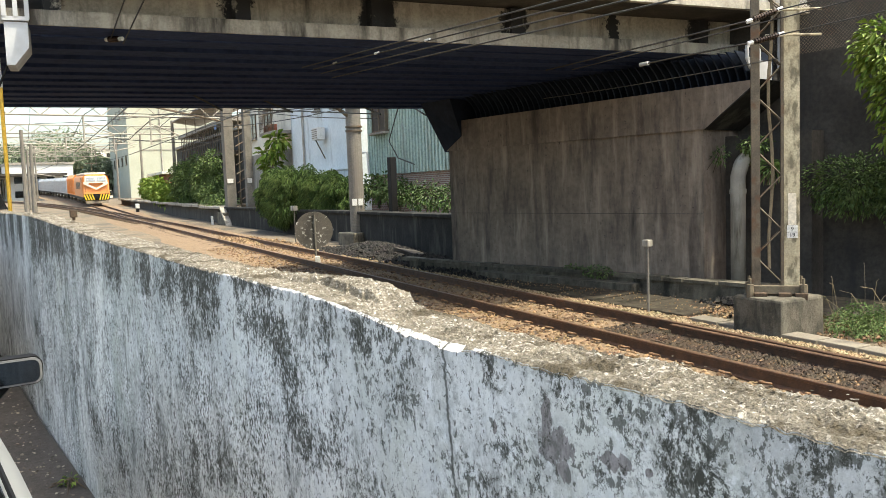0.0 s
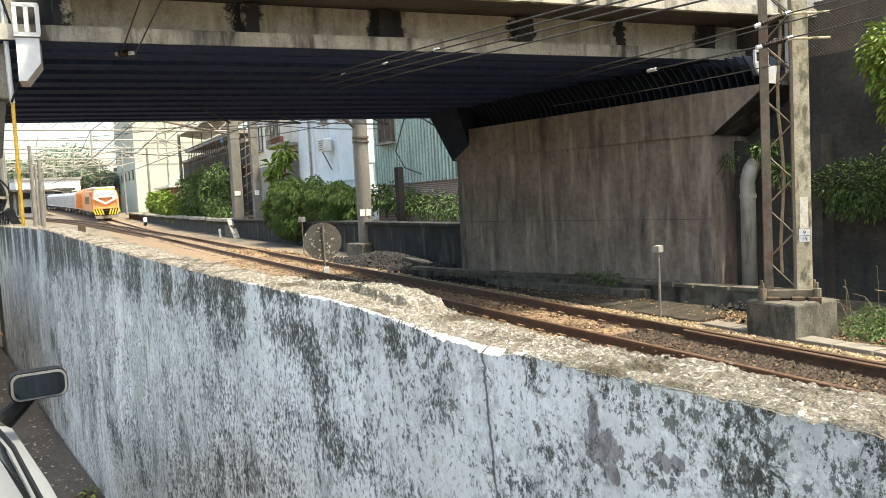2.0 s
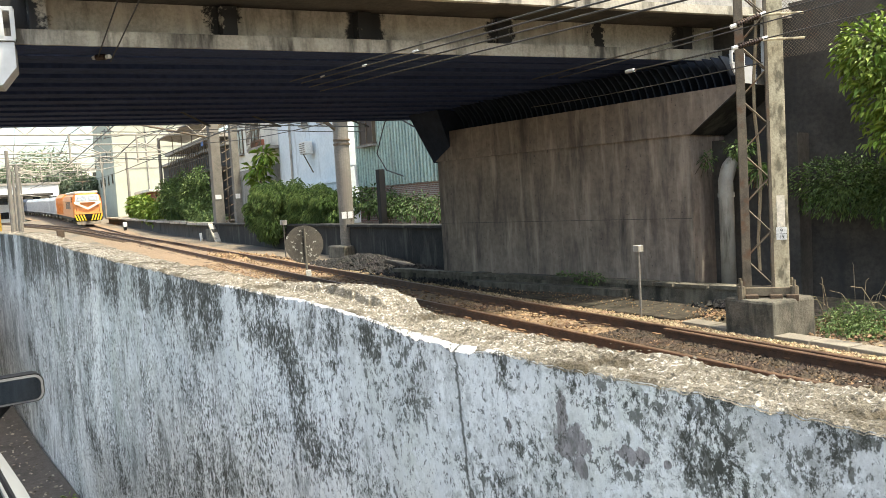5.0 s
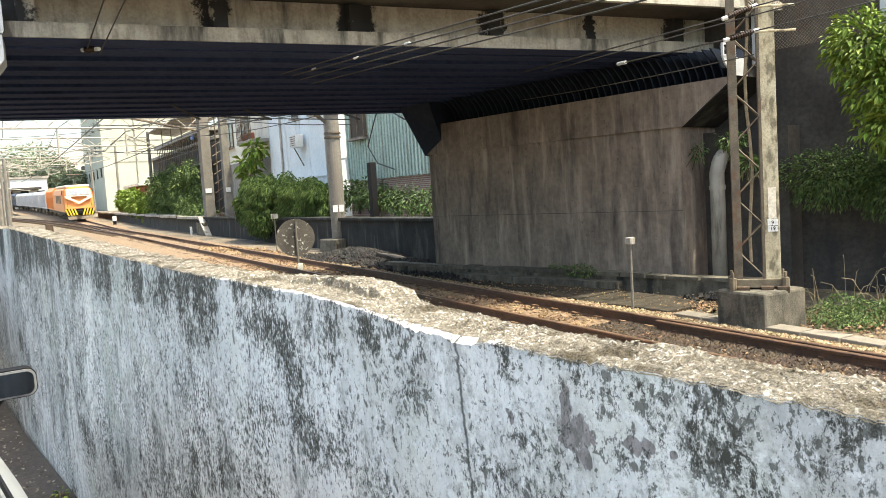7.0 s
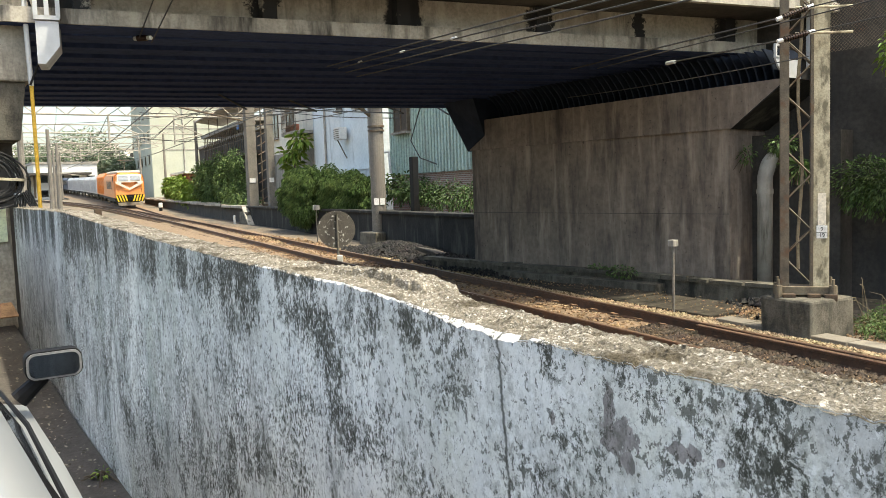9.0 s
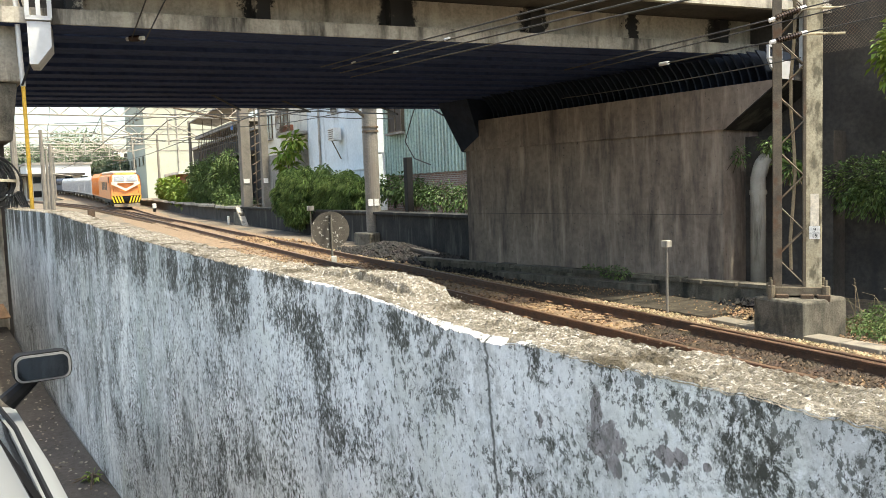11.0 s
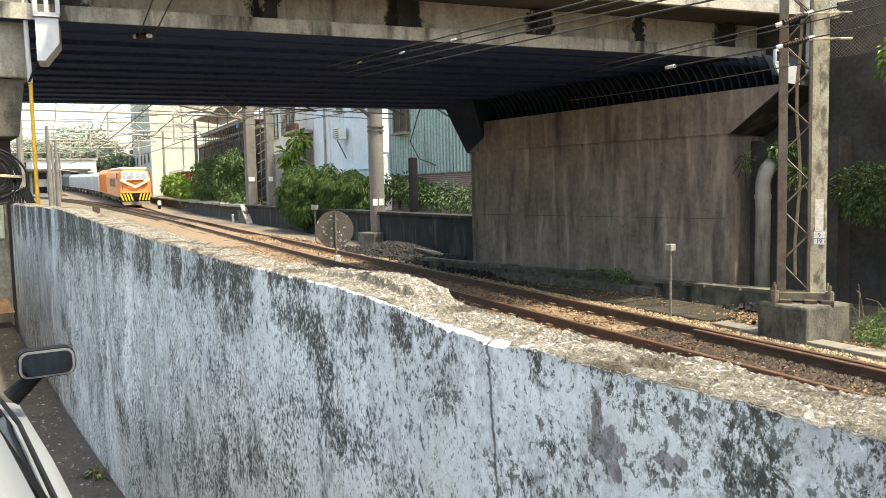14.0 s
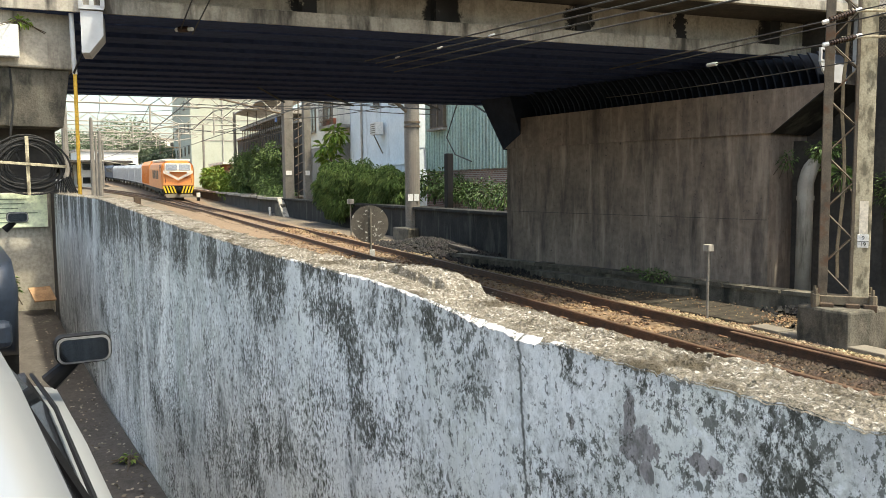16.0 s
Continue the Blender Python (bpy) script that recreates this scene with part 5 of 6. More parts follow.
def dark_car():
    e = empty("dark_car", pose(-0.53, 9.3, ground_z(0, 9.3) + 0.06), "dark blue car parked beyond the silver one", "car")
    def ring(y, zb, belt, wb, roof, wr):
        return [(-wb, y, zb), (wb, y, zb), (wb + 0.02, y, belt - 0.25), (wb - 0.02, y, belt), (wr, y, roof - 0.05), (wr - 0.14, y, roof), (-wr + 0.14, y, roof), (-wr, y, roof - 0.05), (-wb + 0.02, y, belt), (-wb - 0.02, y, belt - 0.25)]
    part("body", loft([ring(-2.0, 0.4, 1.0, 0.78, 1.05, 0.7), ring(-1.8, 0.28, 1.08, 0.85, 1.12, 0.74), ring(1.0, 0.25, 1.04, 0.86, 1.08, 0.76), ring(2.3, 0.3, 0.85, 0.8, 0.9, 0.66)]), M_NAVY, e, smooth=True)
    part("cabin_glass", loft([ring(-1.9, 1.0, 1.08, 0.76, 1.12, 0.7), ring(-1.5, 1.0, 1.08, 0.78, 1.5, 0.64), ring(0.6, 1.0, 1.08, 0.78, 1.52, 0.64), ring(1.4, 1.0, 1.03, 0.76, 1.08, 0.66)]), M_CARGLASS, e)
    part("roof", loft([[(-0.64, y, z), (0.64, y, z), (0.5, y, z + 0.05), (-0.5, y, z + 0.05)] for y, z in ((-1.6, 1.45), (-1.3, 1.5), (0.5, 1.52), (0.75, 1.47))]), M_NAVY, e, smooth=True)
    for s in (-1, 1):
        part("tail_light", box(0.14, 0.05, 0.2, (s * 0.66, -1.99, 0.95), 0.02), M_RED, e, "red tail lamp")
        for y in (-1.25, 1.4):
            w = part("wheel", rod((s * 0.68, y, 0.31), (s * 0.86, y, 0.31), 0.37, seg=22), M_RUBBER, e)
            part("rim", rod((s * 0.84, y, 0.31), (s * 0.87, y, 0.31), 0.2, seg=14), M_GALV, w)
    part("bumper", box(1.6, 0.16, 0.22, (0, -2.02, 0.5), 0.05), M_NAVY, e)
    wing_mirror(e, 1.0, 0.3, 1.36, 1, M_BLACK, "dark mirror glass")
    return e


dark_car()


# ---- foliage ----
def leaf_mesh(name, clumps, n, size, seed, material, slim=0.45, droop=0.35, fill=0.35):
    """Leaves scattered through soft balls (x, y, z, rx, ry, rz): small folded blades, denser near the outside."""
    rnd = random.Random(seed)
    vol = [c[3] * c[4] * c[5] for c in clumps]
    verts, faces = [], []
    for _ in range(n):
        c = rnd.choices(clumps, vol)[0]
        d = Vector((rnd.gauss(0, 1), rnd.gauss(0, 1), rnd.gauss(0, 1))).normalized()
        r = rnd.random() ** fill
        r *= 1 + 0.45 * noise.noise((d.x * 2.1 + c[0], d.y * 2.1 + c[1], d.z * 2.1 + c[2]))
        p = Vector((c[0] + d.x * r * c[3], c[1] + d.y * r * c[4], c[2] + d.z * r * c[5]))
        a = (d + Vector((rnd.uniform(-.8, .8), rnd.uniform(-.8, .8), rnd.uniform(-.7, .5) - droop))).normalized()
        s = a.cross(Vector((rnd.uniform(-.4, .4), rnd.uniform(-.4, .4), 1))).normalized()
        ln = size * rnd.uniform(0.6, 1.3)
        w = s * ln * slim
        up = s.cross(a) * ln * 0.12
        o = len(verts)
        verts += [p, p + a * ln * 0.45 + w * 0.5 + up, p + a * ln - Vector((0, 0, ln * droop * 0.5)), p + a * ln * 0.45 - w * 0.5 + up]
        faces += [(o, o + 1, o + 2), (o, o + 2, o + 3)]
    me = bpy.data.meshes.new(name)
    me.from_pydata([tuple(v) for v in verts], [], faces)
    me.materials.append(material)
    return me


def bush(clumps, n, size, seed, material, label, slim=0.45, droop=0.35, category="bush"):
    base = (clumps[0][0], clumps[0][1], min(c[2] - c[5] for c in clumps))
    e = empty("bush", pose(0, 0, 0), label, category)
    ob = new("foliage", leaf_mesh("foliage", clumps, n, size, seed, material, slim, droop))
    ob.parent = e
    rnd = random.Random(seed)
    for k in range(7):
        c = rnd.choice(clumps)
        bm = rod((c[0] + rnd.uniform(-.3, .3), c[1] + rnd.uniform(-.3, .3), base[2] - min(0.3, c[5])), (c[0] + rnd.uniform(-.4, .4) * c[3], c[1] + rnd.uniform(-.4, .4) * c[4], c[2] + 0.4 * c[5]), min(0.025, 0.06 * c[3]), 0.006, 5)
        part("stem", bm, M_BARK, e)
    return e


def tree(x, y, z, h, clumps, n, size, seed, material, label, r=0.12):
    e = empty("tree", pose(0, 0, 0), label, "tree")
    bm = tube([(x, y, z - 0.3), (x + 0.05, y, z + h * 0.3), (x - 0.05, y + 0.05, z + h * 0.6)], r, 8)
    part("trunk", bm, M_BARK, e)
    bm = bmesh.new()
    for c in clumps:
        rod((x, y, z + h * 0.45), (c[0], c[1], c[2]), r * 0.45, r * 0.12, 5, bm)
    part("limb", bm, M_BARK, e)
    ob = new("crown", leaf_mesh("crown", clumps, n, size, seed, material))
    ob.parent = e
    return e


# by the lattice pole
tree(12.2, 4.6, 0.6, 3.6, [(12.1, 5.75, 3.3, 0.5, 0.5, 0.55), (12.2, 5.45, 2.7, 0.55, 0.6, 0.5), (12.1, 5.1, 2.15, 0.55, 0.7, 0.45), (12.5, 4.8, 3.2, 0.7, 0.8, 0.9), (12.3, 4.5, 1.7, 0.6, 0.8, 0.45)],
     9500, 0.125, 11, M_FOL_YOUNG, "young broad-leaved tree with bright green leaves by the wing wall", 0.07)
bush([(12.9, 6.6, 1.35, 0.3, 0.9, 0.5), (12.8, 5.4, 1.2, 0.35, 0.9, 0.6), (12.7, 4.2, 1.1, 0.4, 0.9, 0.7), (12.6, 3.2, 1.2, 0.4, 0.8, 0.7)], 24000, 0.07, 12, M_FOL, "dark green creeper hanging on the dark wing wall", category="creeper")
bush([(12.5, 8.2, 2.1, 0.25, 0.3, 0.16), (12.3, 8.75, 1.95, 0.12, 0.15, 0.16)], 420, 0.075, 13, M_FOL, "green weeds growing out of the abutment above the pipe", category="weeds")
bush([(12.3, 7.75, 1.66, 0.2, 0.2, 0.13)], 90, 0.2, 14, M_FOL, "long-leaved plant beside the drain pipe", 0.22, 0.5, "plant")
bush([(10.42, 5.48, -0.47, 0.34, 0.36, 0.17), (10.68, 5.08, -0.45, 0.45, 0.35, 0.18), (10.35, 5.10, -0.52, 0.3, 0.3, 0.13), (11.2, 4.68, -0.42, 0.5, 0.5, 0.22), (10.9, 5.5, -0.42, 0.3, 0.3, 0.2)], 6500, 0.045, 15, M_FOL, "low bright green weeds beside the pole footing", category="weeds")
bush([(11.35, 10.9, -0.2, 0.15, 0.45, 0.1), (11.4, 11.6, -0.2, 0.12, 0.3, 0.07)], 420, 0.07, 16, M_FOL, "small tuft of weeds on the abutment footing", category="weeds")


def dry_stalks():
    rnd = random.Random(8)
    bm = bmesh.new()
    for k in range(38):
        x, y = 10.9 + rnd.uniform(-0.4, 0.9), 5.4 - rnd.uniform(-0.5, 1.4)
        dx, dy, h = rnd.uniform(-.3, .3), rnd.uniform(-.3, .3), rnd.uniform(0.35, 0.75)
        tube([(x, y, -0.6), (x + dx * 0.4, y + dy * 0.4, -0.6 + h * 0.6), (x + dx, y + dy, -0.6 + h), (x + dx * 1.6, y + dy * 1.6, -0.6 + h * 1.05)], 0.0045, 4, bm)
    tagged(part("dry_stalks", bm, M_STRAW), "bare dry bent stalks above the weeds", "stalks", kind="stuff")


dry_stalks()

# beyond the bridge, along the retaining wall
bush([(15.0, 33.2, 1.75, 0.8, 1.3, 0.85), (15.2, 30.8, 1.7, 0.7, 1.2, 0.6), (15.2, 28.9, 1.6, 0.6, 1.0, 0.55), (15.2, 35.6, 1.3, 0.7, 1.2, 0.9), (14.6, 33.4, 0.8, 0.5, 1.3, 0.8), (14.9, 34.6, 2.1, 0.6, 0.9, 0.55), (15.1, 30.0, 1.0, 0.5, 2.6, 0.5), (15.3, 32.0, 2.35, 0.3, 0.5, 0.4), (15.3, 29.6, 2.05, 0.3, 0.5, 0.35)], 44000, 0.16, 21, M_FOL, "dense drooping bamboo-like bush over the retaining wall", 0.2, 0.7)
bush([(15.0, 23.6, 1.35, 0.8, 1.1, 0.42), (14.6, 21.6, 1.25, 0.7, 1.2, 0.48), (14.5, 20.0, 1.2, 0.7, 0.9, 0.5)], 2600, 0.12, 22, M_FOL_DARK, "shrubs on the bank under the bridge, shade painted into the leaves")
bush([(15.9, 26.8, 1.6, 0.7, 1.3, 0.5)], 900, 0.2, 23, M_FOL, "green shrub below the corrugated wall")
bush([(19.0, 56.0, 2.4, 1.0, 2.2, 1.5), (19.6, 62.0, 2.2, 1.2, 2.6, 1.5), (18.4, 53.5, 1.2, 0.9, 2.0, 0.9), (20.4, 66.0, 3.2, 0.9, 2.2, 1.2), (18.9, 54.5, 3.9, 0.5, 1.2, 0.8), (19.4, 59.5, 4.0, 0.4, 1.6, 0.7), (17.9, 50.0, 0.9, 0.7, 2.0, 0.6)], 15000, 0.22, 24, M_FOL, "climbers covering an old house beside the line", category="creeper")
bush([(20.3, 70.0, 1.4, 0.7, 2.0, 0.9), (21.2, 75.0, 1.7, 0.9, 2.2, 1.1)], 4500, 0.28, 25, M_FOL_YOUNG, "bright yellow-green shrubs on the platform edge")
bush([(22.9, 83.0, 2.2, 0.9, 2.4, 1.2), (24.0, 90.0, 2.3, 0.9, 2.2, 1.2)], 3600, 0.42, 26, M_FOL_YOUNG, "light green garden shrubs behind the platform")
tree(17.8, 41.5, 0.5, 4.6, [(17.9, 41.0, 4.4, 0.5, 0.5, 0.35), (17.7, 41.6, 3.7, 0.6, 0.6, 0.3), (18.0, 42.0, 3.0, 0.5, 0.5, 0.3)], 240, 0.5, 27, M_FOL_YOUNG, "slender tree with large pale green leaves", 0.06)
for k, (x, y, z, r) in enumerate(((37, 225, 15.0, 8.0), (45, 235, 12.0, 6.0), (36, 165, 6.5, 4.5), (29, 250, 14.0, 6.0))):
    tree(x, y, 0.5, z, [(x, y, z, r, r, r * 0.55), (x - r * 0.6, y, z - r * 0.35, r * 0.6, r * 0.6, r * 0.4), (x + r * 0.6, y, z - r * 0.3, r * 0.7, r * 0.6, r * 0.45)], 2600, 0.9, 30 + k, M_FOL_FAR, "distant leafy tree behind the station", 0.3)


# ---- houses ----
def along(off, y, z=0.0):
    """A pose beside the line: off metres to its right, facing along it."""
    return pose(7.09 + off + 0.131 * y, y, z, 0, 0, HEAD)


def window_on(house, y, z, w, h, d=0.12, face=0.0, bars=False, pane=None):
    """A window in the face towards the line: frame, panes, sill."""
    fr = box(d, w + 0.12, 0.07, (face - 0.02, y, z - h / 2))
    box(d, w + 0.12, 0.07, (face - 0.02, y, z + h / 2), 0, fr)
    for yy in (y - w / 2, y, y + w / 2):
        box(d * 0.9, 0.06, h, (face - 0.02, yy, z), 0, fr)
    wd = part("window", fr, M_STEEL, house, "weathered window frame")
    for s in (-1, 1):
        part("pane", box(0.03, w / 2 - 0.07, h - 0.08, (face - 0.035, y + s * w / 4, z)), pane or M_GLASS, wd)
    part("sill", box(0.25, w + 0.2, 0.08, (face - 0.1, y, z - h / 2 - 0.07)), M_GREYWALL, wd)
    if bars:
        for k in range(9):
            part("bar", rod((face - 0.35, y - w / 2 + w * k / 8, z - h / 2), (face - 0.35, y - w / 2 + w * k / 8, z + h / 2), 0.02, seg=4), M_STEEL, wd)
    return wd


def house(off, y0, y1, h, depth, material, label, name="house", z=-0.4):
    e = empty(name, along(off, y0, z), label, "house", "houses along the line")
    ln = (y1 - y0) / math.cos(radians(HEAD))
    part("wall", box(depth, ln, h, (depth / 2, ln / 2, h / 2)), material, e)
    part("roof", box(depth + 0.5, ln + 0.3, 0.22, (depth / 2, ln / 2, h + 0.1)), M_GREYWALL, e, "flat concrete roof slab")
    return e


blue = house(6.2, 31.2, 40.6, 9.5, 8, M_BLUEWALL, "pale blue rendered house with streaked peeling wall")
for y, z in ((2.2, 6.4), (4.9, 6.5)):
    window_on(blue, y, z, 0.7, 1.1)
part("rain_pipe", rod((-0.08, 7.2, 1.5), (-0.08, 7.2, 9.4), 0.06, seg=8), M_PIPE, blue)
part("rain_pipe", rod((-0.08, 0.8, 1.5), (-0.08, 0.8, 9.4), 0.05, seg=8), M_PIPE, blue)
part("ledge", box(0.1, 9.2, 0.12, (-0.03, 4.7, 2.95)), M_BLUEWALL, blue)
# bracket with air unit
ac = empty("air_conditioner", along(5.85, 35.2, 4.0), "small grey air-conditioning unit on a wall bracket", "air conditioner")
part("casing", box(0.4, 0.85, 0.6, (0, 0, 0.3), 0.03), M_WHITE, ac)
for k in range(5):
    part("slat", box(0.02, 0.75, 0.03, (-0.21, 0, 0.1 + 0.1 * k)), M_STEEL, ac)
part("bracket", rod((0.3, 0, -0.9), (-0.15, 0, 0), 0.03, seg=5), M_STEEL, ac)

cream = house(6.4, 40.8, 51.5, 9.0, 8, M_CREAMWALL, "cream rendered house with barred balcony")
for y, z in ((5.0, 6.2), (8.6, 6.2)):
    window_on(cream, y, z, 1.5, 1.5)
window_on(cream, 6.5, 2.7, 1.2, 1.9)
part("lower_band", box(0.12, 10.6, 0.3, (-0.04, 5.3, 4.2)), M_GREYWALL, cream)
part("lower_wall", box(0.08, 10.7, 4.1, (-0.03, 5.35, 2.05)), M_GREYWALL, cream, "grey lower storey")
bal = part("balcony", box(1.1, 3.0, 0.18, (-0.55, 1.6, 5.25)), M_GREYWALL, cream, "caged balcony")
for k in range(13):
    part("bar", rod((-1.08, 0.15 + k * 0.24, 5.3), (-1.08, 0.15 + k * 0.24, 7.4), 0.022, seg=4), M_STEEL, bal)
for z in (5.6, 6.3, 7.0, 7.4):
    part("rail", rod((-1.08, 0.1, z), (-1.08, 3.1, z), 0.022, seg=4), M_STEEL, bal)
part("flower_box", box(0.3, 1.8, 0.35, (-0.85, 1.6, 5.55), 0.03), M_ROOFRED, bal, "red-brown planter")

old = house(6.6, 53.0, 80.0, 6.4, 9, M_CONC_DARK, "old grey house overgrown with climbers")
part("roof_terrace", box(4.0, 20.0, 0.3, (1.2, 11, 7.2)), M_GREYWALL, old)
for k in range(24):
    part("terrace_bar", rod((-0.7, 1.5 + k * 0.8, 5.0), (-0.7, 1.5 + k * 0.8, 7.0), 0.035, seg=4), M_STEEL, old)
for z in (5.0, 5.9, 7.0):
    part("terrace_rail", rod((-0.7, 1.3, z), (-0.7, 20.2, z), 0.04, seg=4), M_STEEL, old)
part("terrace_floor", box(1.6, 20.0, 0.25, (-0.2, 10.8, 4.85)), M_WOODDARK, old, "dark timber balcony floor")
part("awning", box(2.4, 16, 0.1, (-0.4, 11, 8.3), 0, None, Matrix.Rotation(radians(8), 4, "Y")), M_GREYWALL, old, "thin metal awning")
for y in (3, 7, 11, 15):
    part("awning_post", rod((-1.1, y, 7.0), (-1.1, y, 8.3), 0.04, seg=5), M_STEEL, old)
cl = tagged(part("laundry", box(0.04, 0.7, 0.55, (0, 0, 0), 0.01), M_BLUE), "bright blue cloth hung on the balcony rail", "cloth")
cl.matrix_basis = along(5.85, 58.2, 6.6)

green = house(8.2, 135.0, 165.0, 42.0, 15, M_GREENWALL, "tall pale green apartment block with plain end wall", "apartment_block")
for y in (3, 9, 15, 22, 30):
    for z in (8, 12, 16):
        window_on(green, y, z, 1.6, 1.4, 0.1)
part("corner_strip", box(1.6, 0.5, 42.0, (0.8, -0.2, 21)), M_GREENWALL, green)
part("rain_pipe", rod((5.2, -0.12, 2), (5.2, -0.12, 41), 0.12, seg=8), M_PIPE, green)
for z in (9.5, 13.0, 16.5, 20.0, 23.5):
    part("storey_line", box(13.0, 0.06, 0.14, (8.2, -0.03, z)), M_GREYWALL, green, "faint grey storey line")
redh = house(6.4, 84.0, 95.0, 4.2, 7, M_ROOFRED, "low red-brown brick outbuilding behind the shrubs", "outbuilding")
part("eaves", box(7.5, 11.6, 0.25, (3.0, 5.5, 4.35)), M_CREAMWALL, redh)

# corrugated annex on a brick wall
annex = empty("corrugated_annex", along(6.0, 21.5, 0.0), "pale green corrugated steel annex above a brick wall", "annex")
AL = 7.9
bm = bmesh.new()
prev = None
y = 0.0
while y < AL:
    for dy, x in ((0.0, 0.0), (0.13, 0.0), (0.16, 0.17), (0.23, 0.17)):
        v = [bm.verts.new((x, y + dy, 2.12 + 0.01 * math.sin(y * 9))), bm.verts.new((x, y + dy, 7.2))]
        if prev:
            bm.faces.new((prev[0], v[0], v[1], prev[1]))
        prev = v
    y += 0.26
bmesh.ops.recalc_face_normals(bm, faces=bm.faces[:])
part("corrugated_sheet", bm, M_CORR, annex)
part("inner_wall", box(5.0, AL - 0.1, 5.0, (2.72, AL / 2, 4.7)), M_GREYWALL, annex)
window_on(annex, AL - 1.5, 4.6, 1.3, 1.5, 0.16, -0.05, pane=M_WOODDARK)
part("sagging_cable", tube([(-0.12, 3.4, 5.6), (-0.14, 4.6, 4.4), (-0.14, 5.4, 3.4), (-0.14, 4.6, 2.7), (-0.12, 3.2, 2.4)], 0.025, 5), M_WIRE, annex)
part("corner_pipe", tube([(-0.1, AL - 0.2, 2.2), (-0.1, AL - 0.1, 3.1), (-0.1, AL + 0.4, 3.1)], 0.05, 6), M_WHITE, annex)


def brick_mat():
    m = bpy.data.materials.new("old_red_brickwork")
    m.use_nodes = True
    n, l = m.node_tree.nodes, m.node_tree.links
    tc = n.new("ShaderNodeTexCoord")
    mp = n.new("ShaderNodeMapping")
    mp.inputs["Rotation"].default_value = (radians(90), 0, radians(90))
    b = n.new("ShaderNodeTexBrick")
    b.inputs["Scale"].default_value = 1.0
    b.inputs["Brick Width"].default_value, b.inputs["Row Height"].default_value, b.inputs["Mortar Size"].default_value = 0.23, 0.07, 0.012
    b.inputs["Color1"].default_value, b.inputs["Color2"].default_value, b.inputs["Mortar"].default_value = (0.27, 0.14, 0.10, 1), (0.16, 0.09, 0.07, 1), (0.34, 0.31, 0.27, 1)
    sx = n.new("ShaderNodeSeparateXYZ")
    cx = n.new("ShaderNodeCombineXYZ")
    l.new(tc.outputs["Object"], sx.inputs[0])
    l.new(sx.outputs["Y"], cx.inputs["X"])
    l.new(sx.outputs["Z"], cx.inputs["Y"])
    l.new(cx.outputs[0], b.inputs["Vector"])
    l.new(b.outputs["Color"], n["Principled BSDF"].inputs["Base Color"])
    n["Principled BSDF"].inputs["Roughness"].default_value = 0.9
    return m


part("brick_base", box(0.4, AL + 0.5, 2.9, (0.35, AL / 2, 0.68)), brick_mat(), annex, "old red brick base wall")


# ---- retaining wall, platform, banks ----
# The wall's dark colour stands in for the bridge's shadow.
rw = tagged(part("retaining_wall", box(0.45, 31.5, 1.55, (0.22, 15.7, -0.1)), M_SHADED), "streaked retaining wall behind the poles, bridge shade in its colour", "wall", kind="structure")
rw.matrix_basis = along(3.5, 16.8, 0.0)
cp = part("coping", box(0.6, 31.5, 0.1, (0.2, 15.7, 0.72), 0.02), M_SHADED, rw)
bank = tagged(part("bank", box(4.0, 31.5, 1.4, (2.4, 15.7, -0.1)), M_GROUND), "earth bank behind the retaining wall", "bank", kind="structure")
bank.matrix_basis = along(3.5, 16.8, 0.0)


def make_platform():
    p = empty("platform", along(3.35, 46.5, 0), "disused low platform with dark face and pale slab edge", "platform", kind="structure")
    n = 9
    for k in range(n):
        y = k * 6.5
        zz = 0.30 + 0.010 * y
        part("face", box(0.4, 6.45, 1.2, (0.4, y + 3.25, zz - 0.25)), M_CONC_DARK, p)
        part("edge_slab", box(1.2, 6.42, 0.16, (0.45, y + 3.25, zz + 0.42), 0.02), M_CONC, p, "pale platform edge slab")
    part("fill", box(5.0, 60, 1.2, (3.4, 30, 0.25)), M_GROUND, p)
    part("end_slab", hexa([(-0.2, -2.4, -0.6), (1.1, -2.4, -0.6), (1.1, -2.2, -0.6), (-0.2, -2.2, -0.6), (-0.2, -0.3, 0.8), (1.1, -0.3, 0.8), (1.1, 0.0, 0.8), (-0.2, 0.0, 0.8)]), M_CONC, p, "sloping concrete end slab")
    return p


make_platform()


def rubble(n, x0, y0, rx, ry, h, seed, rmin, rmax, material, label, z0=-0.62):
    rnd = random.Random(seed)
    verts, faces = [], []
    for _ in range(n):
        u, v = rnd.gauss(0, 0.45), rnd.gauss(0, 0.45)
        x, y = x0 + u * rx, y0 + v * ry
        z = track_z(y) - 0.2 + h * math.exp(-2.2 * (u * u + v * v)) * rnd.uniform(0.6, 1.0)
        r = rnd.uniform(rmin, rmax)
        o = len(verts)
        for dx, dy, dz in ((1, 0, 0), (-1, 0, 0), (0, 1, 0), (0, -1, 0), (0, 0, 1), (0, 0, -1)):
            k = r * rnd.uniform(0.55, 1.3)
            verts.append((x + dx * k + rnd.uniform(-.3, .3) * r, y + dy * k, z + dz * k * 0.8))
        for f in ((0, 2, 4), (2, 1, 4), (1, 3, 4), (3, 0, 4), (2, 0, 5), (1, 2, 5), (3, 1, 5), (0, 3, 5)):
            faces.append(tuple(o + i for i in f))
    me = bpy.data.meshes.new("rubble_heap")
    me.from_pydata(verts, [], faces)
    me.materials.append(material)
    tagged(new("rubble_heap", me), label, "rubble", kind="stuff")


rubble(3600, 12.3, 21.2, 1.3, 2.6, 0.34, 3, 0.03, 0.085, M_RUBBLE, "heap of dark broken stone beside the track")
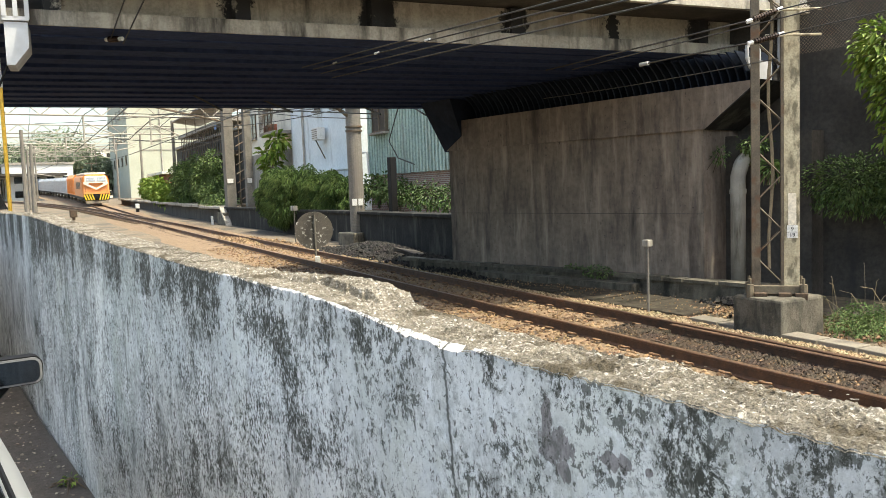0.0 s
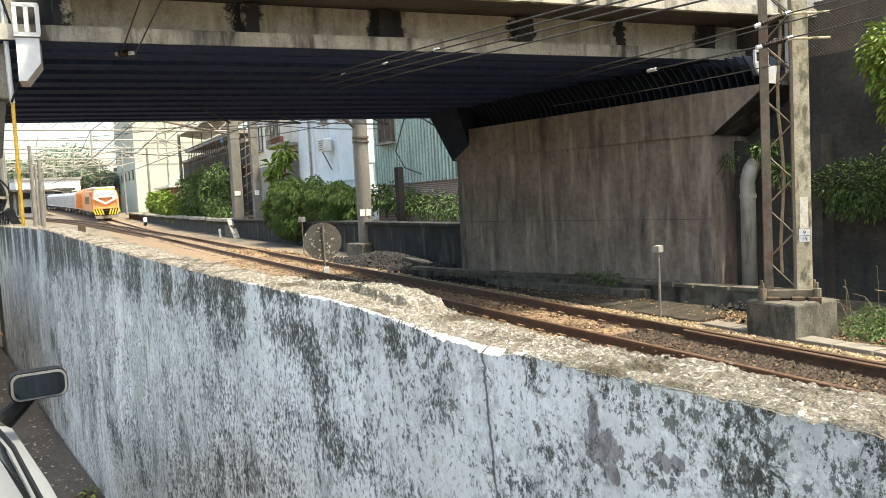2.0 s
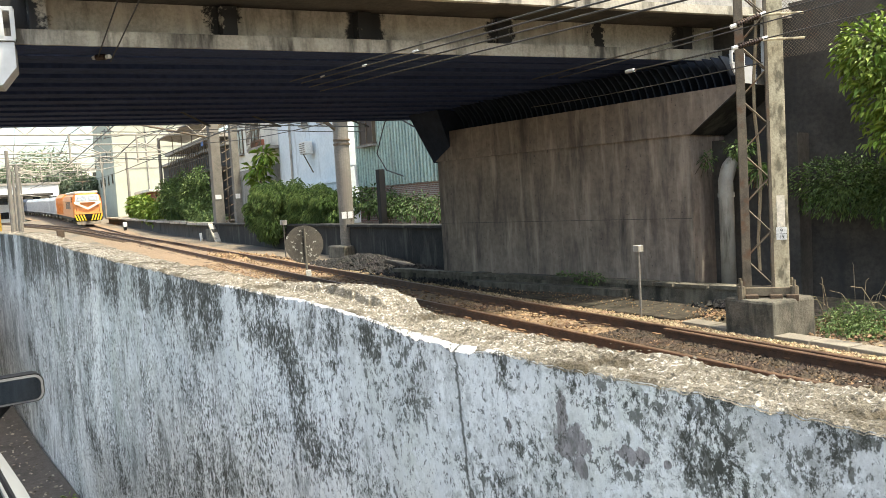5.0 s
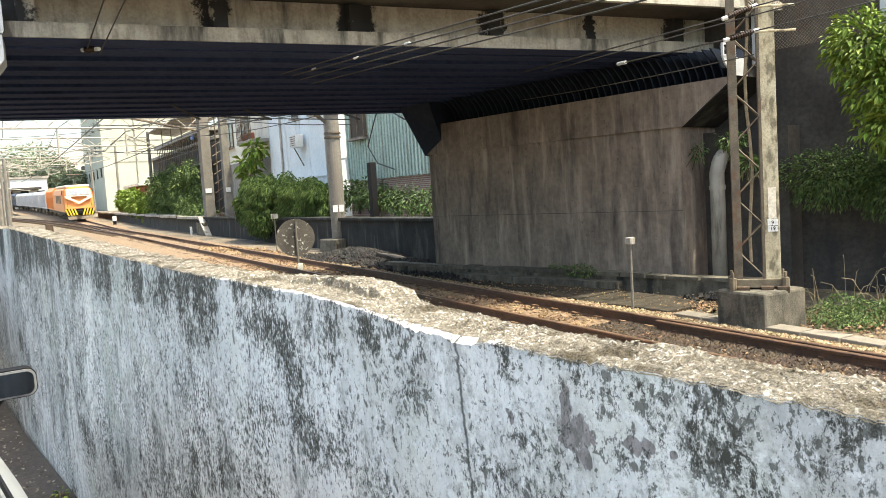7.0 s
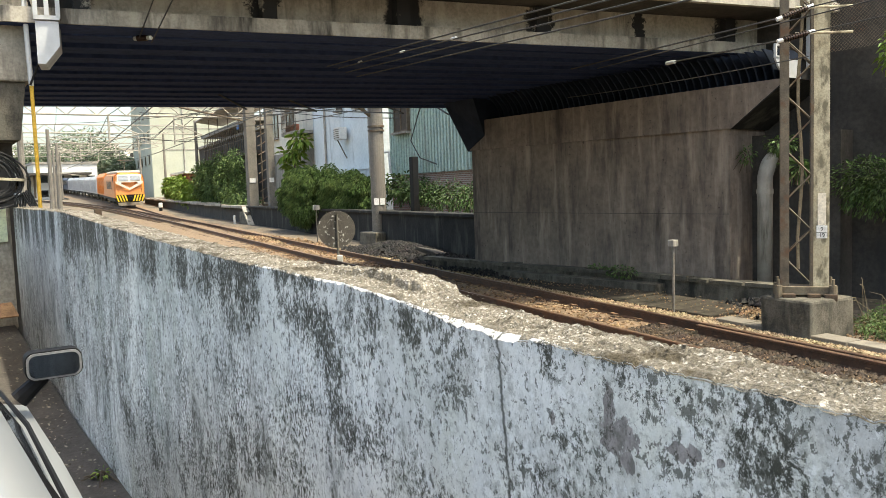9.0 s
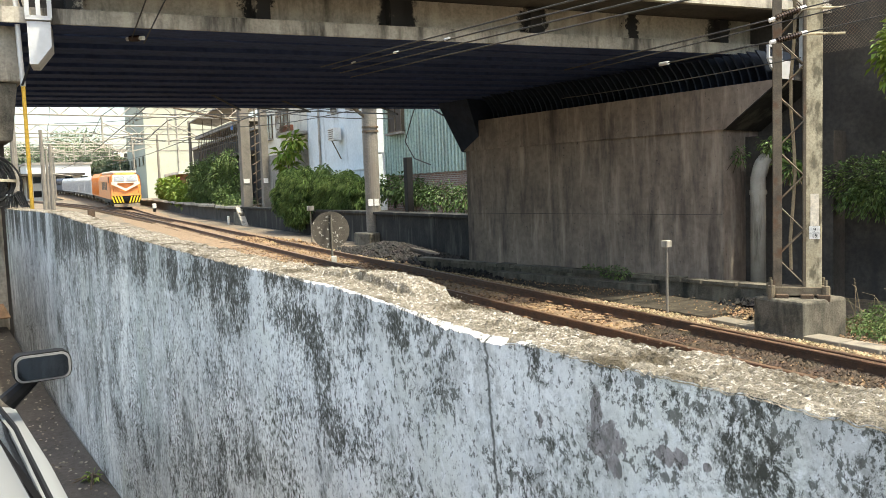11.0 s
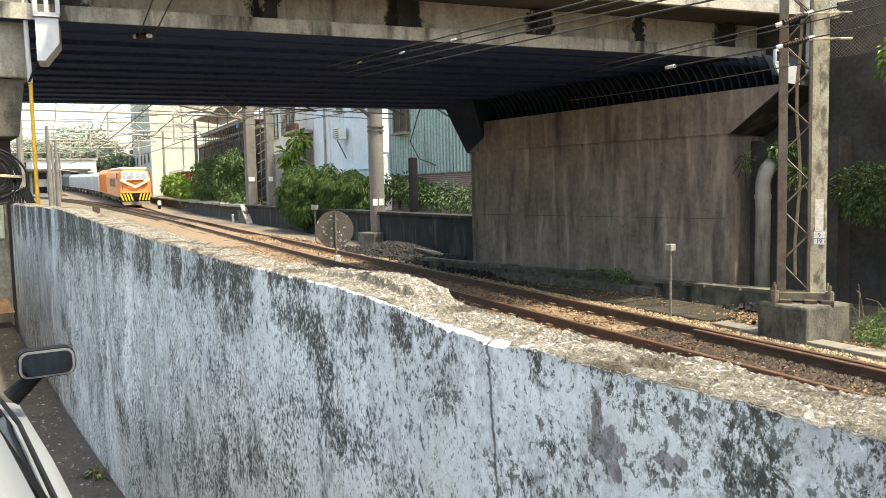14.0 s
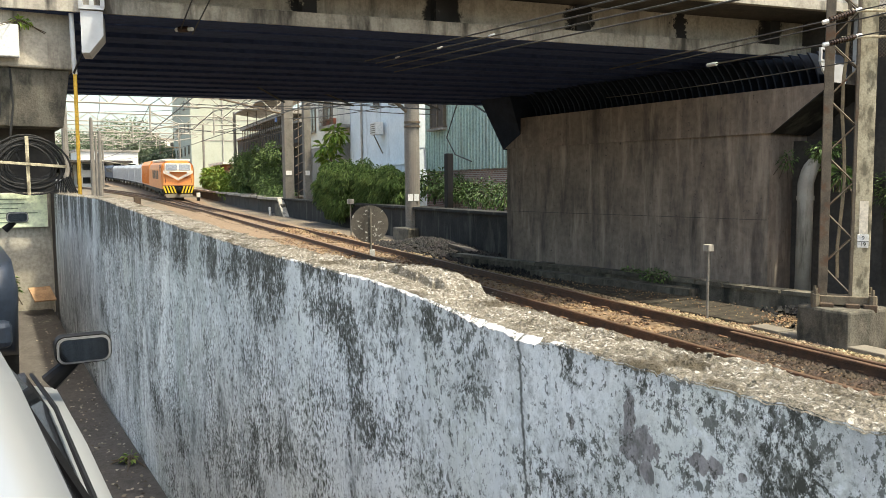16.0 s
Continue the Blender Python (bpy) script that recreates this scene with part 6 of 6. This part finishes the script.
rubble(500, 11.6, 17.2, 0.7, 2.0, 0.2, 5, 0.05, 0.12, M_RUBBLE, "dark loose stones by the abutment corner")
rubble(260, 11.4, 7.6, 0.7, 0.7, 0.15, 6, 0.03, 0.08, M_RUBBLE, "small heap of dark gravel by the footing")
rubble(700, 11.6, 30.0, 1.0, 3.5, 0.12, 7, 0.05, 0.12, M_STONES, "orange-brown loose ballast beyond the disc")
sl = tagged(part("loose_slab", box(1.0, 0.7, 0.1, (0, 0, 0), 0.02), M_CONC_DARK), "tilted broken concrete slab leaning by the abutment", "slab")
sl.matrix_basis = pose(12.0, 18.5, -0.28, 14, 10, 20)


def trough():
    """Cable trough lids along the far side of the line."""
    e = empty("cable_trough", pose(0, 0, 0), "row of pale concrete cable trough lids along the ballast", "cable trough", kind="structure")
    me = None
    y = 0.2
    k = 0
    rnd = random.Random(2)
    while y < 7.4:
        if me is None:
            ob = part("lid", box(0.30, 0.50, 0.07, (0, 0, 0), 0.012), M_SLAB, e)
            me = ob.data
        else:
            ob = new("lid", me)
            ob.parent = e
        ob.matrix_basis = pose(track_x(y) + 1.66, y, track_z(y) - 0.17 + rnd.uniform(-.008, .008), rnd.uniform(-1, 1), rnd.uniform(-1.5, 1.5), HEAD + rnd.uniform(-1.5, 1.5))
        y += 0.53
    return e


trough()
# Besides dirt, the dark base carries the bridge's shade on the slabs.
M_WALK = mat("dirty_shaded_walkway", (0.08, 0.07, 0.055), 0.97, spec=0.1, dark=(0.035, 0.031, 0.025), scale=7, stain=(0.018, 0.017, 0.014), stain_scale=2.5, fine=((0.13, 0.115, 0.09), 40, 0.66), bump=0.5, bscale=25)
walkway = empty("walkway", pose(10.68, 11.6, -0.54, 0.4, 0, HEAD + 5), "worn dirty concrete slab walkway below the abutment, bridge shade in its colour", "walkway", kind="structure")
rnd = random.Random(23)
y = -3.9
while y < 4.4:
    ln = rnd.uniform(0.75, 1.25)
    ob = part("slab", box(1.15 + rnd.uniform(-.06, .06), ln - 0.03, 0.1, (0, 0, 0), 0.015), M_WALK, walkway)
    ob.matrix_basis = pose(rnd.uniform(-.03, .03), y + ln / 2, rnd.uniform(-.012, .012), rnd.uniform(-.8, .8), rnd.uniform(-1.2, 1.2), rnd.uniform(-1.5, 1.5))
    y += ln
rubble(420, 10.75, 11.2, 0.9, 4.6, 0.05, 41, 0.010, 0.024, M_STONES, "scattered gravel and crumbs on the walkway")
rubble(520, 10.7, 7.2, 0.7, 1.0, 0.06, 42, 0.012, 0.035, M_STONES, "pale stones and litter by the pole footing")
rubble(1300, 10.9, 4.6, 1.1, 1.6, 0.05, 44, 0.014, 0.035, M_STONES, "brown gravel and grit round the weeds")
rubble(700, 11.1, 15.5, 1.2, 2.6, 0.10, 43, 0.02, 0.06, M_RUBBLE, "dark dirt and gravel at the abutment corner")

# ---- overhead line ----
# wires that dip below the deck over the near side
for k, (dx, dz) in enumerate(((0, 0), (0.14, -0.06), (0.34, -0.12), (-0.2, 0.02))):
    wire((5.95 + dx, 12.0, 3.58 + dz), (4.85 + dx, 3.2, 3.02 + dz * 0.5), 0.0, 0.009)
for y, z in ((11.0, 3.53), (9.4, 3.42), (7.9, 3.33)):
    c = tagged(part("wire_clamp", rod((5.95 - (12 - y) * 0.125, y - 0.05, z), (5.95 - (12 - y) * 0.125, y + 0.05, z), 0.016, seg=8), M_GALV), "small pale clamp on the overhead wire", "clamp")
wire((2.62, 11.2, 3.70), (2.05, 6.0, 4.35), 0.0, 0.009)
wire((2.72, 11.0, 3.60), (2.25, 5.6, 4.3), 0.0, 0.009)
ins = insulator((2.62, 11.3, 3.70), (2.70, 11.1, 3.68), "insulator")
# tension wires from the lattice pole
wire((9.21, 6.07, 3.55), (9.47, 10.2, 3.50), 0.0, 0.012)
wire((9.26, 6.09, 3.28), (10.05, 8.62, 3.40), 0.0, 0.012)
wire((9.45, 5.80, 3.55), (9.45, 9.55, 3.42), 0.0, 0.009)
wire((9.45, 5.86, 3.05), (10.6, 11.5, 3.2), 0.03, 0.008)
insulator((9.21, 6.07, 3.55), (9.47, 5.88, 3.66))
insulator((9.26, 6.09, 3.28), (9.53, 5.90, 3.36))
turnbuckle = tagged(part("wire_clamp", rod((10.05, 8.62, 3.40), (9.98, 8.40, 3.39), 0.03, seg=8), M_GALV), "pale turnbuckle on a tension wire", "clamp")
for z in (3.36, 3.68):
    arm = tagged(part("cross_arm", rod((9.42, 6.02, z), (9.92, 5.55, z - 0.02), 0.016, seg=6), M_COLUMN), "pale steel cross arm clamped to the lattice pole", "bracket")
for x, y, z, dz in ((9.47, 5.88, 3.66, 0.0), (9.53, 5.90, 3.36, 0.0), (9.45, 5.80, 3.55, 0.05)):
    wire((x, y, z), (9.1, 1.0, z + dz + 0.15), 0.03, 0.009)


def gantry(y, zb, left, right):
    e = empty("catenary_gantry", pose(0, 0, 0), "steel lattice gantry carrying the overhead wires, haze in its pale colour", "gantry", "catenary gantries")
    x = track_x(y)
    g = track_z(y) - 0.3
    for xx in (x + left, x + right):
        part("mast", rod((xx, y, g), (xx, y, zb + 1.2), 0.17, 0.13, 8), M_POLEC, e)
    for z in (zb, zb + 0.7):
        part("chord", rod((x + left, y, z), (x + right, y, z), 0.06, seg=5), M_GALVPALE, e)
    m = 16
    bm = bmesh.new()
    for k in range(m):
        a, b = x + left + (right - left) * k / m, x + left + (right - left) * (k + 1) / m
        rod((a, y, zb if k % 2 else zb + 0.7), (b, y, zb + 0.7 if k % 2 else zb), 0.035, seg=4, bm=bm)
    tagged(part("lacing", bm, M_GALVPALE, e), kind="stuff")
    for xx in (x - 3.8, x):
        part("dropper", rod((xx, y, zb), (xx, y, zb - 1.7), 0.06, seg=5), M_GALVPALE, e)
        part("register_arm", rod((xx - 0.2, y, zb - 1.5), (xx + 1.7, y, zb - 1.1), 0.045, seg=5), M_GALVPALE, e)
        part("stay_arm", rod((xx, y, zb - 0.4), (xx + 1.7, y, zb - 1.1), 0.04, seg=5), M_GALVPALE, e)


# Pale base paints in the haze and glare over the distant steel.
M_GALVPALE = mat("haze_pale_steel", (0.42, 0.39, 0.33), 0.6, 0.2, scale=2, amount=0.3)
for y, zb, l, r in ((50, 6.4, -8.5, 4.6), (72, 7.0, -9, 5.0), (98, 7.8, -10, 5.5), (128, 8.6, -12, 6), (165, 9.6, -14, 7)):
    gantry(y, zb, l, r)
for off, z0 in ((0, 4.6), (0, 5.7), (-3.8, 4.8), (-3.8, 5.9), (2.2, 6.6), (3.2, 7.4), (-6.5, 6.8)):
    pts = [(track_x(y) + off, y, z0 + track_z(y) + (0.5 if i % 2 == 0 and z0 > 5.5 else 0.0)) for i, y in enumerate((26, 38, 50, 61, 72, 85, 98, 113, 128, 146, 165, 200))]
    pts = [(9.9 + off * 0.6, 16.5, 3.35)] + pts
    tagged(part("overhead_wire", tube(pts, 0.022, 4), M_WIRE), "long overhead wire above the rails", "wire", "overhead wires", "structure")
for y0, z0, y1, z1, o0, o1 in ((30, 5.2, 50, 6.6, 5.5, -2), (34, 5.4, 58, 7.2, 5.5, -1), (42, 6.4, 72, 7.8, 3.4, -6), (46, 5.2, 70, 6.4, 4.6, 0.5), (46, 4.6, 60, 6.2, 3.4, -4), (26, 4.9, 47, 5.6, 5.0, 3.2), (26, 5.3, 47, 6.1, 5.0, 3.2), (27, 4.3, 46, 6.9, 5.4, 3.0)):
    wire((track_x(y0) + o0, y0, z0), (track_x(y1) + o1, y1, z1), 0.25, 0.02)
for x, y, h in ((7.6, 58, 6.5), (9.2, 66, 6.0), (11.0, 84, 7.0), (13.0, 96, 6.6), (16.5, 118, 8.0), (20, 140, 9.0), (10.5, 76, 4.5)):
    p = empty("line_mast", pose(x, y, track_z(y) - 0.4), "slim pale concrete mast beside the siding", "pole", "masts by the siding")
    part("shaft", rod((0, 0, 0), (0, 0, h), 0.16, 0.11, 8), M_POLEC, p)
    part("arm", rod((0, 0, h - 0.6), (1.9, 0.1, h - 0.9), 0.04, seg=5), M_GALVPALE, p)
mk = empty("point_machine", pose(11.8, 66.0, track_z(66) - 0.25), "small rusty lineside cabinet on a short post", "cabinet")
part("box", box(0.5, 0.4, 0.55, (0, 0, 0.5), 0.03), M_SLEEPER, mk)
part("stub", box(0.2, 0.2, 0.4, (0, 0, 0.1)), M_SLEEPER, mk)
sg = empty("shunting_signal", pose(19.2, 76.5, track_z(76) - 0.3), "low white shunting signal beside the platform", "signal")
part("head", box(0.34, 0.3, 0.45, (0, 0, 0.6), 0.06), M_WHITE, sg)
part("stem", box(0.25, 0.25, 0.6, (0, 0, 0.2)), M_BLACK, sg)
for x, y in ((14.3, 27.6), (16.1, 47.0), (16.5, 43.2)):
    st = tagged(part("marker_stake", box(0.12, 0.12, 0.6, (0, 0, 0.25), 0.02), M_WHITE), "short white stake beside the track", "stake", "white stakes")
    st.matrix_basis = pose(x, y, track_z(y) - 0.3, 4, -5, 10)

# ---- station and distance ----
stn = empty("station_canopy", pose(29, 205, 1.9), "long dark station canopy on posts in the distance", "station")
part("roof", box(14, 70, 0.5, (0, 35, 5.6)), M_CONC_DARK, stn)
part("roof", box(9, 60, 0.4, (-10, 35, 5.0)), M_GREYWALL, stn)
for k in range(8):
    part("post", box(0.4, 0.4, 5.4, (-5, 4 + k * 8, 2.8)), M_STEEL, stn)
rnd = random.Random(77)
for x, y, w, d, h, mm in ((31, 215, 14, 12, 9, M_WHITE), (44, 250, 16, 14, 12, M_CREAMWALL), (22, 260, 13, 12, 9, M_WHITE), (58, 300, 18, 16, 17, M_CREAMWALL), (36, 320, 16, 14, 16, M_GREYWALL), (12, 230, 12, 20, 8, M_CREAMWALL), (50, 390, 30, 20, 22, M_WHITE), (70, 420, 30, 20, 26, M_CREAMWALL)):
    e = empty("town_house", pose(x, y, 1.0), "pale distant town house with dark windows", "house", "houses in the distance")
    part("wall", box(w, d, h, (0, 0, h / 2)), mm, e)
    part("roof", box(w + 0.6, d + 0.6, 0.5, (0, 0, h + 0.2)), M_GREYWALL, e)
    for i in range(int(w // 3.5)):
        for j in range(int(h // 3.4)):
            part("window", box(1.7, 0.2, 1.5, (-w / 2 + 2 + i * 3.5, -d / 2 - 0.02, 2 + j * 3.3)), M_GLASS, e)


def hills():
    bm = bmesh.new()
    for ridge, (y, h0, amp) in enumerate(((900, 26, 26), (1500, 55, 50))):
        rows = []
        for j in range(5):
            v = j / 4
            rows.append([bm.verts.new((-900 + 40 * i, y + 160 * v, -5 + (h0 + amp * noise.noise((i * 0.13, ridge * 3.1, 0)) + 5 * noise.noise((i * 0.6, ridge, 2))) * math.sin(v * math.pi / 2))) for i in range(60)])
        for a, b in zip(rows, rows[1:]):
            for i in range(59):
                bm.faces.new((a[i], a[i + 1], b[i + 1], b[i]))
    bmesh.ops.recalc_face_normals(bm, faces=bm.faces[:])
    tagged(part("backdrop_hills", bm, M_HILL, smooth=True), "wooded hills on the horizon, haze painted into their pale colour", "hills", kind="structure")


hills()


# ---- round the wall's end ----
yp = tagged(part("cable_conduit", tube([(1.28, 11.2, 1.42), (1.28, 11.2, 3.0)], 0.024, 10), M_YELLOW), "yellow plastic cable conduit against the bridge block", "conduit")
wp = tagged(part("cable_conduit", tube([(1.28, 11.2, 3.0), (1.27, 11.18, 3.35), (1.25, 11.15, 4.4)], 0.03, 8), M_GALV), "grey conduit continuing up the bridge block", "conduit")
bk = tagged(part("hanging_cable", tube([(1.24, 11.12, 4.3), (1.33, 11.1, 3.9), (1.42, 11.08, 3.5), (1.36, 11.1, 3.25), (1.26, 11.14, 3.0)], 0.014, 6), M_BLACK), "loose black cable on the bridge block", "cable")
plate = empty("bearing_box", pose(1.52, 11.0, 3.25, 0, 0, -11), "pale grey steel end plate under the deck edge", "plate")
part("lower_plate", prism([(-0.17, 0.0), (-0.08, 0.0), (0.09, 0.22), (0.09, 0.52), (-0.17, 0.52)], -0.03, 0.5), M_GALV, plate)
fr = box(0.29, 0.06, 0.05, (-0.04, -0.03, 0.56))
box(0.29, 0.06, 0.05, (-0.04, -0.03, 0.92), 0, fr)
for x in (-0.16, -0.035, 0.09):
    box(0.05, 0.06, 0.36, (x, -0.03, 0.74), 0, fr)
part("upper_frame", fr, M_GALV, plate)
part("upper_back", box(0.25, 0.3, 0.34, (-0.04, 0.2, 0.74)), M_CONC_DARK, plate)


def cable_coil():
    e = empty("cable_coil", pose(0.72, 11.36, 1.84), "coils of thick black cable hung on a rusty cross bracket", "cable")
    rnd = random.Random(5)
    for k in range(11):
        r = 0.20 + 0.016 * k
        ox, oz = rnd.uniform(-.05, .05), rnd.uniform(-.03, .03)
        pts = [(ox + r * 1.25 * math.cos(a), -0.02 - 0.012 * (k % 4), oz + r * math.sin(a) - 0.02 * math.cos(2 * a)) for a in [2 * math.pi * i / 28 for i in range(28)]]
        part("loop", tube(pts, 0.012, 6, None, True), M_RUBBER, e)
    part("bracket_bar", box(0.04, 0.03, 0.74, (-0.02, -0.09, 0), 0.004), M_COLUMN, e, "rusty upright bar")
    part("bracket_bar", box(0.85, 0.03, 0.035, (0, -0.1, 0.02), 0.004, None, Matrix.Rotation(radians(4), 4, "Y")), M_COLUMN, e, "pale cross bar")
    return e


cable_coil()
for k in range(5):
    t = tagged(part("hanging_cable", tube([(1.0 + 0.03 * k, 11.3, 1.5), (1.02 + 0.03 * k, 11.28, 1.62 + 0.02 * k), (1.1 + 0.02 * k, 11.26, 1.66 + 0.01 * k), (1.16 + 0.02 * k, 11.25, 1.52), (1.18 + 0.02 * k, 11.24, 1.5)], 0.012, 6), M_RUBBER), "black cable looping over the end of the wall", "cable", "cables at the wall end")
jb = tagged(part("junction_box", box(0.18, 0.12, 0.14, (1.1, 11.36, 1.6), 0.01), M_GALV), "small grey junction box", "box")
for k, x in enumerate((0.28, 0.42, 0.56)):
    tagged(part("hanging_cable", tube([(x, 11.4, 3.1), (x + 0.02, 11.38, 2.6), (x - 0.03, 11.38, 2.2), (x + 0.06, 11.36, 1.9)], 0.014, 6), M_RUBBER if k else M_GALV), "thin cable hanging down the recess", "cable", "cables in the recess")


def notice_board():
    e = empty("notice_board", pose(0.62, 11.66, 1.27), "faded pale green notice board with rows of small writing", "sign")
    part("board", box(0.62, 0.03, 0.44, (0, 0, 0), 0.006), M_SIGN, e)
    rnd = random.Random(9)
    for k in range(6):
        w = rnd.uniform(0.2, 0.5)
        part("writing_bar", box(w, 0.006, 0.012, (-0.27 + w / 2, -0.018, 0.15 - 0.06 * k)), M_SIGNTXT, e)


notice_board()
wb = tagged(part("white_panel", box(0.62, 0.12, 0.40, (0, 0, 0), 0.015), M_WHITE), "plain white box fixed on the bridge block", "panel")
wb.matrix_basis = pose(0.36, 11.27, 3.37)
bush([(0.9, 11.3, 4.28, 0.35, 0.15, 0.09)], 260, 0.08, 51, M_FOL_YOUNG, "small green plants on top of the bridge block", category="weeds")
bush([(0.70, 11.3, 3.62, 0.09, 0.06, 0.06)], 60, 0.07, 52, M_FOL_YOUNG, "tiny fern growing from a crack", category="weeds")
bush([(0.42, 11.5, 0.32, 0.12, 0.12, 0.12)], 140, 0.08, 53, M_FOL, "weeds at the foot of the wall", category="weeds")
bush([(0.85, 5.55, -0.24, 0.04, 0.06, 0.04)], 26, 0.055, 54, M_FOL_YOUNG, "small weed at the foot of the painted wall", category="weeds")
bd = tagged(part("loose_board", box(0.26, 0.3, 0.02, (0, 0, 0), 0.003), mat("raw_board", (0.5, 0.3, 0.16), 0.8, scale=6)), "broken orange-brown board leaning at the wall foot", "board")
bd.matrix_basis = pose(0.80, 11.35, 0.2, 30, 0, 12)


def litter():
    rnd = random.Random(31)
    verts, faces = [], []
    for _ in range(420):
        y = rnd.uniform(3.5, 11.3)
        x = 0.88 - abs(rnd.gauss(0, 0.16))
        r = rnd.uniform(0.004, 0.016)
        z = ground_z(0, y) + 0.012
        o = len(verts)
        for a in range(5):
            verts.append((x + r * math.cos(a * 1.257) * rnd.uniform(.6, 1.3), y + r * 1.6 * math.sin(a * 1.257), z + rnd.uniform(0, .008)))
        verts.append((x, y, z + r * 0.25))
        for a in range(5):
            faces.append((o + a, o + (a + 1) % 5, o + 5))
    me = bpy.data.meshes.new("litter")
    me.from_pydata(verts, [], faces)
    me.materials.append(M_LITTER)
    tagged(new("litter", me), "dead leaves and flakes of paint along the wall foot", "litter", kind="stuff")


M_LITTER = island_mat("litter_flakes", (0.05, 0.04, 0.03), (0.45, 0.40, 0.32))
litter()


def speed_sign(x, y, z, r, rim, txt):
    e = empty("speed_sign", pose(x, y, z, 0, 0, -58), "round white line-speed sign with black figures on a thin post", "sign", "line-speed signs")
    part("rim", rod((0, -0.008, 0), (0, 0.008, 0), r, seg=32), rim, e)
    d = part("disc", rod((0, -0.014, 0), (0, 0.004, 0), r * 0.82, seg=32), M_WHITE, e)
    cu = bpy.data.curves.new("figures", "FONT")
    cu.body, cu.size, cu.align_x, cu.align_y, cu.extrude = txt, r * 0.95, "LEFT", "CENTER", 0.001
    cu.materials.append(M_BLACK)
    t = new("figures", cu)
    t.parent = d
    t.matrix_basis = pose(-r * 0.66, -0.018, 0, 90, 0, 0)
    return e


speed_sign(9.90, 4.16, 1.47, 0.22, M_ORANGE, "10")
speed_sign(9.88, 4.15, 0.98, 0.22, M_BLACK, "7")
tagged(part("sign_post", rod((9.93, 4.2, -0.7), (9.93, 4.2, 1.8), 0.03, seg=8), M_GALV), "thin grey post of the line-speed signs", "post")


def mesh_fence():
    """Chain-link fence on the wing wall beside the bridge."""
    e = empty("chain_link_fence", pose(0, 0, 0), "rusty chain-link fence above the wing wall", "fence")
    a, b = Vector((12.95, 8.3, 3.6)), Vector((13.6, 2.0, 3.7))
    d = b - a
    bm = bmesh.new()
    n = 110
    for k in range(-22, n):
        for s in (1, -1):
            p0, p1 = k / n, k / n + s * 0.2
            if s < 0:
                p0 += 0.2
                p1 += 0.2
            q0, q1 = max(0, min(1, p0)), max(0, min(1, p1))
            if abs(q0 - q1) < 0.02:
                continue
            z0, z1 = 1.3 * (q0 - p0) / (p1 - p0), 1.3 * (q1 - p0) / (p1 - p0)
            rod(a + d * q0 + Vector((0, 0, z0)), a + d * q1 + Vector((0, 0, z1)), 0.0035, seg=3, bm=bm)
    part("mesh", bm, M_STEEL, e)
    for u in (0.05, 0.38, 0.7, 1.0):
        p = a + d * u
        part("post", box(0.1, 0.1, 1.7, p + Vector((0, 0, 0.65)), 0.01), M_GALV, e)
    return e


mesh_fence()


# ---- what moves ----
def motions():
    """The train rolls slowly towards the bridge."""
    for ob, back in TRAIN:
        rows = []
        for t, y in ((0.0, 95.0), (4.0, 90.0), (8.0, 84.5), (12.0, 79.0), (16.0, 73.5)):
            yy = y + back
            dx = (track_x(yy + 1) - track_x(yy - 1)) / 2
            dz = (track_z(yy + 1) - track_z(yy - 1)) / 2
            rows.append((t, pose(track_x(yy), yy, track_z(yy), math.degrees(math.atan(dz)), 0, -math.degrees(math.atan(dx)))))
        walk(ob, rows)


motions()
